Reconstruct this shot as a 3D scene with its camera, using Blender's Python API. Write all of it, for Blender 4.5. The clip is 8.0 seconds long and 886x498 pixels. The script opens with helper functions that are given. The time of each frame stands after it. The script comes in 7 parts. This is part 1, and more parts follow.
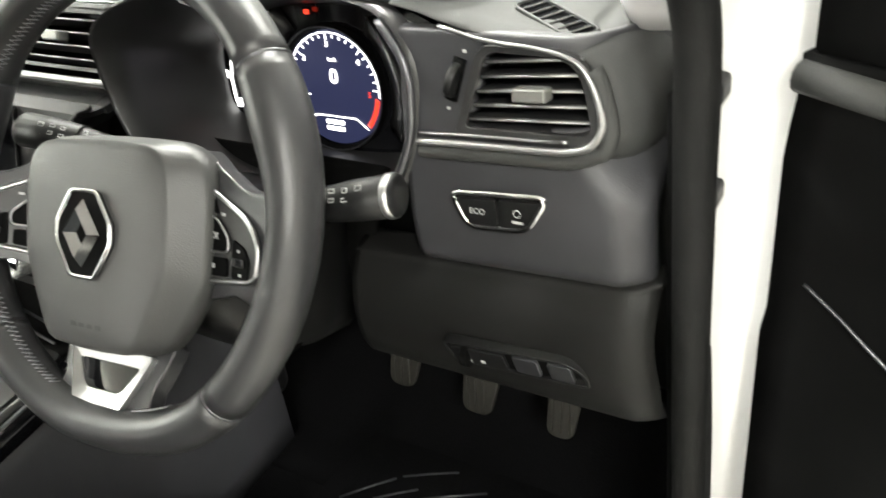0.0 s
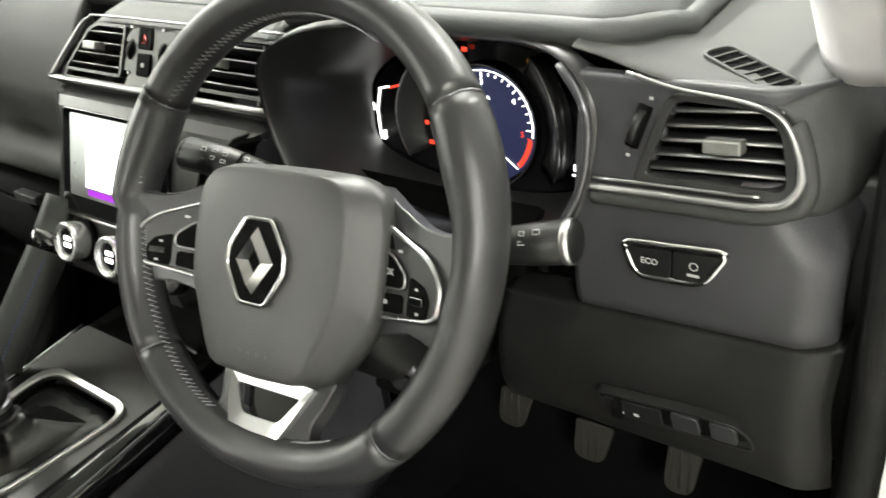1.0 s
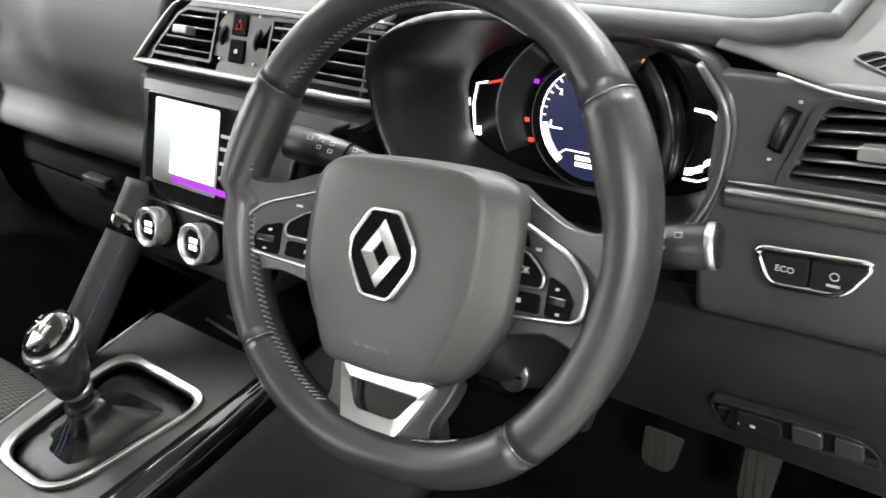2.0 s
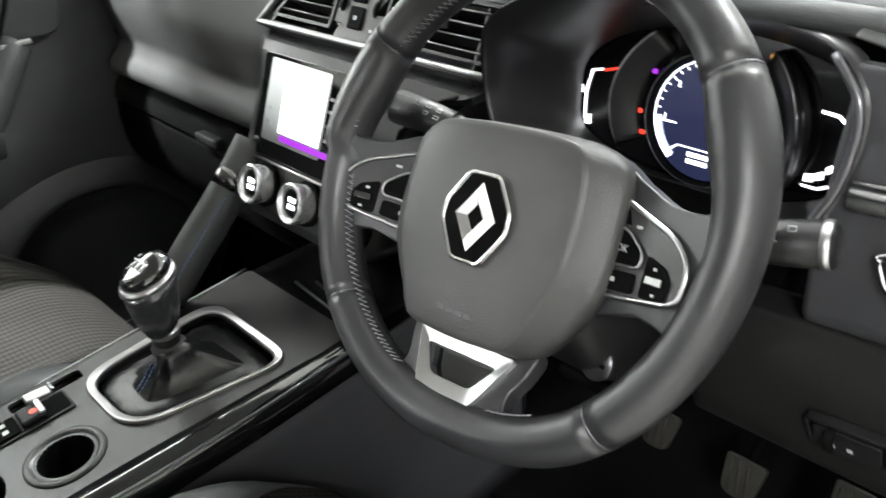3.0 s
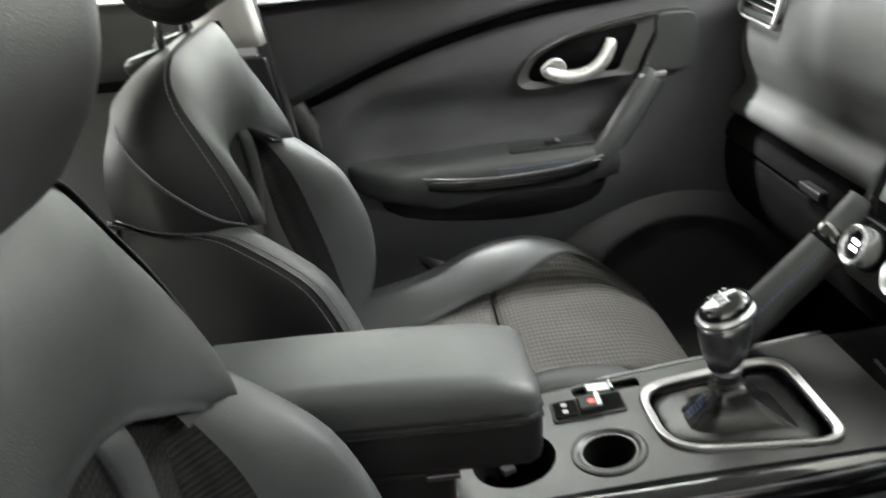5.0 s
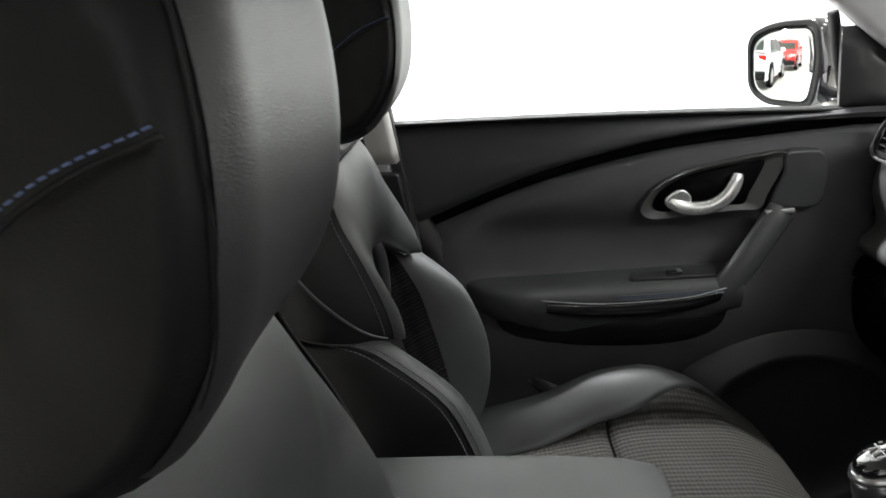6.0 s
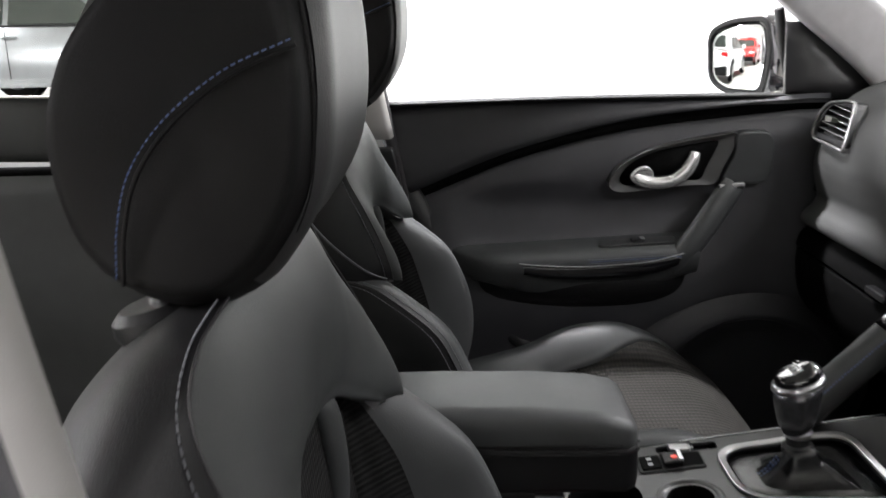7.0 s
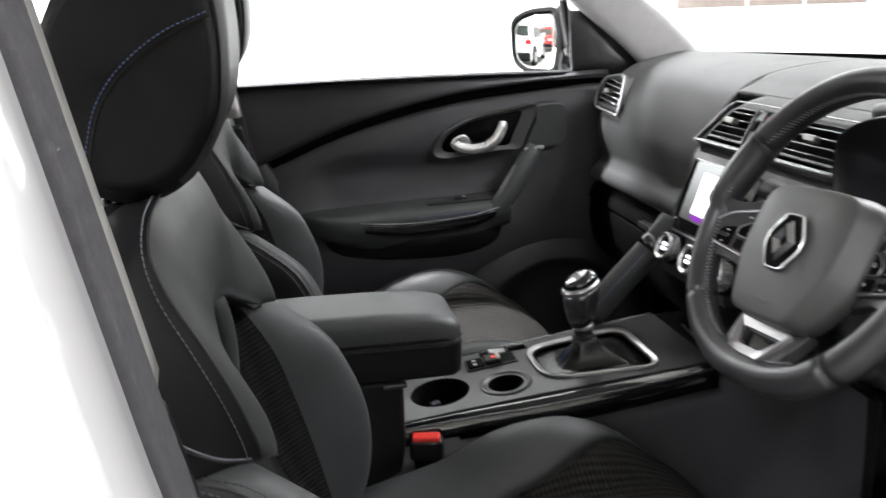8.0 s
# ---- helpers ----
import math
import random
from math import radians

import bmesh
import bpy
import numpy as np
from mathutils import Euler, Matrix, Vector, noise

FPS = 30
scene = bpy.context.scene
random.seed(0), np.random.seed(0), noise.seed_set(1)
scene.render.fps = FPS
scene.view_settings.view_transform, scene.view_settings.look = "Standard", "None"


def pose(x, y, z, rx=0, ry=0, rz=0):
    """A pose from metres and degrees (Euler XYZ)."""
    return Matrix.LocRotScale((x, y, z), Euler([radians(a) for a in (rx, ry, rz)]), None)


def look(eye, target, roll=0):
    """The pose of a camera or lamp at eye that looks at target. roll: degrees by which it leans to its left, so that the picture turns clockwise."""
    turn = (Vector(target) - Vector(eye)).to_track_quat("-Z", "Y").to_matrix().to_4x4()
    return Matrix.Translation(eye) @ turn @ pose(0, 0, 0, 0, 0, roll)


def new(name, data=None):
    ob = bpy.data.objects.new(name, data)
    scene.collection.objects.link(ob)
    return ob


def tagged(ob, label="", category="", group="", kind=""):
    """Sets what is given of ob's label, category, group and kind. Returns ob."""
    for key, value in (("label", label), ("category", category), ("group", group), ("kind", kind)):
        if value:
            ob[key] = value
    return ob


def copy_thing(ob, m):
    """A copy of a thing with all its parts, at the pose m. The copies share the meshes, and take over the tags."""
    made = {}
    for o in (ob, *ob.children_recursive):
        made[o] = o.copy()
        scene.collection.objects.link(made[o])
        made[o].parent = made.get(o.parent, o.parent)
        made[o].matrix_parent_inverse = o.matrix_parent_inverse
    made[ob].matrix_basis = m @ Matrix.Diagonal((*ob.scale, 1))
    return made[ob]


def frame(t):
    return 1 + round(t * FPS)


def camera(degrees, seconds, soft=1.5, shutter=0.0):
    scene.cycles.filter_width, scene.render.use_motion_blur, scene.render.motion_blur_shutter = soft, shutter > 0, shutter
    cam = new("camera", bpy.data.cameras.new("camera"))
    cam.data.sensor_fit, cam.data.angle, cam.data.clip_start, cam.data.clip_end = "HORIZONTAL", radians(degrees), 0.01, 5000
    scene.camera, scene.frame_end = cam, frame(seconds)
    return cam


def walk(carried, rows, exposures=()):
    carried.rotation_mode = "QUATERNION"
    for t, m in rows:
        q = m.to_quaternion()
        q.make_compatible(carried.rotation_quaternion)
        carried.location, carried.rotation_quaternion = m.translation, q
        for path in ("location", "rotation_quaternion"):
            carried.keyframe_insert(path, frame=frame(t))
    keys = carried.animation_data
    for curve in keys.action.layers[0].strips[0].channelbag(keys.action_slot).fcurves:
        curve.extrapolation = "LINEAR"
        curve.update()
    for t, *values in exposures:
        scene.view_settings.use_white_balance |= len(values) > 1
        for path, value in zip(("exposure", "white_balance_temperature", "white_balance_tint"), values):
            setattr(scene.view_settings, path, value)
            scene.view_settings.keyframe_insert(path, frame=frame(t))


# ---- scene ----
cam = camera(55.9, 8.0, shutter=0.4)
PATH = [
    (0, (0.881, -0.28, 1.311), (-0.081, 1.115, 0.249), -8.0),
    (0.5, (0.845, -0.29, 1.314), (-0.203, 1.093, 0.32), -7.3),
    (1, (0.809, -0.31, 1.323), (-0.294, 1.037, 0.339), -7.1),
    (1.2, (0.802, -0.314, 1.332), (-0.326, 1.001, 0.334), -7.7),
    (2.3, (0.72, -0.369, 1.312), (-0.415, 0.96, 0.339), -4.1),
    (2.5, (0.724, -0.375, 1.303), (-0.465, 0.916, 0.344), -4.5),
    (3, (0.733, -0.357, 1.286), (-0.561, 0.842, 0.344), -2.0),
    (3.5, (0.74, -0.331, 1.29), (-0.804, 0.553, 0.376), -3.7),
    (4, (0.734, -0.344, 1.285), (-0.952, 0.278, 0.406), -3.7),
    (4.5, (0.734, -0.369, 1.277), (-1.058, -0.041, 0.452), -4.3),
    (5, (0.727, -0.399, 1.29), (-1.109, -0.307, 0.502), -4.5),
    (5.2, (0.714, -0.412, 1.297), (-1.156, -0.359, 0.591), -3.9),
    (6.3, (0.756, -0.485, 1.315), (-1.174, -0.56, 0.798), -2.0),
    (6.5, (0.798, -0.485, 1.317), (-1.131, -0.543, 0.792), -1.7),
    (7, (0.906, -0.487, 1.294), (-1.023, -0.507, 0.765), -1.4),
    (7.5, (1.04, -0.504, 1.284), (-0.88, -0.339, 0.749), -1.7),
    (8, (1.156, -0.512, 1.282), (-0.734, -0.155, 0.736), -1.8),
]
# the clip's camera stops down as the bright side window comes into view
EXPOSURES = [(0.0, 1.48, 6720, 7), (1.0, 1.34, 6720, 6), (2.5, 1.42, 6250, 10), (3.5, 1.06, 6380, 9), (4.5, 1.13, 6450, 8), (5.2, 1.50, 6400, 8), (6.3, 0.06, 6350, 13), (7.0, 0.36, 6330, 16), (7.5, 0.64, 6300, 16), (8.0, 0.60, 6250, 15)]
walk(cam, [(t, look(eye, target, roll)) for t, eye, target, roll in PATH], EXPOSURES)

# ---- world and light: an indoor showroom ----
world = bpy.data.worlds.new("world")
scene.world = world
world.use_nodes = True
world.node_tree.nodes["Background"].inputs[0].default_value = (0.9, 0.95, 1.0, 1)
world.node_tree.nodes["Background"].inputs[1].default_value = 0.01
LAMP_W = 420.0


def lamp(name, x, y, z, sx, sy, watts, colour=(0.985, 0.99, 0.965)):
    data = bpy.data.lights.new(name, "AREA")
    data.shape, data.size, data.size_y, data.energy, data.color = "RECTANGLE", sx, sy, watts, colour
    ob = new(name, data)
    ob.location = (x, y, z)
    return ob


# ---- materials ----
def mat(name, base, rough=0.5, metal=0.0, var=0.25, scale=30.0, bump=0.0, bscale=400.0, coat=0.0, spec=0.5, dirt=None, stretch=None):
    """A surface with a coarse tone variation, fine grain and relief."""
    m = bpy.data.materials.new(name)
    m.use_nodes = True
    nt = m.node_tree
    b = nt.nodes["Principled BSDF"]
    tc = nt.nodes.new("ShaderNodeTexCoord")
    vec = tc.outputs["Object"]
    if stretch:
        mp = nt.nodes.new("ShaderNodeMapping")
        mp.inputs["Scale"].default_value = stretch
        nt.links.new(vec, mp.inputs["Vector"])
        vec = mp.outputs["Vector"]
    n1 = nt.nodes.new("ShaderNodeTexNoise")
    n1.inputs["Scale"].default_value, n1.inputs["Detail"].default_value = scale, 5
    nt.links.new(vec, n1.inputs["Vector"])
    ramp = nt.nodes.new("ShaderNodeValToRGB")
    lo = [c * (1 - var) for c in base]
    hi = [min(1, c * (1 + var)) for c in base]
    ramp.color_ramp.elements[0].position, ramp.color_ramp.elements[1].position = 0.3, 0.7
    ramp.color_ramp.elements[0].color, ramp.color_ramp.elements[1].color = (*lo, 1), (*hi, 1)
    nt.links.new(n1.outputs["Fac"], ramp.inputs["Fac"])
    nt.links.new(ramp.outputs["Color"], b.inputs["Base Color"])
    b.inputs["Metallic"].default_value = metal
    b.inputs["Specular IOR Level"].default_value = spec
    b.inputs["Coat Weight"].default_value = coat
    b.inputs["Coat Roughness"].default_value = 0.05
    n2 = nt.nodes.new("ShaderNodeTexNoise")
    n2.inputs["Scale"].default_value, n2.inputs["Detail"].default_value = 9.0, 3
    nt.links.new(vec, n2.inputs["Vector"])
    rr = nt.nodes.new("ShaderNodeMapRange")
    rr.inputs["To Min"].default_value, rr.inputs["To Max"].default_value = max(0.02, rough * 0.85), min(1, rough * 1.15)
    nt.links.new(n2.outputs["Fac"], rr.inputs["Value"])
    nt.links.new(rr.outputs["Result"], b.inputs["Roughness"])
    if bump:
        v = nt.nodes.new("ShaderNodeTexVoronoi")
        v.inputs["Scale"].default_value = bscale
        nt.links.new(vec, v.inputs["Vector"])
        bp = nt.nodes.new("ShaderNodeBump")
        bp.inputs["Strength"].default_value, bp.inputs["Distance"].default_value = bump, 0.0004
        nt.links.new(v.outputs["Distance"], bp.inputs["Height"])
        nt.links.new(bp.outputs["Normal"], b.inputs["Normal"])
    return m


def glow(name, colour, strength):
    m = bpy.data.materials.new(name)
    m.use_nodes = True
    b = m.node_tree.nodes["Principled BSDF"]
    b.inputs["Base Color"].default_value = (*[c * 0.2 for c in colour], 1)
    b.inputs["Roughness"].default_value = 0.3
    b.inputs["Emission Color"].default_value = (*colour, 1)
    b.inputs["Emission Strength"].default_value = strength
    return m


def glassy(name, tint=(1, 1, 1)):
    m = bpy.data.materials.new(name)
    m.use_nodes = True
    nt = m.node_tree
    for n in list(nt.nodes):
        nt.nodes.remove(n)
    out = nt.nodes.new("ShaderNodeOutputMaterial")
    mix = nt.nodes.new("ShaderNodeMixShader")
    tr = nt.nodes.new("ShaderNodeBsdfTransparent")
    gl = nt.nodes.new("ShaderNodeBsdfGlossy")
    lw = nt.nodes.new("ShaderNodeLayerWeight")
    lw.inputs["Blend"].default_value = 0.5
    pw = nt.nodes.new("ShaderNodeMath")
    pw.operation = "POWER"
    pw.inputs[1].default_value = 5.0
    fr = nt.nodes.new("ShaderNodeMath")
    fr.operation = "MULTIPLY_ADD"
    fr.inputs[1].default_value, fr.inputs[2].default_value = 0.5, 0.035
    nt.links.new(lw.outputs["Facing"], pw.inputs[0])
    nt.links.new(pw.outputs[0], fr.inputs[0])
    tr.inputs["Color"].default_value = (*tint, 1)
    gl.inputs["Roughness"].default_value = 0.02
    nt.links.new(fr.outputs[0], mix.inputs[0])
    nt.links.new(tr.outputs[0], mix.inputs[1])
    nt.links.new(gl.outputs[0], mix.inputs[2])
    nt.links.new(mix.outputs[0], out.inputs["Surface"])
    return m


def woven(name, base, kind):
    """Seat cloth: ribs across the cushion, or a honeycomb weave."""
    m = mat(name, base, 0.9, var=0.35, scale=900.0, spec=0.2)
    nt = m.node_tree
    b = nt.nodes["Principled BSDF"]
    tc = nt.nodes.new("ShaderNodeTexCoord")
    mp = nt.nodes.new("ShaderNodeMapping")
    nt.links.new(tc.outputs["Object"], mp.inputs["Vector"])
    w = nt.nodes.new("ShaderNodeTexWave")
    w.wave_type, w.bands_direction = "BANDS", "Y"
    w.inputs["Scale"].default_value = 28.0 if kind == "seat" else 52.0
    w.inputs["Distortion"].default_value = 0.0
    w2 = nt.nodes.new("ShaderNodeTexWave")
    w2.wave_type, w2.bands_direction = "BANDS", "X"
    w2.inputs["Scale"].default_value = 48.0
    w2.inputs["Distortion"].default_value = 0.0
    mp.inputs["Rotation"].default_value = (0, 0, radians(90)) if kind == "seat" else (radians(66), 0, 0)
    nt.links.new(mp.outputs["Vector"], w.inputs["Vector"])
    nt.links.new(mp.outputs["Vector"], w2.inputs["Vector"])
    mx = nt.nodes.new("ShaderNodeMath")
    mx.operation = "MULTIPLY_ADD"
    mx.inputs[1].default_value = 0.55
    nt.links.new(w2.outputs["Fac"], mx.inputs[0])
    low = nt.nodes.new("ShaderNodeMath")
    low.operation = "SUBTRACT"
    low.inputs[1].default_value = 0.35
    nt.links.new(w.outputs["Fac"], low.inputs[0])
    nt.links.new(low.outputs[0], mx.inputs[2])
    old = b.inputs["Base Color"].links[0].from_socket
    mixc = nt.nodes.new("ShaderNodeMix")
    mixc.data_type, mixc.blend_type = "RGBA", "MIX"
    mixc.inputs["A"].default_value = (*[c * (0.12 if kind == "seat" else 0.35) for c in base], 1)
    nt.links.new(old, mixc.inputs["B"])
    cl = nt.nodes.new("ShaderNodeClamp")
    nt.links.new(mx.outputs[0], cl.inputs[0])
    nt.links.new(cl.outputs[0], mixc.inputs["Factor"])
    nt.links.new(mixc.outputs["Result"], b.inputs["Base Color"])
    bp = nt.nodes.new("ShaderNodeBump")
    bp.inputs["Strength"].default_value, bp.inputs["Distance"].default_value = 0.9, 0.0015
    nt.links.new(mx.outputs[0], bp.inputs["Height"])
    nt.links.new(bp.outputs["Normal"], b.inputs["Normal"])
    return m


LEATHER = mat("grey_leather", (0.040, 0.0425, 0.0430), 0.52, var=0.12, scale=14, bump=0.35, bscale=900)
LEATHER_DARK = mat("dark_leather", (0.017, 0.0165, 0.0175), 0.5, var=0.15, scale=14, bump=0.3, bscale=900)
GAITER = mat("gaiter_leather", (0.0055, 0.0055, 0.006), 0.26, var=0.15, scale=14, bump=0.3, bscale=700)
# black leather, lowered further: the shade on the headrest's sides is put in
HEADREST = mat("black_headrest_leather", (0.0048, 0.0045, 0.0047), 0.6, var=0.12, scale=14, bump=0.25, bscale=900, spec=0.18)
PILLAR = mat("pale_pillar_fabric", (0.52, 0.51, 0.52), 0.8, var=0.05, scale=40, bump=0.2, bscale=900)
LEATHER_SIDE = mat("blue_black_leather", (0.0062, 0.0060, 0.0066), 0.5, var=0.12, scale=14, bump=0.3, bscale=900, spec=0.28)
WHEEL_LEATHER = mat("wheel_leather", (0.031, 0.031, 0.033), 0.31, var=0.12, scale=25, bump=0.25, bscale=1400)
CLOTH = woven("ribbed_cloth", (0.0200, 0.0182, 0.0154), "seat")
CLOTH_BACK = woven("ribbed_back_cloth", (0.019, 0.0187, 0.0185), "back")
SOFT = mat("soft_touch_plastic", (0.041, 0.0418, 0.0408), 0.58, var=0.1, scale=12, bump=0.35, bscale=1100, spec=0.22)
HUB = mat("airbag_plastic", (0.048, 0.048, 0.0475), 0.44, var=0.08, scale=12, bump=0.35, bscale=1100)
FLANK = mat("grey_console_plastic", (0.042, 0.042, 0.047), 0.45, var=0.1, scale=12, bump=0.3, bscale=1000)
DOOR = mat("door_soft_plastic", (0.033, 0.033, 0.0365), 0.46, var=0.1, scale=12, bump=0.35, bscale=1100)
HARD = mat("black_grained_plastic", (0.007, 0.007, 0.0074), 0.46, var=0.15, scale=15, bump=0.3, bscale=900, spec=0.32)
PANEL = mat("satin_black_panel", (0.021, 0.021, 0.0216), 0.34, var=0.1, scale=15, bump=0.1, bscale=1500)
GLOSS = mat("piano_black", (0.006, 0.006, 0.007), 0.06, var=0.1, scale=10, coat=1.0)
# almost no colour or sheen, so that shaded panels stay black
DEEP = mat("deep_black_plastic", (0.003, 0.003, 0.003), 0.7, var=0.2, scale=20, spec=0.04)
CARPET = mat("black_carpet", (0.0035, 0.0035, 0.0038), 0.95, var=0.4, scale=300, bump=0.8, bscale=500, spec=0.02)
CHROME = mat("satin_chrome", (0.46, 0.46, 0.47), 0.30, metal=1.0, var=0.05, scale=20)
BRIGHT = mat("polished_chrome", (0.85, 0.85, 0.86), 0.08, metal=1.0, var=0.03, scale=20)
KNOB = mat("bright_knurled_metal", (0.80, 0.80, 0.80), 0.26, metal=0.8, var=0.05, scale=60)
SILVER = mat("silver_painted_trim", (0.52, 0.52, 0.525), 0.30, metal=0.9, var=0.05, scale=40)
GUNMETAL = mat("gunmetal_trim", (0.12, 0.12, 0.13), 0.3, metal=0.8, var=0.08, scale=40)
# darker than the driver panel's plastic: shade under the dash is put in
KNEE = mat("shaded_grained_plastic", (0.0085, 0.0084, 0.0082), 0.52, var=0.12, scale=15, bump=0.3, bscale=900, spec=0.22)
TAB = mat("satin_tab", (0.20, 0.20, 0.19), 0.35, metal=0.5, var=0.06, scale=40)
STRIP = mat("dull_satin_chrome", (0.30, 0.30, 0.30), 0.34, metal=0.85, var=0.05, scale=20)
EDGE = mat("satin_grey_edge", (0.26, 0.26, 0.26), 0.35, metal=0.7, var=0.05, scale=40)
RUBBER = mat("black_rubber", (0.006, 0.006, 0.006), 0.65, var=0.2, scale=60, bump=0.3, bscale=500, spec=0.2)
SEAL = mat("grey_velour_seal", (0.085, 0.083, 0.088), 0.85, var=0.12, scale=120, bump=0.5, bscale=900, spec=0.2)
WHITE = mat("white_car_paint", (0.76, 0.76, 0.76), 0.22, var=0.02, scale=6, coat=0.8)
TRIM_GREY = mat("light_grey_trim", (0.36, 0.35, 0.335), 0.65, var=0.05, scale=20, bump=0.2, bscale=700)
HEADLINER = mat("pale_headliner", (0.5, 0.49, 0.47), 0.9, var=0.06, scale=50, bump=0.3, bscale=900)
STITCH_BLUE = mat("blue_thread", (0.07, 0.11, 0.24), 0.6, var=0.2, scale=300)
STITCH_GREY = mat("grey_thread", (0.15, 0.155, 0.17), 0.6, var=0.2, scale=300)
PEDAL = mat("worn_pedal_rubber", (0.013, 0.0115, 0.0085), 0.7, var=0.3, scale=120, bump=0.4, bscale=300)
PRINT = mat("white_print", (0.42, 0.42, 0.42), 0.5, var=0.05)
RED = mat("red_plastic", (0.65, 0.03, 0.02), 0.4, var=0.08, scale=30)
MIRROR = mat("mirror_glass", (0.50, 0.51, 0.51), 0.02, metal=1.0, var=0.01)
GLASS = glassy("window_glass", (0.9, 0.93, 0.92))
LENS = glassy("clear_lens", (0.96, 0.96, 0.97))
WALL = mat("white_showroom_wall", (0.8, 0.8, 0.79), 0.8, var=0.03, scale=2.0)
CONCRETE = mat("pale_floor_coating", (0.36, 0.35, 0.32), 0.3, var=0.12, scale=1.2, bump=0.05, bscale=60)
SHOW_WHITE = glow("screen_white", (1.0, 0.99, 1.0), 2.2)
SHOW_PAGE = glow("screen_page_with_sheen", (0.86, 0.9, 0.86), 0.42)
# fades downward: the bright reflection on the glass is put into the glow
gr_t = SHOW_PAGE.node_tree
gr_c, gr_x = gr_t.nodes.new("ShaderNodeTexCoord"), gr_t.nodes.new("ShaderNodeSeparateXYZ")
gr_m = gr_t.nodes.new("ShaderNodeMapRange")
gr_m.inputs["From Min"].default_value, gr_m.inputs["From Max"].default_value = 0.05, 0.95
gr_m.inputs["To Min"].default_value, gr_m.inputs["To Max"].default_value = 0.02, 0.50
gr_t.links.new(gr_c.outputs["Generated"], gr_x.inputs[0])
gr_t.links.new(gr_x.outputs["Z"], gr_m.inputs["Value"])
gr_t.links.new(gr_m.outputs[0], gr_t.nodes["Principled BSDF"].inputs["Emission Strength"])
SHOW_PURPLE = glow("screen_purple", (0.36, 0.03, 0.62), 0.55)
SHOW_BLUE = glow("screen_dark_blue", (0.03, 0.035, 0.09), 0.35)
SHOW_BLUE_LIT = glow("screen_pale_blue", (0.55, 0.62, 0.95), 0.8)
SHOW_RED = glow("red_lamp", (1.0, 0.06, 0.03), 0.6)
SHOW_AMBER = glow("amber_lamp", (1.0, 0.45, 0.08), 0.45)


# ---- mesh tools ----
import mathutils


def part(name, me, material, parent=None, label="", smooth=True, sub=0, bev=0.0, solid=0.0, at=None, segs=2):
    """Links a mesh or a bmesh as one object under a thing or a part."""
    if isinstance(me, bmesh.types.BMesh):
        d = bpy.data.meshes.new(name)
        me.to_mesh(d)
        me.free()
        me = d
    me.materials.append(material)
    ob = new(name, me)
    if smooth:
        me.polygons.foreach_set("use_smooth", [True] * len(me.polygons))
    if at is not None:
        ob.matrix_basis = at
    if parent is not None:
        ob.parent = parent
    if solid:
        s = ob.modifiers.new("thickness", "SOLIDIFY")
        s.thickness, s.offset = solid, -1
    if bev:
        b = ob.modifiers.new("edge", "BEVEL")
        b.width, b.segments, b.limit_method, b.angle_limit = bev, segs, "ANGLE", radians(35)
        b.harden_normals = True
    if sub:
        s = ob.modifiers.new("round", "SUBSURF")
        s.levels = s.render_levels = sub
    if label:
        ob["label"] = label
    return ob


def thing(name, label, category, group="", kind="", at=(0, 0, 0)):
    ob = new(name)
    ob.empty_display_size = 0.02
    ob.location = at
    return tagged(ob, label, category, group, kind)


def pym(verts, faces, name="mesh"):
    me = bpy.data.meshes.new(name)
    me.from_pydata([tuple(v) for v in verts], [], faces)
    me.update()
    return me


def fix(me):
    bm = bmesh.new()
    bm.from_mesh(me)
    bmesh.ops.recalc_face_normals(bm, faces=bm.faces)
    bm.to_mesh(me)
    bm.free()
    return me


def spline(pts, n=8, closed=False):
    """Catmull-Rom through the points."""
    P = [np.array(p, float) for p in pts]
    m = len(P)
    out = []
    last = m if closed else m - 1
    for i in range(last):
        p1, p2 = P[i], P[(i + 1) % m]
        p0 = P[i - 1] if (closed or i > 0) else 2 * p1 - p2
        p3 = P[(i + 2) % m] if (closed or i + 2 < m) else 2 * p2 - p1
        for k in range(n):
            t = k / n
            out.append(0.5 * (2 * p1 + (p2 - p0) * t + (2 * p0 - 5 * p1 + 4 * p2 - p3) * t * t + (3 * p1 - p0 - 3 * p2 + p3) * t ** 3))
    if not closed:
        out.append(P[-1])
    return out


def rpoly(pts, r, n=5):
    """A polygon with rounded corners. r: one radius, or one for each corner."""
    out = []
    m = len(pts)
    for i in range(m):
        p, a, b = (np.array(pts[j % m], float) for j in (i, i - 1, i + 1))
        ri = r[i] if isinstance(r, (list, tuple)) else r
        da, db = a - p, b - p
        la, lb = np.linalg.norm(da), np.linalg.norm(db)
        k = min(ri, la * 0.48, lb * 0.48)
        s, e = p + da / la * k, p + db / lb * k
        for j in range(n + 1):
            t = j / n
            out.append((1 - t) ** 2 * s + 2 * t * (1 - t) * p + t * t * e)
    return out


def axes(o, x, y):
    """A local frame: origin, x direction, and a y direction made square to it; z is towards the viewer."""
    x = Vector(x).normalized()
    y = Vector(y)
    y = (y - x * x.dot(y)).normalized()
    z = x.cross(y)
    m = Matrix((x, y, z)).transposed().to_4x4()
    m.translation = Vector(o)
    return m


def on(m, p, z=0.0):
    p = list(p)
    return m @ Vector((p[0], p[1], p[2] if len(p) > 2 else z))


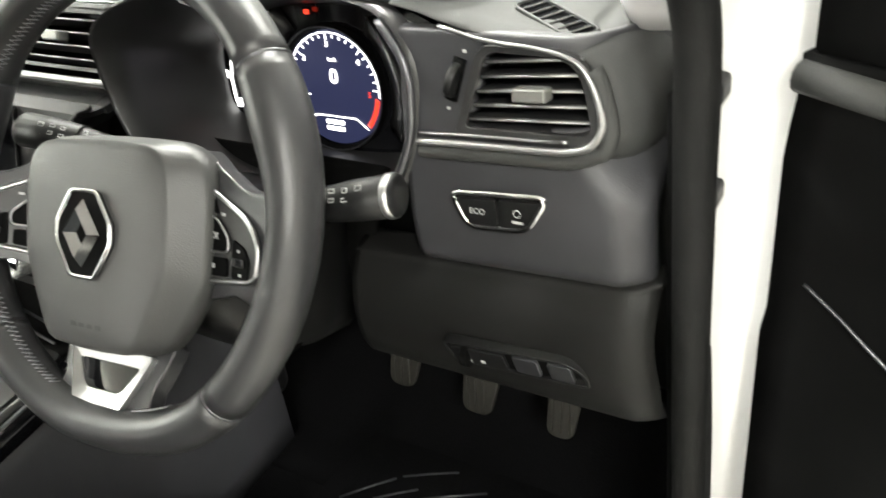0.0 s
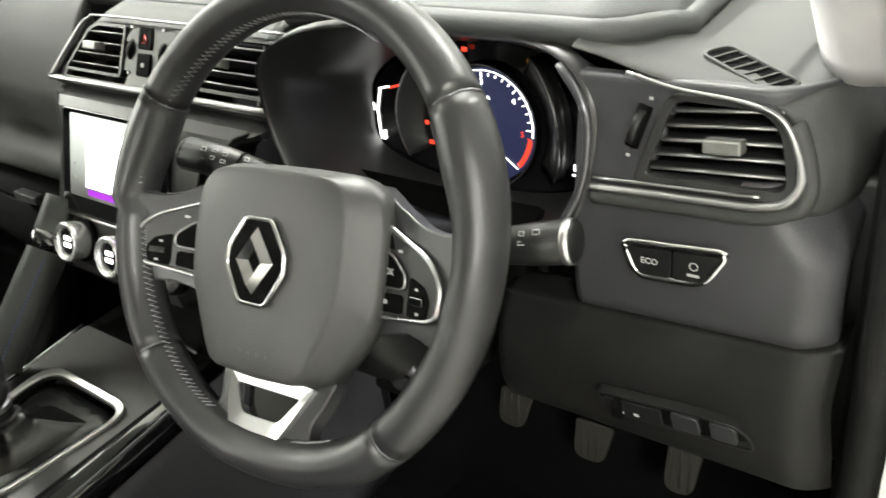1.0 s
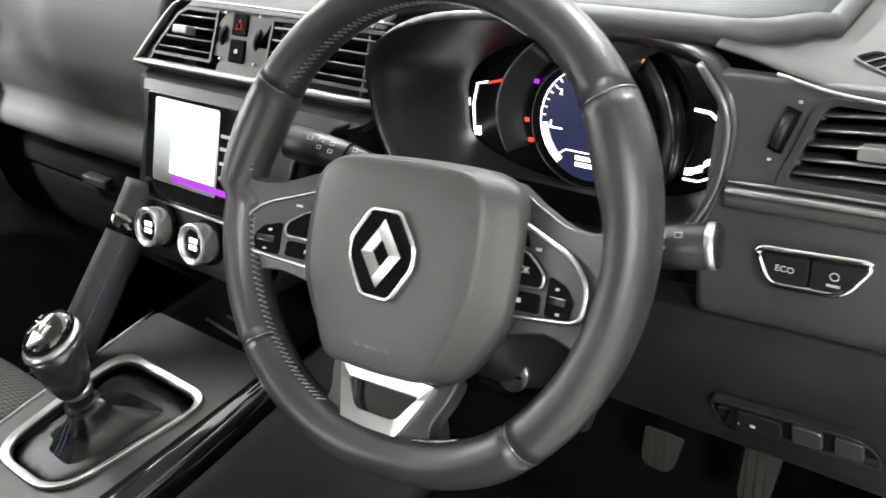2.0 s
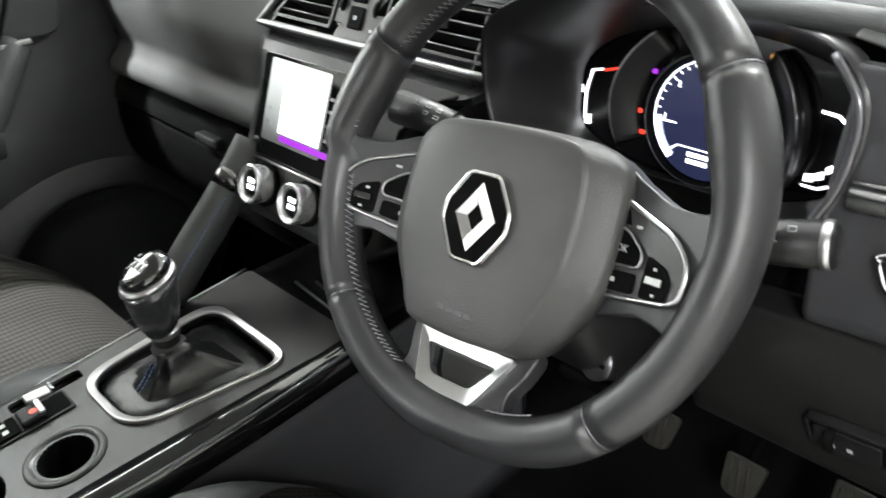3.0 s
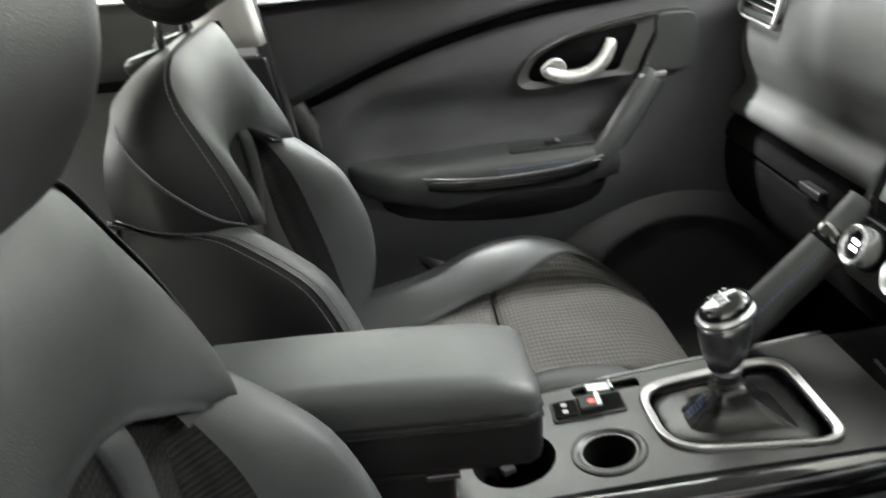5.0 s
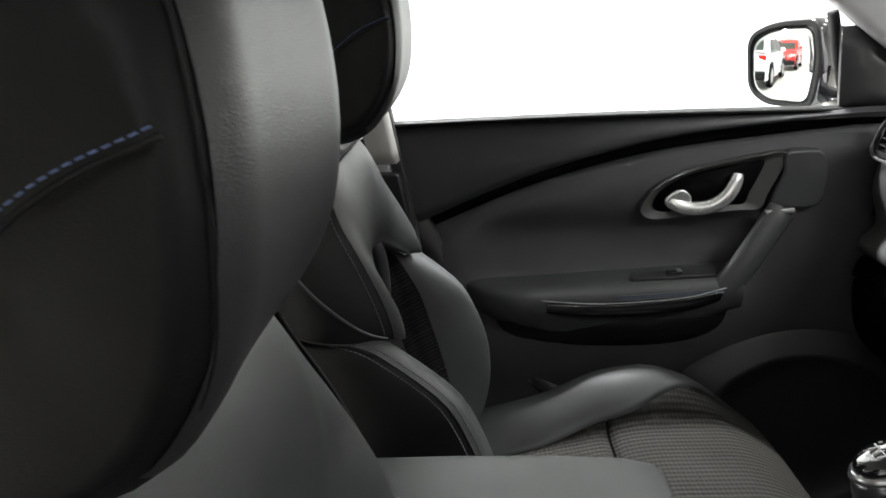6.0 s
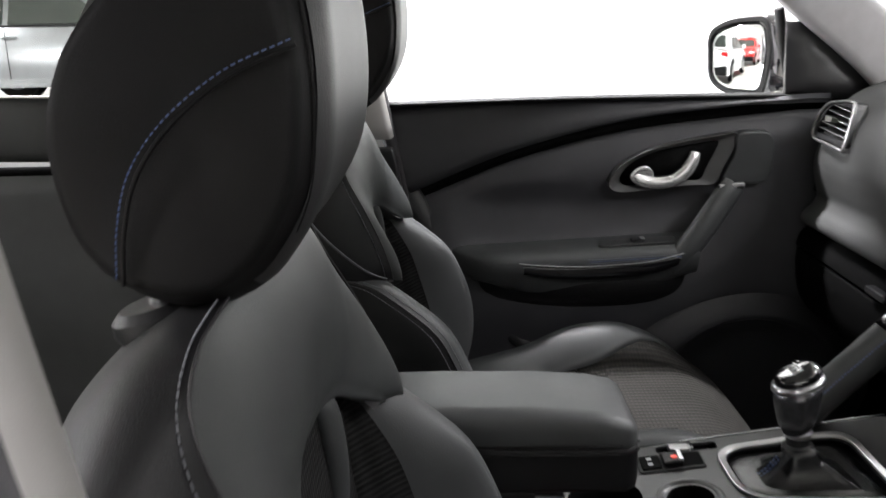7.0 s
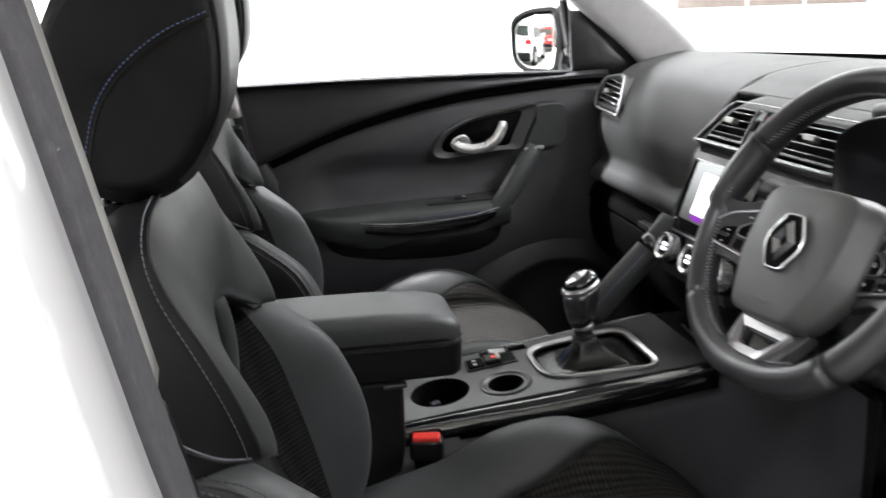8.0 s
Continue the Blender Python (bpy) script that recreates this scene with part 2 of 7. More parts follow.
def plate(name, outline, m, z0, z1, material, parent, bev=0.0, label="", taper=0.0, smooth=True):
    """A flat piece of the outline, from local z0 to z1 of the frame m."""
    n = len(outline)
    c = sum(np.array(p[:2], float) for p in outline) / n
    top = [np.array(p[:2], float) + (c - np.array(p[:2], float)) * taper for p in outline]
    v = [(p[0], p[1], z0) for p in outline] + [(p[0], p[1], z1) for p in top]
    f = [tuple(range(n - 1, -1, -1)), tuple(range(n, 2 * n))]
    f += [(i, (i + 1) % n, n + (i + 1) % n, n + i) for i in range(n)]
    me = fix(pym([m @ Vector(p) for p in v], f, name))
    return part(name, me, material, parent, label, smooth=bool(bev) and smooth, bev=bev)


def ring_plate(name, outer, inner, m, z0, z1, material, parent, bev=0.0, label="", zi=None):
    """A frame between two outlines of as many points."""
    n = len(outer)
    zi = z1 if zi is None else zi
    v = [(p[0], p[1], z0) for p in outer] + [(p[0], p[1], z1) for p in outer] + [(p[0], p[1], zi) for p in inner] + [(p[0], p[1], z0) for p in inner]
    f = []
    for a in range(4):
        b = (a + 1) % 4
        f += [(a * n + i, a * n + (i + 1) % n, b * n + (i + 1) % n, b * n + i) for i in range(n)]
    me = fix(pym([m @ Vector(p) for p in v], f, name))
    return part(name, me, material, parent, label, smooth=bool(bev), bev=bev)


def tube(name, pts, r, material, parent, closed=False, sides=10, label="", flat=1.0, up=(0, 0, 1), rs=None):
    """A round bar along the points; flat squashes it along up."""
    P = [Vector(p) for p in pts]
    n = len(P)
    v, f = [], []
    upv = Vector(up)
    for i, p in enumerate(P):
        a = P[i - 1] if (closed or i) else p
        b = P[(i + 1) % n] if (closed or i < n - 1) else p
        t = (b - a).normalized()
        s = t.cross(upv)
        s = s.normalized() if s.length > 1e-5 else t.orthogonal().normalized()
        u = s.cross(t)
        rad = rs[i] if rs else r
        for k in range(sides):
            w = 2 * math.pi * k / sides
            v.append(p + s * math.cos(w) * rad + u * math.sin(w) * rad * flat)
    for i in range(n if closed else n - 1):
        for k in range(sides):
            j, l = (i + 1) % n, (k + 1) % sides
            f.append((i * sides + k, i * sides + l, j * sides + l, j * sides + k))
    if not closed:
        f += [tuple(range(sides)), tuple(range((n - 1) * sides, n * sides))]
    return part(name, fix(pym(v, f, name)), material, parent, label)


def loft(name, rings, material, parent, closed=True, caps=True, sub=0, label="", solid=0.0):
    """A skin over rings of as many points."""
    k = len(rings[0])
    v = [p for r in rings for p in r]
    f = []
    for i in range(len(rings) - 1):
        for j in range(k if closed else k - 1):
            l = (j + 1) % k
            f.append((i * k + j, i * k + l, (i + 1) * k + l, (i + 1) * k + j))
    if caps and closed:
        f += [tuple(range(k)), tuple(range((len(rings) - 1) * k, len(rings) * k))]
    me = fix(pym(v, f, name))
    return part(name, me, material, parent, label, sub=sub, solid=solid)


def faced(me, out):
    """Turns a sheet so that its faces look along out."""
    if sum(f.normal.dot(Vector(out)) * f.area for f in me.polygons) < 0:
        me.flip_normals()
    return me


def surf(name, fn, nu, nv, material, parent, solid=0.0, sub=0, label="", u=(0, 1), v=(0, 1), out=(0, 0, 1)):
    """A sheet fn(u, v) over a grid, that faces out."""
    V = [fn(u[0] + (u[1] - u[0]) * i / nu, v[0] + (v[1] - v[0]) * j / nv) for j in range(nv + 1) for i in range(nu + 1)]
    F = [(j * (nu + 1) + i, j * (nu + 1) + i + 1, (j + 1) * (nu + 1) + i + 1, (j + 1) * (nu + 1) + i) for j in range(nv) for i in range(nu)]
    return part(name, faced(pym(V, F, name), out), material, parent, label, solid=solid, sub=sub)


def lathe(name, prof, m, material, parent, n=32, label="", caps=True):
    """Turns (radius, height) about the local z of m."""
    v, f = [], []
    for r, h in prof:
        for k in range(n):
            w = 2 * math.pi * k / n
            v.append(m @ Vector((r * math.cos(w), r * math.sin(w), h)))
    for i in range(len(prof) - 1):
        for k in range(n):
            l = (k + 1) % n
            f.append((i * n + k, i * n + l, (i + 1) * n + l, (i + 1) * n + k))
    if caps:
        f += [tuple(range(n)), tuple(range((len(prof) - 1) * n, len(prof) * n))]
    ob = part(name, fix(pym(v, f, name)), material, parent, label)
    e = ob.modifiers.new("crease", "EDGE_SPLIT")
    e.split_angle = radians(40)
    return ob


def block(name, lo, hi, material, parent, bev=0.004, m=None, label=""):
    """A box with rounded edges."""
    bm = bmesh.new()
    bmesh.ops.create_cube(bm, size=1)
    for q in bm.verts:
        q.co = Vector([lo[i] + (hi[i] - lo[i]) * (q.co[i] + 0.5) for i in range(3)])
        if m is not None:
            q.co = m @ q.co
    return part(name, bm, material, parent, label, bev=bev)


def letters(name, text, m, x, y, size, material, parent, label=""):
    """Raised print of the built-in font, as a mesh."""
    c = bpy.data.curves.new(name, "FONT")
    c.body, c.size, c.align_x, c.align_y, c.extrude = text, size, "CENTER", "CENTER", 0.0002
    c.resolution_u = 3
    tmp = bpy.data.objects.new("tmp", c)
    me = bpy.data.meshes.new_from_object(tmp)
    bpy.data.objects.remove(tmp)
    me.transform(m @ Matrix.Translation((x, y, 0)))
    return part(name, me, material, parent, label, smooth=False)


def sm(a, b, x):
    t = min(1.0, max(0.0, (x - a) / (b - a)))
    return t * t * (3 - 2 * t)


def lerp(tab, x):
    """Smooth value from a table of (x, value)."""
    if x <= tab[0][0]:
        return tab[0][1]
    n = len(tab)
    for i in range(n - 1):
        (a, p), (b, q) = tab[i], tab[i + 1]
        if x <= b:
            h = b - a
            t = (x - a) / h
            s = (q - p) / h
            s0 = (p - tab[i - 1][1]) / (a - tab[i - 1][0]) if i else s
            s1 = (tab[i + 2][1] - q) / (tab[i + 2][0] - b) if i + 2 < n else s
            m0 = (s0 + s) / 2 if s0 * s > 0 else 0.0
            m1 = (s1 + s) / 2 if s1 * s > 0 else 0.0
            t2, t3 = t * t, t * t * t
            return (2 * t3 - 3 * t2 + 1) * p + (t3 - 2 * t2 + t) * h * m0 + (3 * t2 - 2 * t3) * q + (t3 - t2) * h * m1
    return tab[-1][1]


def stitches(name, pts, parent, material=STITCH_BLUE, step=0.005, r=0.0007, length=0.0034, label="stitching"):
    """Single stitches in a row along a line, one mesh."""
    P = [Vector(p) for p in pts]
    v, f = [], []
    carry = 0.0
    for a, b in zip(P, P[1:]):
        d = (b - a).length
        if d < 1e-6:
            continue
        t = (b - a) / d
        s = t.orthogonal().normalized()
        w = t.cross(s)
        x = carry
        while x < d:
            k = len(v)
            for e in (x - length / 2, x + length / 2):
                for cs, sn in ((1, 0), (0, 1), (-1, 0), (0, -1)):
                    v.append(a + t * e + s * cs * r + w * sn * r)
            f += [(k + i, k + (i + 1) % 4, k + 4 + (i + 1) % 4, k + 4 + i) for i in range(4)] + [(k, k + 1, k + 2, k + 3), (k + 4, k + 5, k + 6, k + 7)]
            x += step
        carry = x - d
    return part(name, pym(v, f, name), material, parent, label)


def filled(name, outline, holes, m, z, depth, material, parent, label="", bev=0.0):
    """A flat panel with holes through it; local outlines, front at z, thickness depth."""
    loops = [[Vector((p[0], p[1], 0)) for p in o] for o in [outline] + list(holes)]
    tris = mathutils.geometry.tessellate_polygon(loops)
    me = pym([m @ Vector((q.x, q.y, z)) for l in loops for q in l], [tuple(f) for f in tris], name)
    return part(name, faced(me, m.to_3x3() @ Vector((0, 0, 1))), material, parent, label, smooth=False, solid=depth)


def circle(cx, cy, rx, ry=None, n=28):
    ry = rx if ry is None else ry
    return [(cx + rx * math.cos(2 * math.pi * i / n), cy + ry * math.sin(2 * math.pi * i / n)) for i in range(n)]


def inset(o, d):
    """An outline drawn in by about d."""
    n = len(o)
    out = []
    for i in range(n):
        a, p, b = (np.array(o[j % n][:2], float) for j in (i - 1, i, i + 1))
        t = b - a
        t = t / (np.linalg.norm(t) + 1e-9)
        out.append(p + np.array((-t[1], t[0])) * d)
    return out


def area(o):
    return sum(o[i - 1][0] * o[i][1] - o[i][0] * o[i - 1][1] for i in range(len(o))) / 2


def ccw(o):
    return o if area(o) > 0 else list(reversed(o))


# ======== the showroom round the car ========
def showroom():
    part("floor", fix(pym([(-16, -20, 0), (10, -20, 0), (10, 8, 0), (-16, 8, 0)], [(0, 1, 2, 3)])), CONCRETE)
    tagged(bpy.data.objects["floor"], "pale grey coated showroom floor", "floor", kind="structure")
    for nm, lo, hi in (("wall_partition", (-3.75, -2.0, 0), (-3.6, 7, 4.0)), ("wall_west", (-15.15, -19, 0), (-15, 7, 4.0)), ("wall_east", (9, -19, 0), (9.15, 7, 4.0)), ("wall_north", (-15, 7, 0), (9, 7.15, 4.0)), ("wall_south", (-15, -19.15, 0), (9, -19, 4.0))):
        tagged(block(nm, lo, hi, WALL, None, bev=0.005), "plain white painted showroom wall", "wall", kind="structure")
    tagged(block("ceiling", (-15.15, -19.15, 4.0), (9.15, 7.15, 4.1), WALL, None, bev=0.005), "white showroom ceiling", "ceiling", kind="structure")
    for x, y, k in LAMPS:
        t = thing("ceiling_light", "added long white ceiling light with a pale housing", "ceiling light", group="showroom ceiling lights", at=(x, y, 4.0))
        block("housing", (-0.12, -0.8, -0.07), (0.12, 0.8, 0.0), TRIM_GREY, t, bev=0.01)
        block("diffuser", (-0.1, -0.78, -0.085), (0.1, 0.78, -0.072), glow_tube, t, bev=0.004)
        lamp("lamp", x, y, 3.9, 0.2, 1.5, LAMP_W * k)


# unseen lights, placed and weighted for the cabin; last two brighten the mirror's view
LAMPS = [(-2.0, -9.0, 1.0), (-2.0, -5.2, 1.8), (-2.0, -0.8, 1.35), (-1.6, 3.0, 0.45), (0.8, 3.0, 0.18), (3.4, 2.2, 0.22), (3.2, -3.4, 0.36), (1.0, -6.0, 0.65), (-8.5, -2.5, 0.7), (-7.0, -9.0, 0.6), (-2.0, -13.5, 2.2), (-6.0, -14.0, 2.2)]
glow_tube = glow("lit_diffuser", (1.0, 0.97, 0.92), 6.0)
showroom()


# ======== the car's shell ========
def car_shell():
    t = thing("vehicle_shell", "white car body shell with black carpet and pale headlining", "vehicle shell")
    # carpeted floor, tunnel and bulkhead
    block("floor_pan", (-0.76, -1.75, 0.27), (0.76, 0.9, 0.34), CARPET, t, bev=0.01, label="black carpeted floor")
    bh = [(0.34, 0.34), (0.50, 0.36), (0.62, 0.46), (0.72, 0.62), (0.78, 0.9), (0.80, 1.10)]
    surf("bulkhead", lambda u, v: ((u - 0.5) * 1.52, *spline(bh, 4)[int(round(v * 20))]), 4, 20, CARPET, t, solid=0.02, out=(0, -1, 1))
    surf("rear_panel", lambda u, v: ((u - 0.5) * 1.5, -1.7 - 0.08 * v, 0.34 + v * 0.74), 4, 8, HARD, t, solid=0.02, out=(0, 1, 0))
    ob = surf("rear_window", lambda u, v: ((u - 0.5) * (1.4 - 0.2 * v), -1.78 - 0.05 * v, 1.085 + v * 0.43), 4, 4, GLASS, t, solid=0.004, out=(0, 1, 0))
    ob.visible_shadow = False
    for s in (-1, 1):
        surf("kick_panel", lambda u, v, s=s: (s * (0.735 + 0.012 * math.sin(v * math.pi)), (0.10 if s < 0 else 0.27) + (0.75 if s < 0 else 0.55) * u, 0.33 + (0.80 if s < 0 else 0.66) * v), 6, 8, CARPET if s < 0 else HARD, t, solid=0.012, out=(-s, 0, 0), label="black footwell side panel")
    # roof with its lining, header and side rails
    def roof(u, v):
        x, y = (u - 0.5) * 1.34, 0.12 - 1.95 * v
        return (x, y, 1.60 - 0.10 * abs(u * 2 - 1) ** 3 - 0.09 * abs(v * 2 - 1) ** 2.4)
    surf("roof_lining", roof, 16, 16, HEADLINER, t, solid=0.03, out=(0, 0, -1), label="pale headlining")
    surf("roof_skin", lambda u, v: tuple(np.array(roof(u, v)) * (1.04, 1, 1) + np.array((0, 0, 0.05))), 16, 16, WHITE, t, solid=0.002)
    # pillars on both sides
    for s in (-1, 1):
        a = [(s * 0.715, 0.43, 1.13), (s * 0.71, 0.34, 1.215), (s * 0.695, 0.225, 1.30), (s * 0.665, 0.08, 1.40), (s * 0.62, -0.10, 1.49)]
        pts = spline(a, 6)
        rings = []
        for i, p in enumerate(pts):
            w = 0.062 - 0.012 * i / len(pts)
            o = rpoly([(-w, -0.03), (w, -0.03), (w, 0.03), (-w, 0.03)], 0.022, 4)
            m = axes(p, (-s * 0.2, 0.80, 0.57), (s * 0.9, 0.25, 0.1))
            rings.append([m @ Vector((q[0], q[1], 0)) for q in o])
        loft("front_pillar_trim", rings, PILLAR, t, label="pale grey front pillar trim")
        if s > 0:
            # the trim's foot, that tapers off on the dash end
            lo_e = [(0.662, 0.33, 1.122), (0.690, 0.285, 1.124), (0.712, 0.255, 1.124), (0.728, 0.238, 1.128)]
            up_e = [(0.610, -0.05, 1.47), (0.630, -0.055, 1.462), (0.650, -0.06, 1.452), (0.662, -0.07, 1.44)]
            le, ue = spline(lo_e, 5), spline(up_e, 5)
            def foot(u, v):
                k = int(round(u * 15))
                p = le[k] * (1 - v) + ue[k] * v
                return tuple(p + np.array((-0.012, -0.010, 0.0)) * math.sin(u * math.pi) + np.array((0.030, 0.03, 0)) * math.sin(v * math.pi) * 0.6)
            surf("pillar_foot", foot, 15, 20, PILLAR, t, solid=0.006, out=(-0.6, -0.7, 0.2), label="pale grey pillar trim foot")
        b = [(s * 0.745, -0.515, 0.55), (s * 0.745, -0.567, 0.95), (s * 0.745, -0.590, 1.08), (s * 0.742, -0.616, 1.22), (s * 0.73, -0.637, 1.32), (s * 0.70, -0.662, 1.42), (s * 0.66, -0.695, 1.52)]
        pts = spline(b, 6)
        def strip(name, y0, y1, x0, x1, material, label):
            rings = []
            for p in pts:
                rings.append([(p[0] + s * x0, p[1] + y0, p[2]), (p[0] + s * x1, p[1] + y0, p[2]), (p[0] + s * x1, p[1] + y1, p[2]), (p[0] + s * x0, p[1] + y1, p[2])])
            ob = loft(name, rings, material, t, label=label)
            bv = ob.modifiers.new("edge", "BEVEL")
            bv.width, bv.segments = 0.004, 2
            return ob
        allp = pts
        pts = [p for p in allp if p[2] > 1.062]
        loft("pillar_trim", [[(p[0] - s * 0.044, p[1] - 0.003, p[2]), (p[0] - s * 0.050, p[1] - 0.003, p[2]), (p[0] - s * 0.080, p[1] - 0.006, p[2]), (p[0] - s * 0.086, p[1] - 0.012, p[2]), (p[0] - s * 0.086, p[1] - 0.10, p[2]), (p[0] - s * 0.044, p[1] - 0.10, p[2])] for p in pts], TRIM_GREY, t, label="pale grey upper pillar trim")
        pts = [p for p in allp if p[2] <= 1.075]
        strip("lower_pillar_trim", -0.10, -0.008, -0.082, -0.044, HARD, "black lower pillar trim")
        pts = allp
        strip("door_seal", -0.024, 0.0, -0.044, -0.002, SEAL, "grey velour door seal")
        strip("pillar_skin", -0.075, -0.006, -0.001, 0.07, WHITE, "white painted centre pillar")
        # sill
        block("sill", (min(s * 0.70, s * 0.80), -0.55, 0.30), (max(s * 0.70, s * 0.80), 0.30, 0.42), WHITE, t, bev=0.02, label="white painted sill")
        # front post and wing behind the door hinges
        if s < 0:
            continue
        post = [(0.740, 0.264), (0.760, 0.262), (0.785, 0.268), (0.82, 0.30), (0.85, 0.42), (0.80, 0.62), (0.750, 0.6), (0.740, 0.30)]
        rings = []
        for z, dy, dx in ((0.30, 0.05, 0), (0.6, 0.03, 0), (0.9, 0.005, 0), (1.1, 0.0, 0), (1.16, 0.0, 0.0), (1.24, -0.06, -0.008), (1.32, -0.14, -0.022)):
            rings.append([(s * (x + dx), y + dy, z) for x, y in spline(post, 3, True)])
        loft("hinge_post", rings, WHITE, t, label="white painted hinge post")
        edge = [(s * 0.752, 0.250, 0.42), (s * 0.752, 0.210, 0.80), (s * 0.752, 0.190, 1.05), (s * 0.752, 0.182, 1.14), (s * 0.748, 0.155, 1.20), (s * 0.735, 0.09, 1.30), (s * 0.70, -0.05, 1.42), (s * 0.66, -0.25, 1.50)]
        if s > 0:
            tube("door_seal", [p + np.array((0.0, 0.012, 0)) for p in spline(edge, 8)], 0.0145, RUBBER, t, label="black rubber door seal", sides=10)
            loft("post_trim", [[(0.734, y0, z), (0.746, y0, z), (0.746, y0 + 0.07, z), (0.734, y0 + 0.07, z)] for z, y0 in ((0.34, 0.25), (0.75, 0.225), (1.0, 0.205), (1.10, 0.20))], DEEP, t, label="black inner post trim")
    return t


car_shell()


# ======== steering wheel ========
WHEEL = axes((0.360, 0.043, 1.041), (math.cos(radians(5)), math.sin(radians(5)) * 0.485, math.sin(radians(5)) * 0.874), (0, 0.485, 0.874))


WHEEL_THREAD = mat("pale_thread", (0.30, 0.30, 0.32), 0.6, var=0.2, scale=300)


def steering_wheel():
    t = thing("steering_wheel", "black leather steering wheel with silver trim and chrome badge", "steering wheel", at=WHEEL.translation)
    W = Matrix.Translation(-WHEEL.translation) @ WHEEL

    def rim_r(w):
        low = sm(radians(50), radians(90), -w if w < 0 else 0)
        return 0.179 - 0.010 * low

    def ring(w, grow=0.0, zc=-0.006):
        a = abs(math.degrees(w))
        a = a if w > 0 else -a
        grip = 0.0
        for c in (22, 158):
            grip = max(grip, math.exp(-((math.degrees(w) % 360 - c) / 13.0) ** 2))
        r, out = rim_r(w), []
        for k in range(16):
            b = 2 * math.pi * k / 16
            rx, rz = 0.0172 + grow + 0.004 * grip, 0.0205 + grow + 0.002 * grip
            x = r - 0.003 * grip + rx * math.cos(b)
            out.append(W @ Vector((x * math.cos(w), x * math.sin(w), zc + rz * math.sin(b))))
        return out

    seam = [radians(q) for q in (34, 147, 223, 315)]
    names = (("rim_top", 34, 147), ("rim_grip", 147, 223), ("rim_bottom", 223, 315), ("rim_grip", 315, 394))
    for nm, a, b in names:
        n = int((b - a) / 3)
        angs = [radians(a + 0.35 + (b - a - 0.7) * i / n) for i in range(n + 1)]
        angs = [w - 2 * math.pi if w > math.pi else w for w in angs]
        loft(nm, [ring(w) for w in angs], WHEEL_LEATHER, t, label="black leather rim section")
    for w in seam:
        w = w - 2 * math.pi if w > math.pi else w
        loft("rim_seam", [ring(w - 0.008, -0.0012), ring(w - 0.004, 0.0003), ring(w + 0.004, 0.0003), ring(w + 0.008, -0.0012)], GUNMETAL, t)
    # stitching along the inner edge of the rim: a zigzag of thread
    for a, b in ((60, 172), (186, 252), (286, 300)):
        pts = []
        n = int((b - a) * 1.1)
        for i in range(n + 1):
            w = radians(a + (b - a) * i / n)
            w2 = w - 2 * math.pi if w > math.pi else w
            x = rim_r(w2) - 0.0172 - 0.0010
            zz = 0.001 + (0.0042 if i % 2 else -0.0042)
            pts.append(W @ Vector(((x + 0.0005) * math.cos(w), (x + 0.0005) * math.sin(w), zz)))
        tube("rim_stitching", pts, 0.00058, WHEEL_THREAD, t, sides=4)
    # airbag cover: a flat face with broad chamfered cheeks
    def both(half):
        return [np.array((-x, y)) for x, y in reversed(half[1:-1])] + [np.array(p) for p in half]
    o_half = [(0, -0.113), (0.030, -0.112), (0.055, -0.108), (0.073, -0.092), (0.091, -0.063), (0.098, -0.044), (0.099, -0.006), (0.094, 0.030), (0.074, 0.045), (0.045, 0.049), (0, 0.050)]
    f_half = [(0, -0.110), (0.025, -0.109), (0.047, -0.105), (0.061, -0.080), (0.072, -0.054), (0.077, -0.036), (0.078, 0.000), (0.075, 0.026), (0.062, 0.041), (0.038, 0.045), (0, 0.046)]
    outer, face = spline(both(o_half), 3, True), spline(both(f_half), 3, True)
    c = np.array((0, -0.03))
    rings = [[W @ Vector((*(c + (p - c) * 0.94), -0.034)) for p in outer], [W @ Vector((*p, -0.026)) for p in outer], [W @ Vector((*p, -0.014)) for p in outer], [W @ Vector((*(c + (p - c) * 0.985), -0.0095)) for p in outer]]
    for k, z in ((0.12, -0.0075), (0.55, -0.001), (0.86, 0.0045), (0.96, 0.0066)):
        rings.append([W @ Vector((*(a_ * (1 - k) * 0.985 + b_ * k + c * 0.015 * (1 - k)), z)) for a_, b_ in zip(outer, face)])
    for k, z in ((0.99, 0.0080), (0.94, 0.0094), (0.75, 0.0112), (0.5, 0.0124), (0.2, 0.0130)):
        rings.append([W @ Vector((*(c + (p - c) * k), z)) for p in face])
    loft("airbag_cover", rings, HUB, t, label="dark grey grained airbag cover")
    # the cover's lower embossing and crease lines
    for dx in (-0.014, -0.005, 0.004, 0.013):
        plate("embossed_mark", [(dx - 0.003, -0.093), (dx + 0.003, -0.093), (dx + 0.003, -0.086), (dx - 0.003, -0.086)], W, 0.0075, 0.0112, PANEL, t)
    # badge: black plate in a chrome surround with a faceted diamond
    hexa = ccw(rpoly([(-0.0125, 0.0085), (0.0140, 0.0085), (0.0300, -0.0145), (0.0305, -0.029), (0.0140, -0.0545), (-0.0115, -0.0545), (-0.0280, -0.029), (-0.0280, -0.0145)], 0.004, 3))
    plate("badge_plate", hexa, W, 0.008, 0.0165, DEEP, t)
    tube("badge_surround", [W @ Vector((p[0], p[1], 0.0165)) for p in hexa], 0.0019, BRIGHT, t, closed=True, sides=8, label="chrome badge surround")
    BC = np.array((0.001, -0.0225))
    ro = [np.array(p) for p in ((0, 0.0250), (0.0185, 0.0), (0, -0.0250), (-0.0185, 0.0))]
    rm = [p * 0.70 for p in ro]
    ri = [p * 0.36 for p in ro]
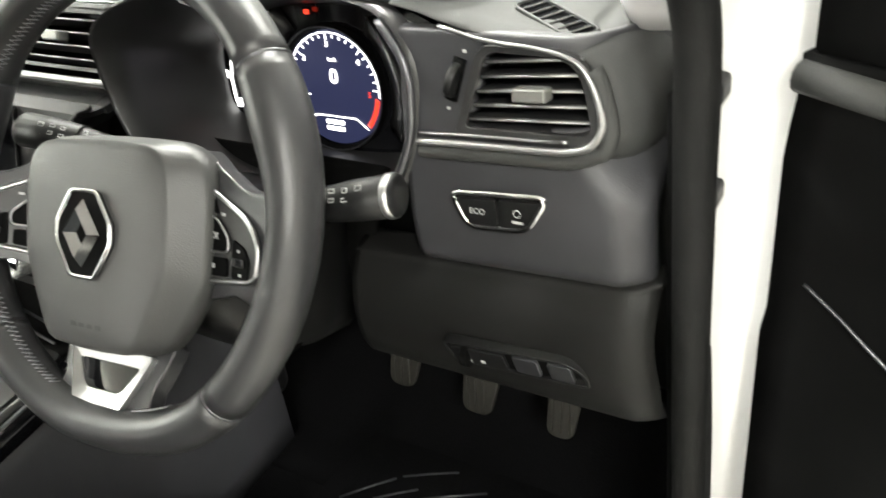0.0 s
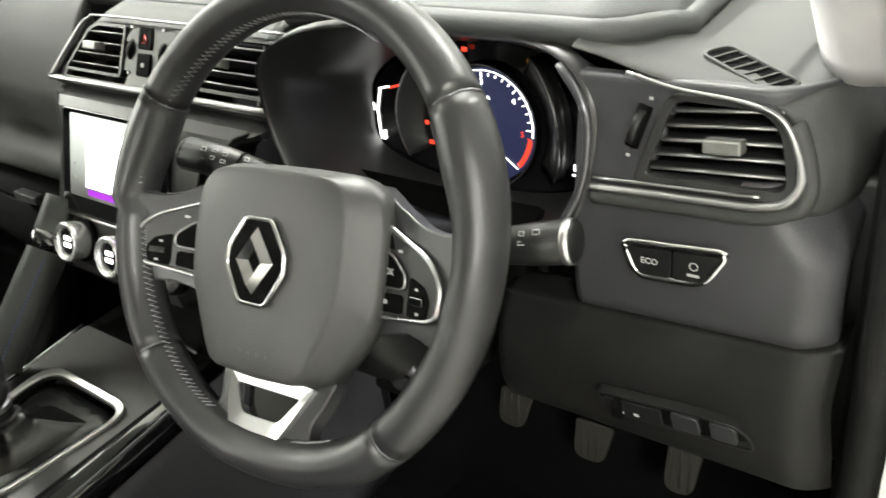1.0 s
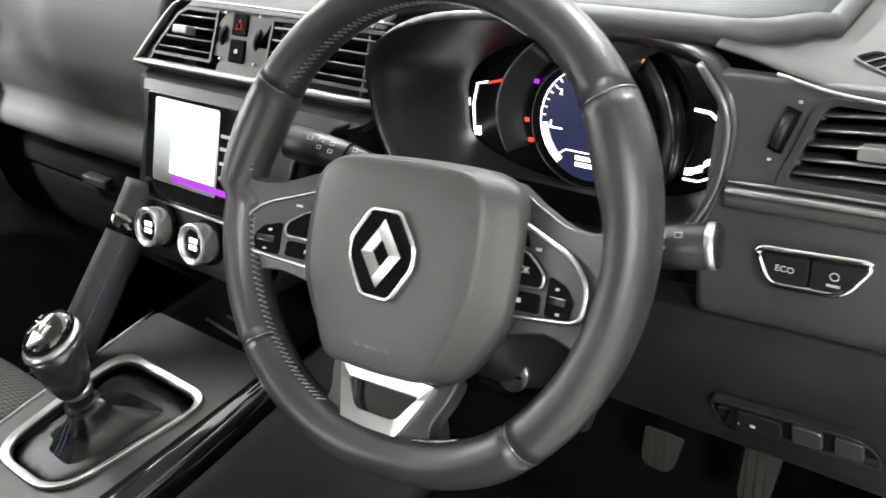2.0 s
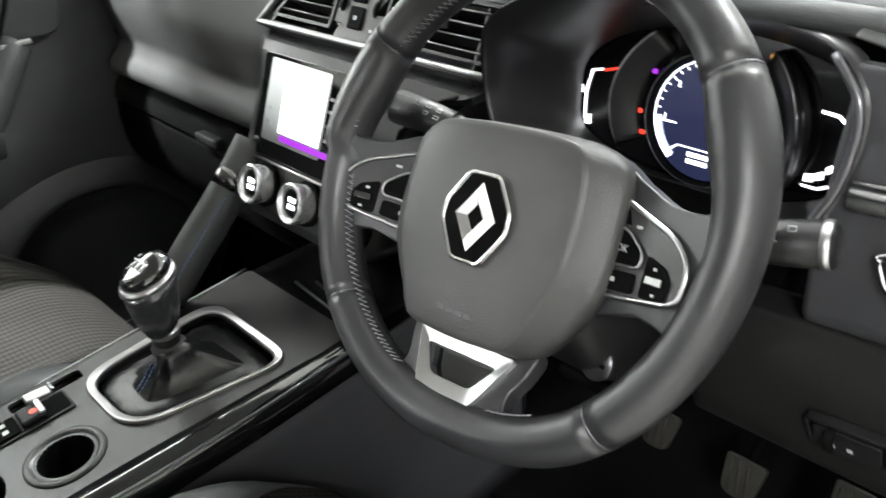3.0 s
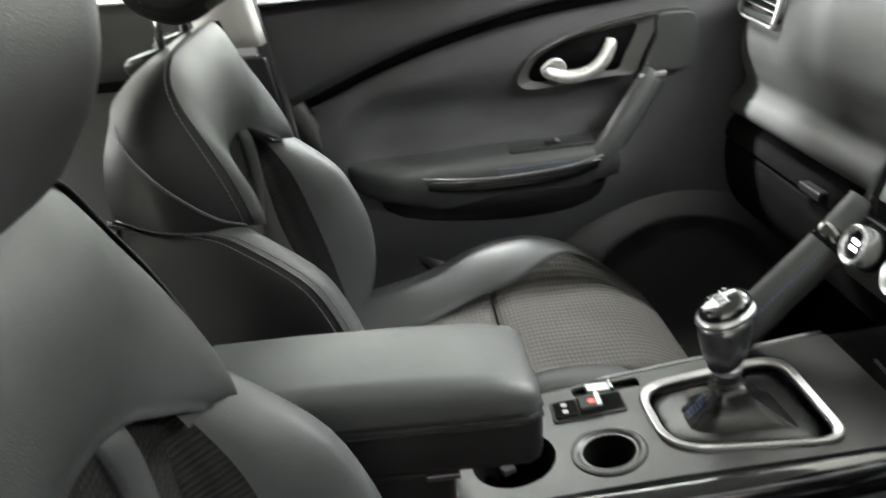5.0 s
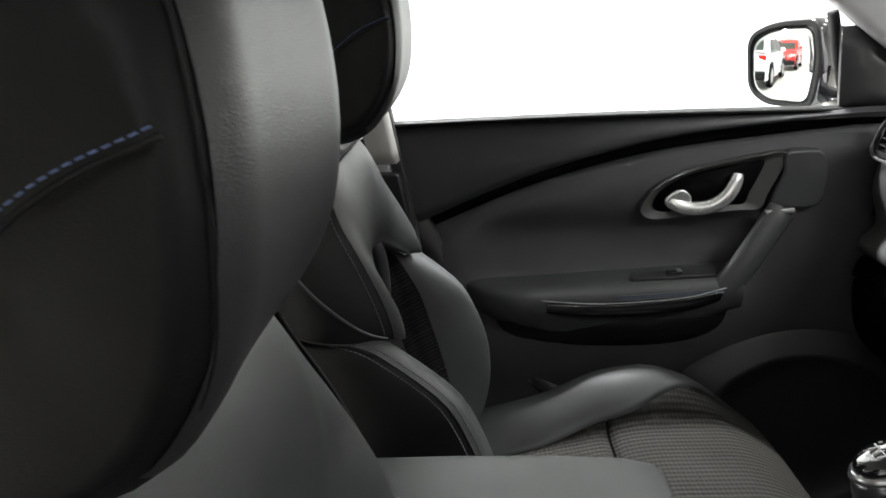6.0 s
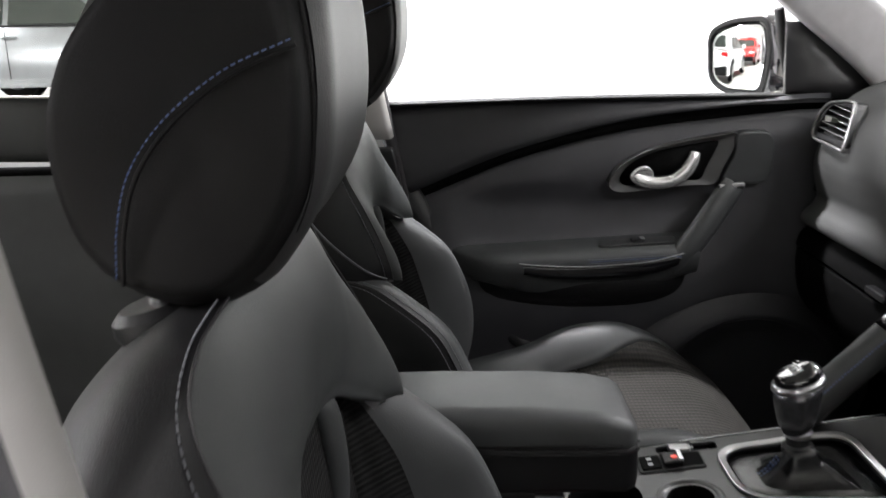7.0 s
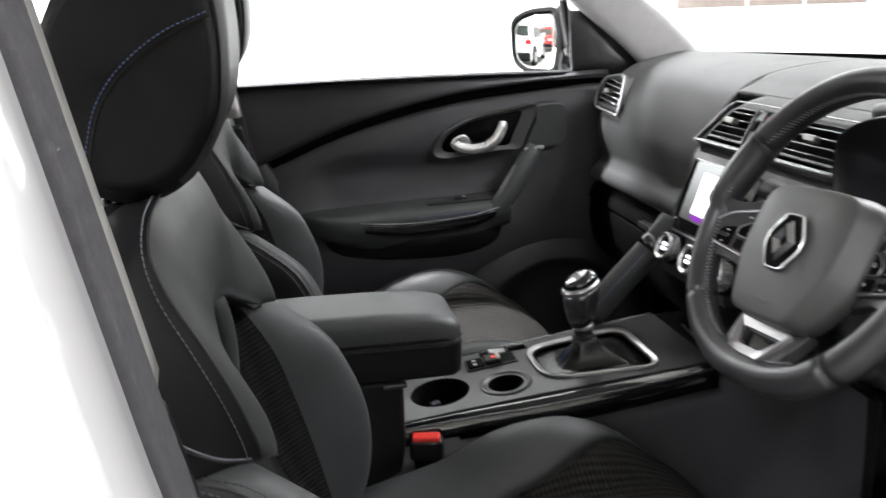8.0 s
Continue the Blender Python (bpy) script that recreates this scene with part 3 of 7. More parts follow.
    vs = [W @ Vector((*(BC + p), z)) for l, z in ((ro, 0.0172), (rm, 0.0235), (ri, 0.0172)) for p in l]
    fs = [(i, (i + 1) % 4, 4 + (i + 1) % 4, 4 + i) for i in range(4)] + [(4 + i, 4 + (i + 1) % 4, 8 + (i + 1) % 4, 8 + i) for i in range(4)]
    part("badge_diamond", fix(pym(vs, fs)), BRIGHT, t, "faceted chrome diamond badge", smooth=False)
    # side spokes with their button pods
    for s in (-1, 1):
        P = W @ Matrix(((s, 0, 0, 0), (0, 1, 0, 0), (0.34, 0, 1, -0.0505), (0, 0, 0, 1)))
        sp = [(0.066, 0.038), (0.100, 0.030), (0.130, 0.018), (0.156, 0.016), (0.172, 0.020), (0.174, -0.015), (0.170, -0.056), (0.158, -0.062), (0.125, -0.056), (0.066, -0.060)]
        plate("spoke", ccw(spline([(x, y) for x, y in sp], 3, True)), P, -0.020, -0.003, WHEEL_LEATHER, t, bev=0.006, label="black spoke")
        pod = ccw(rpoly([(0.078, 0.022), (0.099, 0.0135), (0.143, -0.002), (0.159, -0.018), (0.157, -0.039), (0.148, -0.043), (0.078, -0.051)], [0.004, 0.008, 0.014, 0.010, 0.007, 0.005, 0.004], 4))
        plate("button_panel", pod, P, -0.006, 0.0002, PANEL, t, bev=0.001)
        tube("pod_trim", [P @ Vector((p[0], p[1], 0.0008)) for p in pod if abs(p[0]) > 0.080], 0.0019, CHROME, t, sides=8, label="satin chrome pod trim")
        inner = ccw(rpoly([(0.084, 0.000), (0.104, -0.004), (0.121, -0.016), (0.121, -0.026), (0.084, -0.028)], [0.003, 0.005, 0.007, 0.005, 0.003], 3))
        plate("button", inner, P, 0.0, 0.0022, DEEP, t, bev=0.0008)
        tube("button_trim", [P @ Vector((p[0], p[1], 0.0022)) for p in inner if abs(p[0]) > 0.086], 0.0010, CHROME, t, sides=6)
        for o in ([(0.084, 0.012), (0.098, 0.0105), (0.104, -0.001), (0.084, 0.003)], [(0.084, -0.0315), (0.119, -0.030), (0.120, -0.043), (0.084, -0.045)], [(0.125, -0.016), (0.141, -0.021), (0.148, -0.030), (0.146, -0.043), (0.125, -0.043)]):
            plate("button", ccw(rpoly(o, 0.003, 3)), P, 0.0, 0.0018, DEEP, t, bev=0.0006)
        block("thumb_roller", (0.136 - 0.0075, -0.034, 0.0015), (0.136 + 0.0075, -0.028, 0.0045), GLOSS, t, bev=0.001, m=P)
        # printed symbols
        for x, y, w, h in ((0.091, 0.006, 0.004, 0.003), (0.112, -0.0005, 0.005, 0.002), (0.100, -0.037, 0.005, 0.003), (0.134, -0.0235, 0.003, 0.0018), (0.137, -0.0395, 0.003, 0.0018)):
            plate("symbol", [(x - w / 2, y - h / 2), (x + w / 2, y - h / 2), (x + w / 2, y + h / 2), (x - w / 2, y + h / 2)], P, 0.0018, 0.0022, PRINT, t)
    letters("button_print", "OK", W @ Matrix(((1, 0, 0, 0), (0, 1, 0, 0), (0.34, 0, 1, -0.0505), (0, 0, 0, 1))) @ Matrix.Translation((0, 0, 0.0024)), 0.102, -0.016, 0.0068, PRINT, t)
    # lower spoke: leather prongs round a silver U that rises from the hub to the rim
    U = W @ axes((0, -0.113, -0.0165), (1, 0, 0), (0, 0.046, -0.0175))
    for s in (-1, 1):
        plate("lower_spoke", ccw(spline([(s * 0.040, 0.010), (s * 0.058, 0.012), (s * 0.056, -0.008), (s * 0.050, -0.026), (s * 0.056, -0.044), (s * 0.070, -0.056), (s * 0.040, -0.060), (s * 0.016, -0.060), (s * 0.022, -0.030)], 3, True)), U, -0.018, -0.002, WHEEL_LEATHER, t, bev=0.005)
    ou = ccw(rpoly([(-0.0465, 0.0), (0.0455, 0.0), (0.0245, -0.0500), (-0.0235, -0.0500)], [0.003, 0.003, 0.014, 0.014], 6))
    inn = ccw(rpoly([(-0.0355, -0.0105), (0.0325, -0.0105), (0.0195, -0.0320), (-0.0190, -0.0320)], [0.004, 0.004, 0.006, 0.006], 6))
    ring_plate("spoke_trim", ou, inn, U, -0.014, 0.003, SILVER, t, bev=0.0015, label="silver painted lower spoke trim", zi=0.0)
    plate("spoke_cavity", inn, U, -0.016, -0.009, GLOSS, t)
    return t


steering_wheel()


def steering_column():
    t = thing("steering_column", "black plastic steering column shroud with an adjusting lever", "steering column")
    A = Vector((0.362, 0.055, 1.005))
    d = Vector((0, 0.874, -0.485)).normalized()
    up = Vector((0, 0.485, 0.874))
    rings = []
    for s, w, hu, hd in ((0.012, 0.045, 0.035, 0.040), (0.03, 0.062, 0.045, 0.062), (0.07, 0.072, 0.050, 0.085), (0.12, 0.074, 0.050, 0.098), (0.17, 0.072, 0.050, 0.098), (0.22, 0.068, 0.05, 0.09)):
        o = rpoly([(-w, -hd), (w, -hd), (w, hu), (-w, hu)], 0.028, 4)
        rings.append([A + d * s + Vector((p[0], 0, 0)) + up * p[1] for p in o])
    loft("column_shroud", rings, HARD, t)
    m = axes((0.424, 0.091, 0.8965), (1, 0, 0), (0, 0.45, 0.89))
    lathe("ignition_cap", [(0.002, 0.0), (0.014, 0.0), (0.014, 0.004), (0.011, 0.006), (0.002, 0.006)], m, GUNMETAL, t, 24)
    block("ignition_slot", (-0.009, -0.0015, 0.0055), (0.009, 0.0015, 0.0068), DEEP, t, bev=0.0003, m=m)
    block("adjusting_lever", (0.375, 0.10, 0.855), (0.43, 0.155, 0.868), DEEP, t, bev=0.005)


steering_column()


def stalk(name, root, tip, label, cap, marks, r0=0.0085, r1=0.0150):
    t = thing(name, label, "control stalk", at=root)
    o = Vector(root)
    d = Vector(tip) - o
    pts = [d * k for k in (0, 0.3, 0.5, 0.58, 0.75, 0.965)]
    rs = [r0, r0 * 1.1, r1 * 0.80, r1 * 0.94, r1 * 1.08, r1 * 1.12]
    tube("stem", pts, r0, HARD, t, sides=20, rs=rs, flat=0.85)
    tube("end_cap", [d * 0.955, d * 0.962, d * 0.972, d * 0.982, d * 0.991, d * 0.997, d * 1.0], r1, HARD, t, sides=28, rs=[r1 * 1.10, r1 * 1.125, r1 * 1.10, r1 * 1.03, r1 * 0.90, r1 * 0.68, r1 * 0.30], flat=0.85)
    if cap is SILVER:
        tube("end_band", [d * k for k in (0.925, 0.930, 0.950, 0.968, 0.974)], r1, SILVER, t, sides=28, rs=[r1 * q for q in (1.10, 1.15, 1.16, 1.13, 1.05)], flat=0.85, label="satin silver end band")
    for k in (0.54, 0.70):
        tube("ring_gap", [d * k, d * (k + 0.012)], r1, DEEP, t, sides=20, rs=[r1 * 1.03 if k > 0.6 else r1 * 0.98] * 2, flat=0.85)
    # white printed symbols on the face towards the driver
    n = d.normalized()
    face = Vector((0.35, -0.60, 0.72))
    face = (face - n * n.dot(face)).normalized()
    side = n.cross(face)
    for k, s, w, h in marks:
        c = d * k + side * s + face * math.sqrt(max(1e-6, (r1 * 1.02) ** 2 - s * s)) * 0.985
        m = axes(c, n, side)
        tube("symbol", [m @ Vector((px_, py_, 0.0004)) for px_, py_ in ((-w * 1.1, -h), (w * 1.1, -h), (w * 1.1, h), (-w * 1.1, h))], 0.0005, PRINT, t, closed=True, sides=4)


MARKS = [(0.80, 0.0035, 0.0022, 0.0018), (0.80, -0.0035, 0.0022, 0.0018), (0.72, 0.004, 0.0022, 0.0012), (0.72, -0.003, 0.0016, 0.0016), (0.64, 0.003, 0.0018, 0.0014), (0.64, -0.004, 0.002, 0.0014), (0.48, 0.003, 0.0016, 0.0018), (0.48, -0.003, 0.0016, 0.0018)]
stalk("wiper_stalk", (0.440, 0.102, 1.012), (0.568, 0.133, 1.036), "black wiper stalk with silver end and white symbols", SILVER, MARKS, r1=0.0162)
stalk("indicator_stalk", (0.300, 0.151, 1.019), (0.166, 0.115, 1.044), "black light stalk with white printed symbols", HARD, MARKS, r1=0.0160)


# ======== dashboard ========
def yback(x):
    return 0.80 - 0.55 * x * x


def prof(pts, n=6):
    P = spline(pts, n)
    return P


def skin(name, x0, x1, pts, material, parent, nx=12, n=6, bend=None, skip=None, label="", solid=0.012):
    """A moulding drawn along x from a (y, z) profile; bend(x, y, z) shifts it."""
    P = prof(pts, n)
    V, F = [], []
    xs = [x0 + (x1 - x0) * i / nx for i in range(nx + 1)]
    for x in xs:
        for y, z in P:
            V.append(bend(x, y, z) if bend else (x, y, z))
    k = len(P)
    for i in range(nx):
        for j in range(k - 1):
            c = (np.array(V[i * k + j]) + np.array(V[(i + 1) * k + j + 1])) / 2
            if skip and skip(*c):
                continue
            F.append((i * k + j, (i + 1) * k + j, (i + 1) * k + j + 1, i * k + j + 1))
    return part(name, faced(pym(V, F, name), (0, -1, 0.3)), material, parent, label, solid=solid)


dash = thing("dashboard", "dark grey soft-touch dashboard with chrome trimmed air vents", "dashboard")

TOP = [(0.80, 1.150), (0.62, 1.172), (0.46, 1.180), (0.34, 1.168)]


def pull_back(x, y, z):
    """Follows the windscreen's curve and rounds off the ends."""
    k = sm(0.34, 0.80, y)
    y2 = y - 0.55 * x * x * k
    e = sm(0.66, 0.745, abs(x))
    fall = 0.22 * max(0.0, x - 0.555) * (1 - sm(0.45, 0.7, y))
    return (x, y2 + 0.05 * e * e * (1 - k), z - 0.03 * e * e - fall)


def in_poly(o, x, y):
    c = False
    for i in range(len(o)):
        (x1, y1), (x2, y2) = o[i - 1][:2], o[i][:2]
        if (y1 > y) != (y2 > y) and x < (x2 - x1) * (y - y1) / (y2 - y1) + x1:
            c = not c
    return c


def vent_p(x, z):
    """The passenger end's vent is wider than the driver's and sits higher."""
    return 0.632 + (x - 0.632) * 1.22, 1.085 + (z - 1.085) * 1.06 + 0.010


OV = rpoly([(0.602, 1.1145), (0.584, 1.0595), (0.683, 1.0635), (0.671, 1.114)], [0.008, 0.006, 0.010, 0.022], 5)
# passenger side: one sweep from the windscreen to the fold above the glovebox
skin("passenger_panel", -0.742, -0.170, TOP + [(0.272, 1.142), (0.232, 1.095), (0.212, 1.035), (0.210, 1.005), (0.216, 0.975), (0.221, 0.953), (0.214, 0.937), (0.200, 0.923), (0.194, 0.909), (0.200, 0.896), (0.222, 0.887), (0.27, 0.884)], SOFT, dash, 64, 6, pull_back, lambda x, y, z: y < 0.30 and in_poly([vent_p(p[0], p[1]) for p in OV], -x, z), label="dark grey soft-touch passenger panel")
skin("dash_top", -0.170, 0.575, TOP + [(0.29, 1.150), (0.262, 1.136)], SOFT, dash, 60, 6, pull_back, lambda x, y, z: 0.212 < x < 0.572 and y < 0.40, label="dark grey soft-touch dash top")
# near-black: the shade under the dash is put into the colour
gb = thing("glovebox", "black glovebox below the passenger dash panel, darkened for shade", "glovebox")
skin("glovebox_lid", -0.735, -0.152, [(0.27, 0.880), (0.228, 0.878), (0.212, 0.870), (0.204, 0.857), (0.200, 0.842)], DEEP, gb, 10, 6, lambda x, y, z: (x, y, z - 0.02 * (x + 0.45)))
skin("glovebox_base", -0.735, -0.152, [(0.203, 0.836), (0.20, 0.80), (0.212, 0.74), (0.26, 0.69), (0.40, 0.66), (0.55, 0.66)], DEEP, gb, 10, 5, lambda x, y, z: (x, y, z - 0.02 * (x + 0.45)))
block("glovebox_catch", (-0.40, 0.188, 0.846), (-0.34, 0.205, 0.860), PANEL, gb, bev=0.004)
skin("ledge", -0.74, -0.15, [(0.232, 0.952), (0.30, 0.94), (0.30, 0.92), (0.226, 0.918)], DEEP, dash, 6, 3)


VENT_LINE = [(0.545, 1.0455), (0.590, 1.048), (0.640, 1.0505), (0.666, 1.0525), (0.684, 1.0590), (0.691, 1.075), (0.684, 1.098), (0.671, 1.1135), (0.646, 1.1200), (0.603, 1.1235), (0.567, 1.1310)]


def outer_vent(s):
    t = thing("air_vent", "black louvred side air vent in a satin chrome frame", "air vent", group="dash air vents")
    M = Matrix(((s, 0, 0, 0), (0, 0, -1, 0.203), (0, 1, 0, 0), (0, 0, 0, 1)))
    if s < 0:
        M = Matrix(((-1, 0, 0, 0), (0, 0, -1, 0.203), (0, 1, 0, 0), (0, 0, 0, 1)))

    def q(x, z, d=0.0):
        # the face leans back above the strip
        if s < 0:
            x, z = vent_p(x, z)
        return Vector((s * x, (0.203 if s > 0 else 0.213) - d + (0.16 if s > 0 else 0.30) * (z - 1.06), z))
    n = len(OV)
    out = rpoly([(0.596, 1.1195), (0.575, 1.052), (0.690, 1.056), (0.680, 1.1195)], [0.012, 0.008, 0.016, 0.027], 5)
    v = [q(x, z, -0.004 if s > 0 else -0.04) for x, z in out] + [q(x, z, 0.004) for x, z in out] + [q(x, z, 0.003) for x, z in OV] + [q(x, z, -0.035) for x, z in OV]
    f = [(a * n + i, a * n + (i + 1) % n, (a + 1) * n + (i + 1) % n, (a + 1) * n + i) for a in range(3) for i in range(n)]
    part("vent_frame", fix(pym(v, f)), PANEL, t, bev=0.001)
    part("vent_back", fix(pym([q(x, z, -0.035) for x, z in OV], [tuple(range(n))])), DEEP, t, smooth=False)
    for k in range(5):
        z = 1.069 + 0.0105 * k
        x0, x1 = 0.587 + 0.0033 * k, 0.683 - 0.0030 * max(0, k - 1)
        v = []
        for x, dz in ((x0, -0.004), (x1, 0.0035)):
            v += [q(x, z + dz + 0.001, -0.001), q(x, z + dz - 0.001, -0.001), q(x, z + dz - 0.004, -0.024), q(x, z + dz - 0.002, -0.024)]
        part("louvre", fix(pym(v, [(0, 1, 2, 3), (4, 5, 6, 7), (0, 1, 5, 4), (1, 2, 6, 5), (2, 3, 7, 6), (3, 0, 4, 7)])), PANEL, t, bev=0.0006)
        tube("louvre_edge", [q(x0, z - 0.0045, 0.0), q(x1, z + 0.003, 0.0)], 0.0011, EDGE, t, sides=6)
    block("vent_tab", (-0.013, -0.005, 0), (0.013, 0.005, 0.014), TAB, t, bev=0.002, m=axes(q(0.640, 1.089, 0.0), (1, 0, 0.06), (0, 0.16, 1)), label="silver vent tab")
    # chrome strip that runs under the vent and turns up round its outer side
    path = VENT_LINE
    if s < 0:
        path = [(0.574, 1.046)] + path[2:9] + [(0.592, 1.123), (0.580, 1.085), (0.574, 1.046)]
    pts = [q(x, z, 0.006) for x, z in spline(path, 5)]
    rs = [0.0036 - (0.0018 * sm(0.5, 0.75, i / len(pts)) if s > 0 else 0.0) for i in range(len(pts))]
    tube("vent_trim", pts, 0.004, STRIP, t, sides=10, rs=rs, flat=0.8, label="satin chrome vent trim")
    if s > 0:
        pts2 = [q(x + 0.0045 * (i > 20), z - 0.0085 * (1 - sm(25, 34, i)), 0.001) for i, (x, z) in enumerate(spline(VENT_LINE, 5)[:34])]
        tube("vent_sill", pts2, 0.0062, SOFT, t, sides=10, label="dark padded sill under the vent")
        tube("vent_line", [q(x, z + 0.0062, 0.0045) for x, z in spline(VENT_LINE[:4], 5)], 0.0013, CHROME, t, sides=8, label="thin satin chrome line")
        # thumb wheel in its slot
        a, b = q(0.572, 1.078, 0.001), q(0.581, 1.108, 0.001)
        tube("wheel_slot", [a, (a + b) / 2, b], 0.0055, DEEP, t, sides=10, flat=0.5, up=(0, 1, 0))
        m = axes((a + b) / 2 + Vector((0, -0.001, 0)), (0.03, -1, 0), (0.28, 0, 0.95))
        lathe("thumb_wheel", [(0.004, -0.0028), (0.0125, -0.0028), (0.0135, -0.001), (0.0135, 0.001), (0.0125, 0.0028), (0.004, 0.0028)], m, HARD, t, 20)
        for x, z in ((0.584, 1.113), (0.5695, 1.071)):
            p = q(x, z, 0.0)
            block("symbol", (-0.0014, -0.0006, -0.0012), (0.0014, 0.0004, 0.0010), PRINT, t, bev=0.0002, m=Matrix.Translation(p))
    return t


outer_vent(1)
outer_vent(-1)


def end_round(x, y, z):
    """Rolls the driver's end of the dash back to the door; a tight edge below the vent."""
    k = sm(1.06, 1.00, z)
    e = max(0.0, x - 0.662 - 0.034 * k) / (0.045 - 0.014 * k)
    return (min(x, 0.722), y + 0.050 * e ** 1.7 * (1 - 0.55 * k), z + 0.06 * (x - 0.60) * sm(1.05, 0.95, z))


ECO = rpoly([(0.569, 1.011), (0.656, 1.0175), (0.636, 0.9835), (0.582, 0.9800)], [0.012, 0.013, 0.013, 0.012], 6)
skin("driver_panel", 0.528, 0.735, [(0.225, 1.126), (0.2145, 1.1255), (0.212, 1.115), (0.210, 1.10), (0.203, 1.06), (0.200, 1.03), (0.196, 0.99), (0.1965, 0.965), (0.198, 0.950), (0.201, 0.941), (0.206, 0.934)], DOOR, dash, 40, 8, end_round, lambda x, y, z: y < 0.25 and in_poly(OV, x, z), label="dark grey soft-touch driver side panel")


def knee(x, y, z):
    e = max(0.0, x - 0.702) / 0.03
    return (x + 0.006 * sm(0.90, 0.84, z) * sm(0.66, 0.72, x), y + 0.020 * e ** 1.7, z + 0.06 * (x - 0.60) * sm(0.78, 0.86, z))


skin("knee_panel", 0.455, 0.728, [(0.230, 0.940), (0.2065, 0.9345), (0.2010, 0.929), (0.1935, 0.918), (0.1870, 0.902), (0.1835, 0.882), (0.1840, 0.858), (0.190, 0.832), (0.206, 0.806), (0.25, 0.785), (0.34, 0.78)], KNEE, dash, 36, 6, knee, label="lower knee panel, darkened for shade under the dash")
# near-black too, for the shade behind the wheel
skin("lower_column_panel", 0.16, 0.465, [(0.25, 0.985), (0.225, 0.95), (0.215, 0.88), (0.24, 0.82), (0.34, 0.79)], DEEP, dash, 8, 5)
block("dash_end", (0.690, 0.255, 0.80), (0.742, 0.60, 1.06), HARD, dash, bev=0.01)


# the padded end of the dash: rolls over from the vent's line to the windscreen and the door
def end_cap():
    line = spline([(0.520, 1.142), (0.545, 1.137)] + VENT_LINE[:3:-1] + [(0.672, 1.050), (0.66, 1.044)], 8)
    n = len(line)

    def cap(u, v):
        i = min(n - 1, int(round(u * (n - 1))))
        a, b = line[max(0, i - 1)], line[min(n - 1, i + 1)]
        d = (b - a) / np.linalg.norm(b - a)
        nx, nz = -d[1], d[0]
        if nx * 0.3 + nz < 0 and nx < 0:
            nx, nz = -nx, -nz
        side = sm(0.3, 0.95, nx)
        R, B = 0.0050 + 0.0265 * side, 0.022 + 0.038 * side
        x, z = line[i]
        y = 0.203 + 0.16 * (z - 1.06) + 0.001
        th = min(1.0, v / 0.5) * math.pi / 2
        r, bk = R * math.sin(th), B * (1 - math.cos(th))
        k = max(0.0, v - 0.5) / 0.5
        bk += (0.575 - y - B - 0.10 * side) * k
        rise = 0.022 * k * (1 - side)
        return (x + nx * r, y + bk, z + nz * r + rise - 0.012 * side * th * max(0.0, -nz))
    surf("end_pad", cap, n - 1, 24, SOFT, dash, solid=0.004, out=(0.3, -0.3, 1), label="dark grey padded dash end")


end_cap()
block("dash_end", (-0.755, 0.26, 0.70), (-0.735, 0.60, 1.10), HARD, dash, bev=0.01)
# eco and stop-start switches
sw = thing("switch_panel", "black twin switch panel in a chrome surround", "switch panel")
EM = axes((0.61, 0.1915, 0.998), (1, 0.0, 0.02), (0, 0.05, 1))
eo = ccw([(p[0] - 0.61, p[1] - 0.998) for p in ECO])
ei = inset(eo, 0.0045)
tube("switch_surround", [EM @ Vector((p[0], p[1], 0.0015)) for p in inset(eo, 0.0022)], 0.0030, BRIGHT, sw, closed=True, sides=10, label="chrome surround")
plate("switch_bed", ei, EM, -0.004, 0.0012, DEEP, sw)
for o in ([(-0.0345, 0.0080), (0.0005, 0.0105), (0.0005, -0.0120), (-0.024, -0.0135)], [(0.0022, 0.0106), (0.039, 0.0133), (0.0225, -0.0102), (0.0022, -0.0118)]):
    plate("switch", ccw(rpoly(o, 0.003, 3)), EM, 0.0, 0.0038, HARD, sw, bev=0.0008)
letters("switch_print", "ECO", EM @ Matrix.Translation((0, 0, 0.0042)), -0.0155, -0.001, 0.0068, PRINT, sw)
tube("switch_symbol", [EM @ Vector((0.018 + 0.003 * math.cos(i * 0.6), 0.002 + 0.003 * math.sin(i * 0.6), 0.004)) for i in range(11)], 0.0005, PRINT, sw, sides=4)
plate("switch_symbol", [(0.0135, -0.0062), (0.0225, -0.0062), (0.0225, -0.0042), (0.0135, -0.0042)], EM, 0.0036, 0.0042, PRINT, sw)
# defrost slots on the top at the driver's end
tv = thing("top_vent", "small black slotted demister vent in the dash top", "air vent")
TM = axes((0.638, 0.250, 1.1262), (0.87, -0.49, -0.13), (0.49, 0.87, 0.08))
so = ccw(rpoly([(-0.039, -0.012), (0.036, -0.014), (0.039, 0.012), (-0.036, 0.013)], 0.010, 4))
ring_plate("slot_frame", so, inset(so, 0.0025), TM, -0.006, 0.0030, SOFT, tv, bev=0.001)
plate("slot_bed", inset(so, 0.002), TM, -0.008, 0.0008, CARPET, tv)
for k in range(6):
    x = -0.027 + 0.0105 * k
    plate("slot_rib", [(x - 0.0008, -0.0105), (x + 0.0008, -0.0105), (x + 0.0030, 0.0100), (x + 0.0014, 0.0100)], TM, -0.002, 0.0022, HARD, tv)
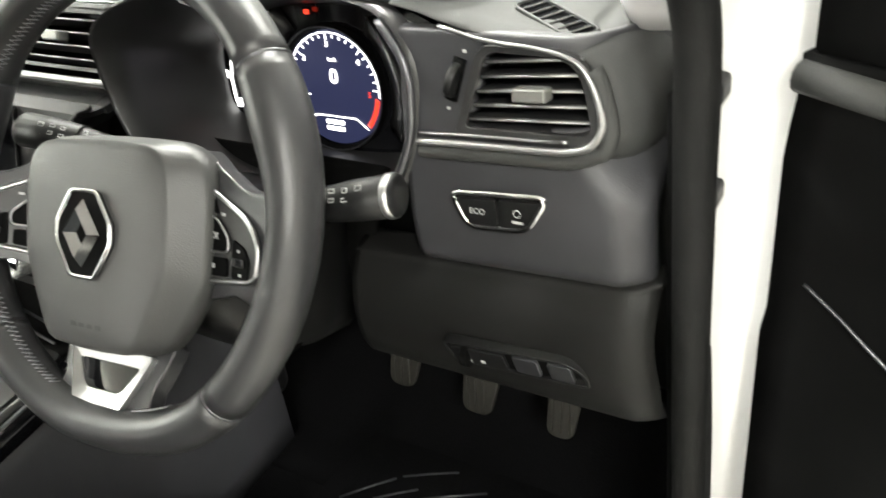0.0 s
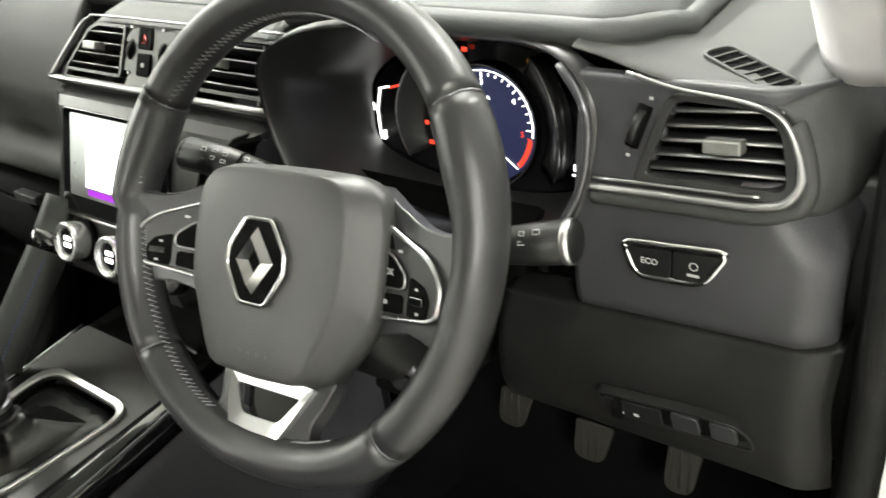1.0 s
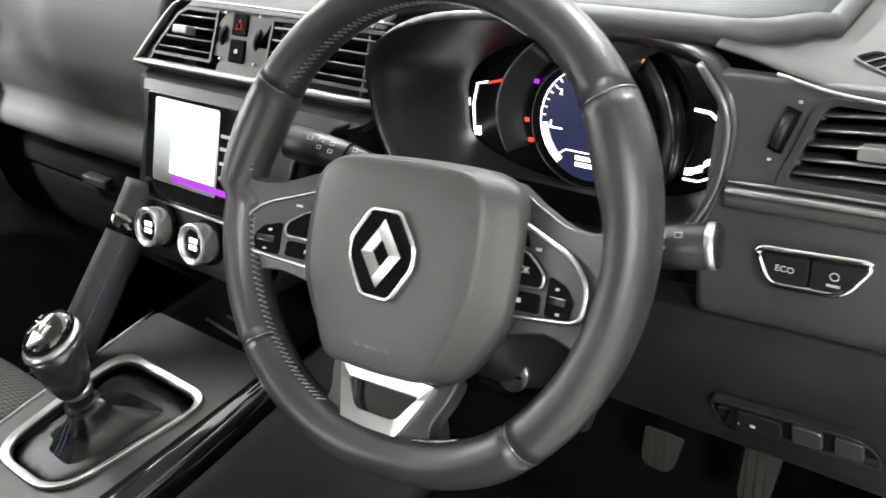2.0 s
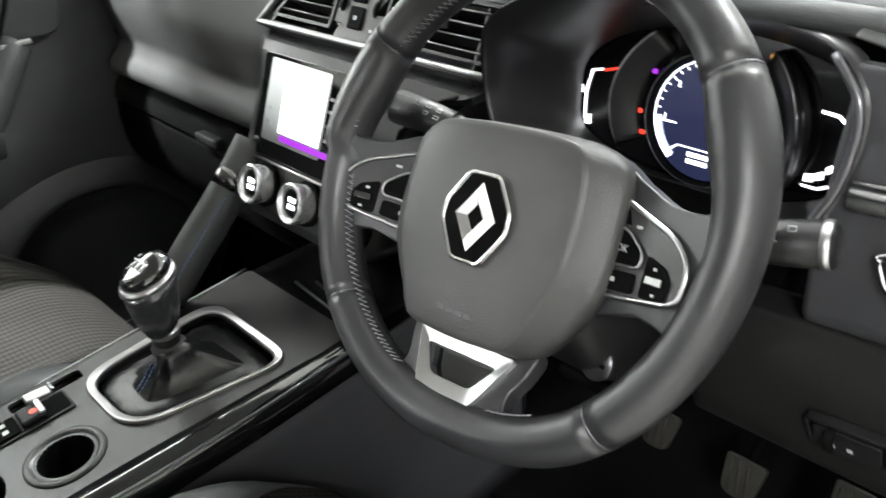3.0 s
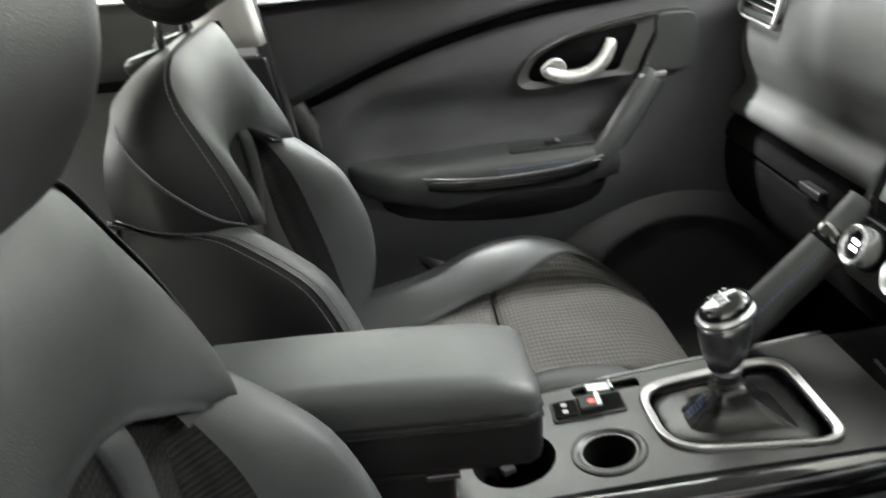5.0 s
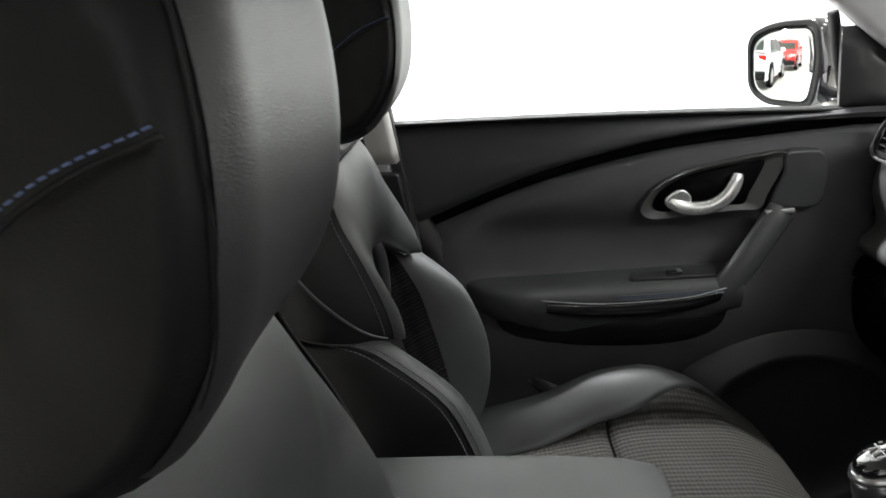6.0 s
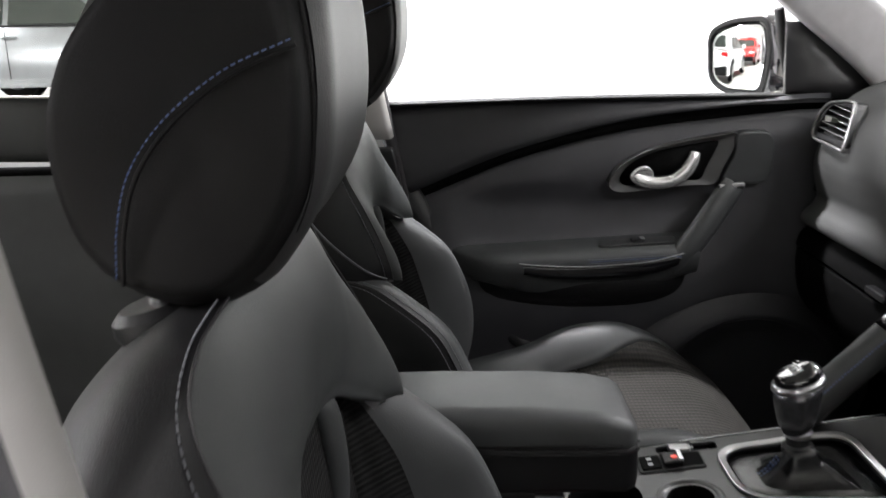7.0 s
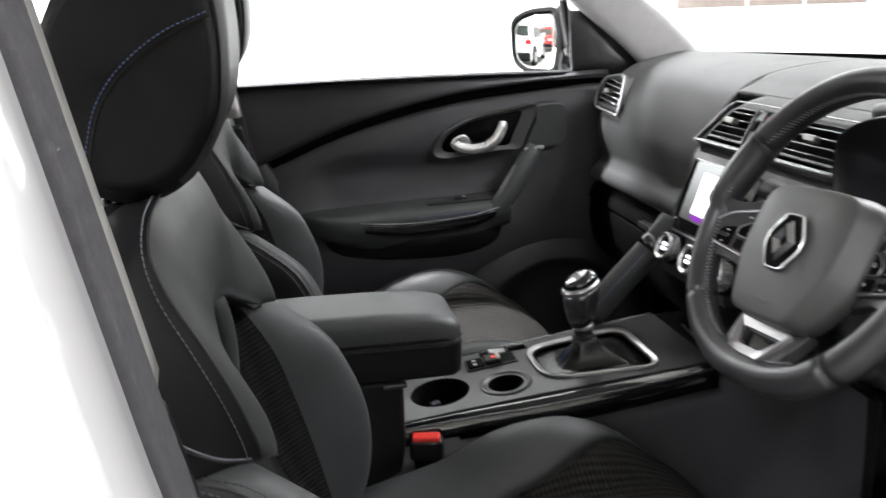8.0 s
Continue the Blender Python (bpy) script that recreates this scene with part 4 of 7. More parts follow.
# headlamp levelling and blank switches in the knee panel
lo_t = thing("lower_switch_row", "black lower switch row with a thumb wheel and blanks", "switch panel")
LM = axes((0.615, 0.1815, 0.862), (1, 0.02, 0.08), (0, -0.28, 0.96))
lo = ccw(rpoly([(-0.062, 0.015), (0.052, 0.014), (0.066, 0.002), (0.068, -0.018), (-0.056, -0.014)], 0.008, 4))
ring_plate("row_frame", lo, inset(lo, 0.003), LM, -0.006, 0.003, HARD, lo_t, bev=0.001)
plate("row_bed", inset(lo, 0.002), LM, -0.008, 0.0005, DEEP, lo_t)
for x0, x1, m_ in ((-0.054, -0.004, HARD), (0.004, 0.026, GUNMETAL), (0.035, 0.055, GUNMETAL)):
    plate("switch", rpoly([(x0, -0.011), (x1, -0.012), (x1, 0.009), (x0, 0.010)], 0.003, 3), LM, 0.0, 0.004, m_, lo_t, bev=0.001)
lathe("level_wheel", [(0.002, -0.003), (0.012, -0.003), (0.012, 0.003), (0.002, 0.003)], axes(LM @ Vector((-0.040, 0.000, 0.001)), (0, 1, 0.2), (0, -0.2, 1)), DEEP, lo_t, 20)
for x, y, w in ((-0.040, -0.006, 0.003), (-0.026, -0.005, 0.002)):
    plate("symbol", [(x - w, y - 0.0016), (x + w, y - 0.0016), (x + w, y + 0.0016), (x - w, y + 0.0016)], LM, 0.0038, 0.0045, PRINT, lo_t)


# ======== instrument binnacle ========
def binnacle():
    t = thing("instrument_binnacle", "black hooded instrument binnacle with a stitched leather pad", "instrument binnacle")
    op = [(0.246, 0.168, 1.020), (0.223, 0.176, 1.075), (0.231, 0.176, 1.119), (0.280, 0.192, 1.143), (0.36, 0.226, 1.142), (0.45, 0.235, 1.138), (0.510, 0.218, 1.130), (0.537, 0.206, 1.098), (0.535, 0.200, 1.045), (0.512, 0.192, 0.995), (0.45, 0.165, 0.972), (0.37, 0.155, 0.970), (0.29, 0.160, 0.985)]
    inn = [(0.232, 0.315, 0.985), (0.222, 0.320, 1.02), (0.228, 0.322, 1.055), (0.27, 0.322, 1.085), (0.34, 0.322, 1.102), (0.42, 0.322, 1.102), (0.480, 0.322, 1.085), (0.505, 0.320, 1.055), (0.505, 0.318, 1.02), (0.490, 0.315, 0.985), (0.44, 0.312, 0.965), (0.37, 0.310, 0.960), (0.29, 0.312, 0.965)]
    o, i_ = spline(op, 4, True), spline(inn, 4, True)
    c = np.array((0.375, 0.24, 1.05))
    lip = [p + (p - c) * (0.045, 0, 0.05) + np.array((0, 0.014, 0)) for p in o]
    lip2 = [p + (p - c) * (0.02, 0, 0.02) + np.array((0, -0.003, 0)) for p in o]
    rings = [lip, lip2, o]
    for k in (0.25, 0.5, 0.75, 1.0):
        bulge = math.sin(k * math.pi) * 0.015
        rings.append([a + (b - a) * k + (a - c) * (bulge, 0, bulge * 0.6) for a, b in zip(o, i_)])
    loft("binnacle_bowl", rings, PANEL, t, caps=False, label="satin black concave binnacle surround")
    # a raised rib at the left of the dials
    tube("binnacle_trim", [p + np.array((0.001, -0.004, 0)) for p in spline(op[6:10], 6)], 0.0036, GUNMETAL, t, sides=10, label="gunmetal edge trim")
    # hood pad
    def pad(u, v):
        x = 0.205 + 0.372 * u
        front = 0.232 + 0.055 * sm(0.84, 1.0, u) ** 2 + 0.02 * max(0.0, 0.5 - 2 * u) ** 2
        y = front + (0.43 - front) * v ** 1.2
        edge = 1 - abs(2 * u - 1) ** 8
        z = 1.153 + 0.022 * math.sin(min(1, v * 2.2 + 0.10) * math.pi / 2) * edge - 0.004 * (1 - edge) + 0.014 * v
        return (x, y, z)
    surf("hood_pad", pad, 36, 16, LEATHER, t, solid=0.02, label="stitched grey leather hood pad")
    front = [pad(0.005 + 0.99 * i / 40, 0.0) for i in range(41)]
    side_e = [pad(1.0, 0.02 + 0.68 * i / 14) for i in range(15)]
    tube("hood_lip", [(x - 0.003 * (k > 38), y + 0.006, z - 0.0085) for k, (x, y, z) in enumerate(front + side_e)], 0.0115, LEATHER, t, sides=10, label="rolled hood lip")
    for vv in (0.15, 0.19):
        stitches("hood_stitching", [Vector(pad(0.06 + 0.90 * i / 60, vv + 0.10 * abs(2 * (0.06 + 0.90 * i / 60) - 1) ** 4)) + Vector((0, 0, 0.0006)) for i in range(61)], t, STITCH_BLUE, 0.006, 0.0008, 0.004)
    return t


binnacle()


def cluster():
    t = thing("instrument_cluster", "lit digital instrument cluster with a central rev counter", "instrument cluster")
    m = axes((0.366, 0.318, 1.030), (1, 0, 0), (0, 0.12, 0.993))
    pan = ccw(spline([(-0.150, -0.055), (-0.152, 0.0), (-0.130, 0.050), (-0.05, 0.078), (0.05, 0.078), (0.120, 0.056), (0.145, 0.01), (0.135, -0.045), (0.06, -0.075), (-0.06, -0.075)], 4, True))
    plate("panel", pan, m, -0.016, -0.006, GLOSS, t)
    m_wide, m = m, m @ Matrix.Translation((0, -0.009, 0)) @ Matrix.Diagonal((0.95, 0.95, 1.0, 1.0))
    plate("display", circle(0, 0, 0.0595, n=48), m, -0.006, -0.002, SHOW_BLUE, t, label="dark blue lit display")
    ring_plate("dial_bezel", circle(0, 0, 0.0655, n=48), circle(0, 0, 0.061, n=48), m, -0.006, 0.005, DEEP, t, bev=0.001, zi=0.0, label="black conical dial bezel")
    tube("dial_trim", [m @ Vector((p[0], p[1], 0.005)) for p in circle(0, 0, 0.0645, n=48)], 0.0007, GUNMETAL, t, closed=True, sides=6, label="thin gunmetal dial ring")
    # curved wings that flank the dial
    for a0, a1 in ((128, 205), (52, -25)):
        rings = []
        for i in range(17):
            w = radians(a0 + (a1 - a0) * i / 16)
            th = 0.3 + 0.7 * math.sin(math.pi * (0.12 + 0.76 * i / 16))
            rings.append([m @ Vector((r * math.cos(w), r * math.sin(w), z)) for r, z in ((0.072, -0.004), (0.078, 0.004 * th), (0.088, 0.012 * th), (0.096, 0.020 * th), (0.0985, 0.021 * th), (0.100, -0.004))])
        loft("dial_wing", rings, PANEL, t, label="satin grey curved dial wing")
        tube("wing_edge", [r[4] for r in rings], 0.0010, CHROME, t, sides=6, label="thin bright wing edge")

    def arc(name, r, a0, a1, wd, material, z=-0.0012, n=20):
        v, f = [], []
        for i in range(n + 1):
            w = radians(a0 + (a1 - a0) * i / n)
            for rr in (r, r + wd):
                v.append(m @ Vector((rr * math.cos(w), rr * math.sin(w), z)))
        f = [(2 * i, 2 * i + 1, 2 * i + 3, 2 * i + 2) for i in range(n)]
        return part(name, pym(v, f), material, t, solid=0.0005)
    arc("scale_arc", 0.0570, -5, 232, 0.0010, SHOW_WHITE)
    arc("economy_arc", 0.0490, 186, 232, 0.0075, SHOW_BLUE_LIT)
    arc("red_arc", 0.0525, -42, -8, 0.0050, SHOW_RED)
    for i in range(27):
        w = radians(232 - i * 9.2)
        big = i % 5 == 0
        L = 0.005 if big else 0.003
        mm = m @ Matrix.Rotation(w, 4, "Z")
        plate("tick", [(0.055 - L, -0.0004), (0.055, -0.0004), (0.055, 0.0004), (0.055 - L, 0.0004)], mm, -0.002, -0.0012, SHOW_RED if i > 25 else SHOW_WHITE, t)
    for k, dg in (("1", 186), ("2", 140), ("3", 94), ("4", 40), ("5", -4)):
        w = radians(dg)
        letters("numeral", k, m @ Matrix.Translation((0, 0, -0.0012)), 0.0455 * math.cos(w), 0.0455 * math.sin(w), 0.0085, SHOW_RED if k == "5" else SHOW_WHITE, t)
    letters("speed_numeral", "0", m @ Matrix.Translation((0, 0, -0.001)), 0.002, 0.012, 0.022, SHOW_WHITE, t)
    letters("speed_unit", "km/h", m @ Matrix.Translation((0, 0, -0.001)), 0.002, 0.030, 0.005, SHOW_WHITE, t)
    plate("needle", [(-0.056, -0.010), (-0.032, -0.0095), (-0.032, -0.0085), (-0.056, -0.008)], m, -0.002, -0.0008, SHOW_WHITE, t)
    tube("trip_line", [m @ Vector(p) for p in ((-0.040, -0.040, -0.001), (-0.026, -0.030, -0.001), (0.026, -0.030, -0.001), (0.040, -0.040, -0.001))], 0.0006, SHOW_WHITE, t, sides=4)
    for y in (-0.0365, -0.0435):
        for x0 in (-0.014, -0.006, 0.002):
            plate("reading", [(x0, y - 0.002), (x0 + 0.0065, y - 0.002), (x0 + 0.0065, y + 0.002), (x0, y + 0.002)], m, -0.002, -0.0009, SHOW_WHITE, t)
    # temperature gauge, fuel gauge
    m = m_wide
    tube("temperature_gauge", [m @ Vector((x - 0.366, (z - 1.03), -0.005)) for x, z in ((0.243, 1.046), (0.231, 1.043), (0.226, 1.020), (0.228, 0.993), (0.236, 0.990))], 0.0011, SHOW_WHITE, t, sides=6)
    plate("gauge_mark", [(-0.137, -0.042), (-0.131, -0.042), (-0.131, -0.032), (-0.137, -0.034)], m, -0.006, -0.004, SHOW_WHITE, t)
    plate("gauge_red", [(-0.121, 0.014), (-0.104, 0.019), (-0.104, 0.0215), (-0.121, 0.0165)], m, -0.006, -0.004, SHOW_RED, t)
    plate("gauge_symbol", [(-0.152, -0.012), (-0.145, -0.012), (-0.145, -0.004), (-0.152, -0.004)], m, -0.006, -0.0045, SHOW_WHITE, t)
    tube("fuel_gauge", [m @ Vector((x - 0.366, (z - 1.03), -0.005)) for x, z in ((0.466, 1.051), (0.480, 1.050), (0.494, 1.040))], 0.0014, SHOW_WHITE, t, sides=6)
    for i in range(3):
        x, y = 0.097 + 0.0085 * i, -0.040 + 0.0035 * i * i * 0.7
        plate("fuel_bar", [(x, y), (x + 0.0072, y + 0.001 + 0.002 * i), (x + 0.0072, y + 0.0075 + 0.002 * i), (x, y + 0.006)], m, -0.006, -0.0045, SHOW_WHITE, t)
    tube("fuel_arc", [m @ Vector(p) for p in ((0.096, -0.044, -0.005), (0.110, -0.044, -0.005), (0.122, -0.038, -0.005))], 0.0009, SHOW_WHITE, t, sides=5)
    for x, y, mt in ((-0.070, -0.014, SHOW_RED), (-0.064, -0.034, SHOW_RED), (-0.021, 0.064, SHOW_RED), (-0.060, 0.026, SHOW_PURPLE), (0.052, 0.058, SHOW_AMBER)):
        plate("warning_lamp", rpoly([(x - 0.003, y - 0.0022), (x + 0.003, y - 0.0022), (x + 0.003, y + 0.0022), (x - 0.003, y + 0.0022)], 0.001, 2), m, 0.0, 0.001, mt, t)
    return t


cluster()


# ======== centre stack ========
def centre_stack():
    t = thing("centre_stack", "black centre stack with touch screen and climate knobs", "centre stack")
    # housing from the vents down to the console
    hz = [(0.262, 1.136), (0.236, 1.128), (0.222, 1.118), (0.203, 1.075), (0.192, 1.054), (0.198, 1.046), (0.178, 1.043), (0.169, 1.034), (0.128, 0.920), (0.108, 0.862), (0.112, 0.846), (0.150, 0.838), (0.24, 0.835)]
    P = []
    for a, b in zip(hz, hz[1:]):
        for k in range(3):
            P.append((a[0] + (b[0] - a[0]) * k / 3, a[1] + (b[1] - a[1]) * k / 3))
    P.append(hz[-1])

    def left(z):
        return lerp([(0.835, -0.115), (0.87, -0.132), (0.92, -0.140), (1.04, -0.150), (1.056, -0.176), (1.08, -0.155), (1.118, -0.100), (1.136, -0.085)], z)

    def right(z):
        return lerp([(0.835, 0.085), (0.92, 0.105), (1.03, 0.16), (1.045, 0.205), (1.136, 0.200)], z)
    V = [(left(z) + (right(z) - left(z)) * i / 16, y, z) for y, z in P for i in range(17)]
    k = 17
    F = []
    for j in range(len(P) - 1):
        for i in range(16):
            c = (np.array(V[j * k + i]) + np.array(V[(j + 1) * k + i + 1])) / 2
            if 1.062 < c[2] < 1.114 and ((-0.150 < c[0] < -0.036) or 0.046 < c[0] < 0.21):
                continue
            F.append((j * k + i, j * k + i + 1, (j + 1) * k + i + 1, (j + 1) * k + i))
    part("stack_body", faced(pym(V, [f for f in F if f[0] >= 6 * k]), (0, -1, 0.3)), PANEL, t, solid=0.008, smooth=False)
    part("upper_cover", faced(pym(V, [f for f in F if f[0] < 6 * k]), (0, -1, 0.3)), SOFT, t, solid=0.006)
    for nm, fn in (("flank", left), ("flank", right)):
        surf(nm, lambda u, v, fn=fn: (min(0.188, fn(P[int(round(v * (len(P) - 1)))][1])), P[int(round(v * (len(P) - 1)))][0] + u * 0.08, P[int(round(v * (len(P) - 1)))][1]), 1, len(P) - 1, HARD, t, solid=0.004, out=(-1 if fn is left else 1, 0, 0))
    return t


stack = centre_stack()
VM = axes((0.0, 0.2125, 1.0945), (1, 0, 0), (0, 0.42, 0.907))


def vent_centre(o, louvres, tab, label):
    t = thing("air_vent", label, "air vent", group="dash air vents")
    o = ccw(rpoly(o, 0.005, 4))
    ring_plate("vent_frame", o, inset(o, 0.0035), VM, -0.010, 0.003, PANEL, t, bev=0.001)
    plate("vent_back", inset(o, 0.006), VM, -0.045, -0.040, DEEP, t)
    for k in range(louvres):
        y = -0.021 + 0.0125 * k
        xs = []
        for yy in (y,):
            for i in range(len(o)):
                (x1, y1), (x2, y2) = o[i - 1][:2], o[i][:2]
                if (y1 > yy) != (y2 > yy):
                    xs.append(x1 + (x2 - x1) * (yy - y1) / (y2 - y1))
        if len(xs) < 2:
            continue
        x0, x1 = min(xs) + 0.002, max(xs) - 0.002
        v = [VM @ Vector(p) for x in (x0, x1) for p in ((x, y + 0.0014, 0.0), (x, y - 0.0008, 0.0), (x, y - 0.006, -0.026), (x, y - 0.004, -0.026))]
        part("louvre", fix(pym(v, [(0, 1, 2, 3), (4, 5, 6, 7), (0, 1, 5, 4), (1, 2, 6, 5), (2, 3, 7, 6), (3, 0, 4, 7)])), PANEL, t, bev=0.0007)
        tube("louvre_edge", [VM @ Vector((x0, y + 0.0004, 0.001)), VM @ Vector((x1, y + 0.0004, 0.001))], 0.0011, EDGE, t, sides=6)
    block("vent_tab", (tab - 0.013, -0.005, 0.0), (tab + 0.013, 0.005, 0.014), TAB, t, bev=0.002, m=VM, label="silver vent tab")
    return t


vent_centre([(-0.152, -0.031), (-0.040, -0.031), (-0.036, 0.027), (-0.092, 0.027), (-0.108, 0.020)], 5, -0.088, "black louvred centre air vent in a dark frame")
vent_centre([(0.046, -0.031), (0.214, -0.031), (0.216, 0.027), (0.050, 0.027)], 5, 0.125, "wide black louvred centre air vent beside the binnacle")
tube("stack_strip", spline([on(VM, p, 0.004) for p in ((0.215, 0.0345), (0.06, 0.0345), (-0.085, 0.0345), (-0.108, 0.031), (-0.124, 0.018), (-0.168, -0.034), (-0.171, -0.041), (-0.160, -0.0425), (0.0, -0.0415), (0.215, -0.0405))], 6), 0.0048, STRIP, stack, sides=10, label="satin chrome strip round the vents", flat=0.8, rs=[0.0016 + 0.0030 * sm(17, 27, i) for i in range(55)])
for y0, y1 in ((0.003, 0.027), (-0.026, -0.001)):
    plate("button", rpoly([(-0.012, y0), (0.012, y0), (0.012, y1), (-0.012, y1)], 0.003, 3), VM, -0.004, 0.003, DEEP, stack, bev=0.0012)
tri = [on(VM, p, 0.0034) for p in ((-0.005, 0.010), (0.005, 0.010), (0.0, 0.019))]
tube("hazard_symbol", tri, 0.0008, RED, stack, closed=True, sides=5, label="red hazard triangle")
plate("lock_symbol", [(-0.0022, -0.016), (0.0022, -0.016), (0.0022, -0.0115), (-0.0022, -0.0115)], VM, 0.003, 0.0036, PRINT, stack)
for x in (-0.026, 0.030):
    m = axes(on(VM, (x, 0.002), -0.008), (0, -1, 0.2), (0.2, 0.4, 0.9))
    lathe("thumb_wheel", [(0.004, -0.0025), (0.014, -0.0025), (0.015, 0), (0.014, 0.0025), (0.004, 0.0025)], m, HARD, stack, 22)
    for y in (-0.024, 0.026):
        plate("symbol", [(x - 0.0015, y - 0.0015), (x + 0.0015, y - 0.0015), (x + 0.0015, y + 0.0015), (x - 0.0015, y + 0.0015)], VM, 0.002, 0.0032, PRINT, stack)

SM = axes((-0.022, 0.148, 0.977), (1, 0, 0), (0, 0.331, 0.944))
scr = thing("touch_screen", "lit glossy touch screen with a white page and purple bar", "touch screen")
so = ccw(rpoly([(-0.100, -0.060), (0.098, -0.060), (0.098, 0.061), (-0.100, 0.061)], 0.006, 4))
plate("screen_glass", so, SM, -0.002, 0.0045, GLOSS, scr, bev=0.001, label="glossy black screen glass")
plate("screen_page", [(-0.052, -0.027), (0.026, -0.027), (0.026, 0.042), (-0.052, 0.042)], SM, 0.0045, 0.0052, SHOW_WHITE, scr, label="white lit page")
plate("screen_bar", [(-0.048, -0.036), (0.060, -0.036), (0.060, -0.029), (-0.048, -0.029)], SM, 0.0045, 0.0052, SHOW_PURPLE, scr, label="purple lit bar")
plate("screen_background", rpoly([(-0.084, -0.040), (0.030, -0.040), (0.030, 0.056), (-0.084, 0.056)], 0.004, 4), SM, 0.0045, 0.0049, SHOW_PAGE, scr, label="pale screen background with a reflection graded in")
for y in (-0.018, -0.002, 0.014, 0.028):
    plate("screen_row", [(0.034, y), (0.058, y), (0.058, y + 0.0035), (0.034, y + 0.0035)], SM, 0.0045, 0.0052, PRINT, scr)
for y in (-0.020, -0.004):
    plate("screen_symbol", [(-0.078, y), (-0.073, y), (-0.073, y + 0.004), (-0.078, y + 0.004)], SM, 0.0045, 0.0054, PRINT, scr)
tube("screen_line", [on(SM, (-0.108, -0.064), 0.004), on(SM, (0.10, -0.064), 0.004)], 0.0017, CHROME, scr, sides=6, label="satin chrome line")


def knob(x):
    m = axes(on(SM, (x, -0.092), 0.0), (1, 0, 0), (0, 0.331, 0.944))
    t = thing("climate_knob", "chrome ringed rotary climate knob with a lit dark centre", "climate knob", group="climate knobs", at=m.translation)
    m = m.copy()
    m.translation = (0, 0, 0)
    lathe("collar", [(0.010, -0.004), (0.0265, -0.004), (0.0265, 0.004), (0.024, 0.006), (0.010, 0.006)], m, DEEP, t, 32)
    pr = [(0.0220, 0.004), (0.0228, 0.010), (0.0236, 0.022), (0.0232, 0.0265), (0.0215, 0.0278), (0.0172, 0.0262), (0.0165, 0.023), (0.0160, 0.006)]
    lathe("knurled_ring", pr, m, KNOB, t, 40, label="bright silver knurled ring")
    lathe("face", [(0.001, 0.020), (0.0166, 0.020), (0.0166, 0.0225), (0.001, 0.0235)], m, GLOSS, t, 32)
    for y in (-0.004, 0.004):
        for xx in (-0.006, 0.001):
            plate("lit_symbol", [(xx, y - 0.0025), (xx + 0.005, y - 0.0025), (xx + 0.005, y + 0.0025), (xx, y + 0.0025)], m, 0.0232, 0.0240, SHOW_WHITE, t)
    return t


for kx in (-0.062, 0.021, 0.104):
    knob(kx)


# ======== centre console ========
CM = axes((0, -0.13, 0.733), (1, 0, 0), (0, 0.9916, 0.1289))


def cy(y):
    """Local y on the console's top for a car y."""
    return (y + 0.13) / 0.9916


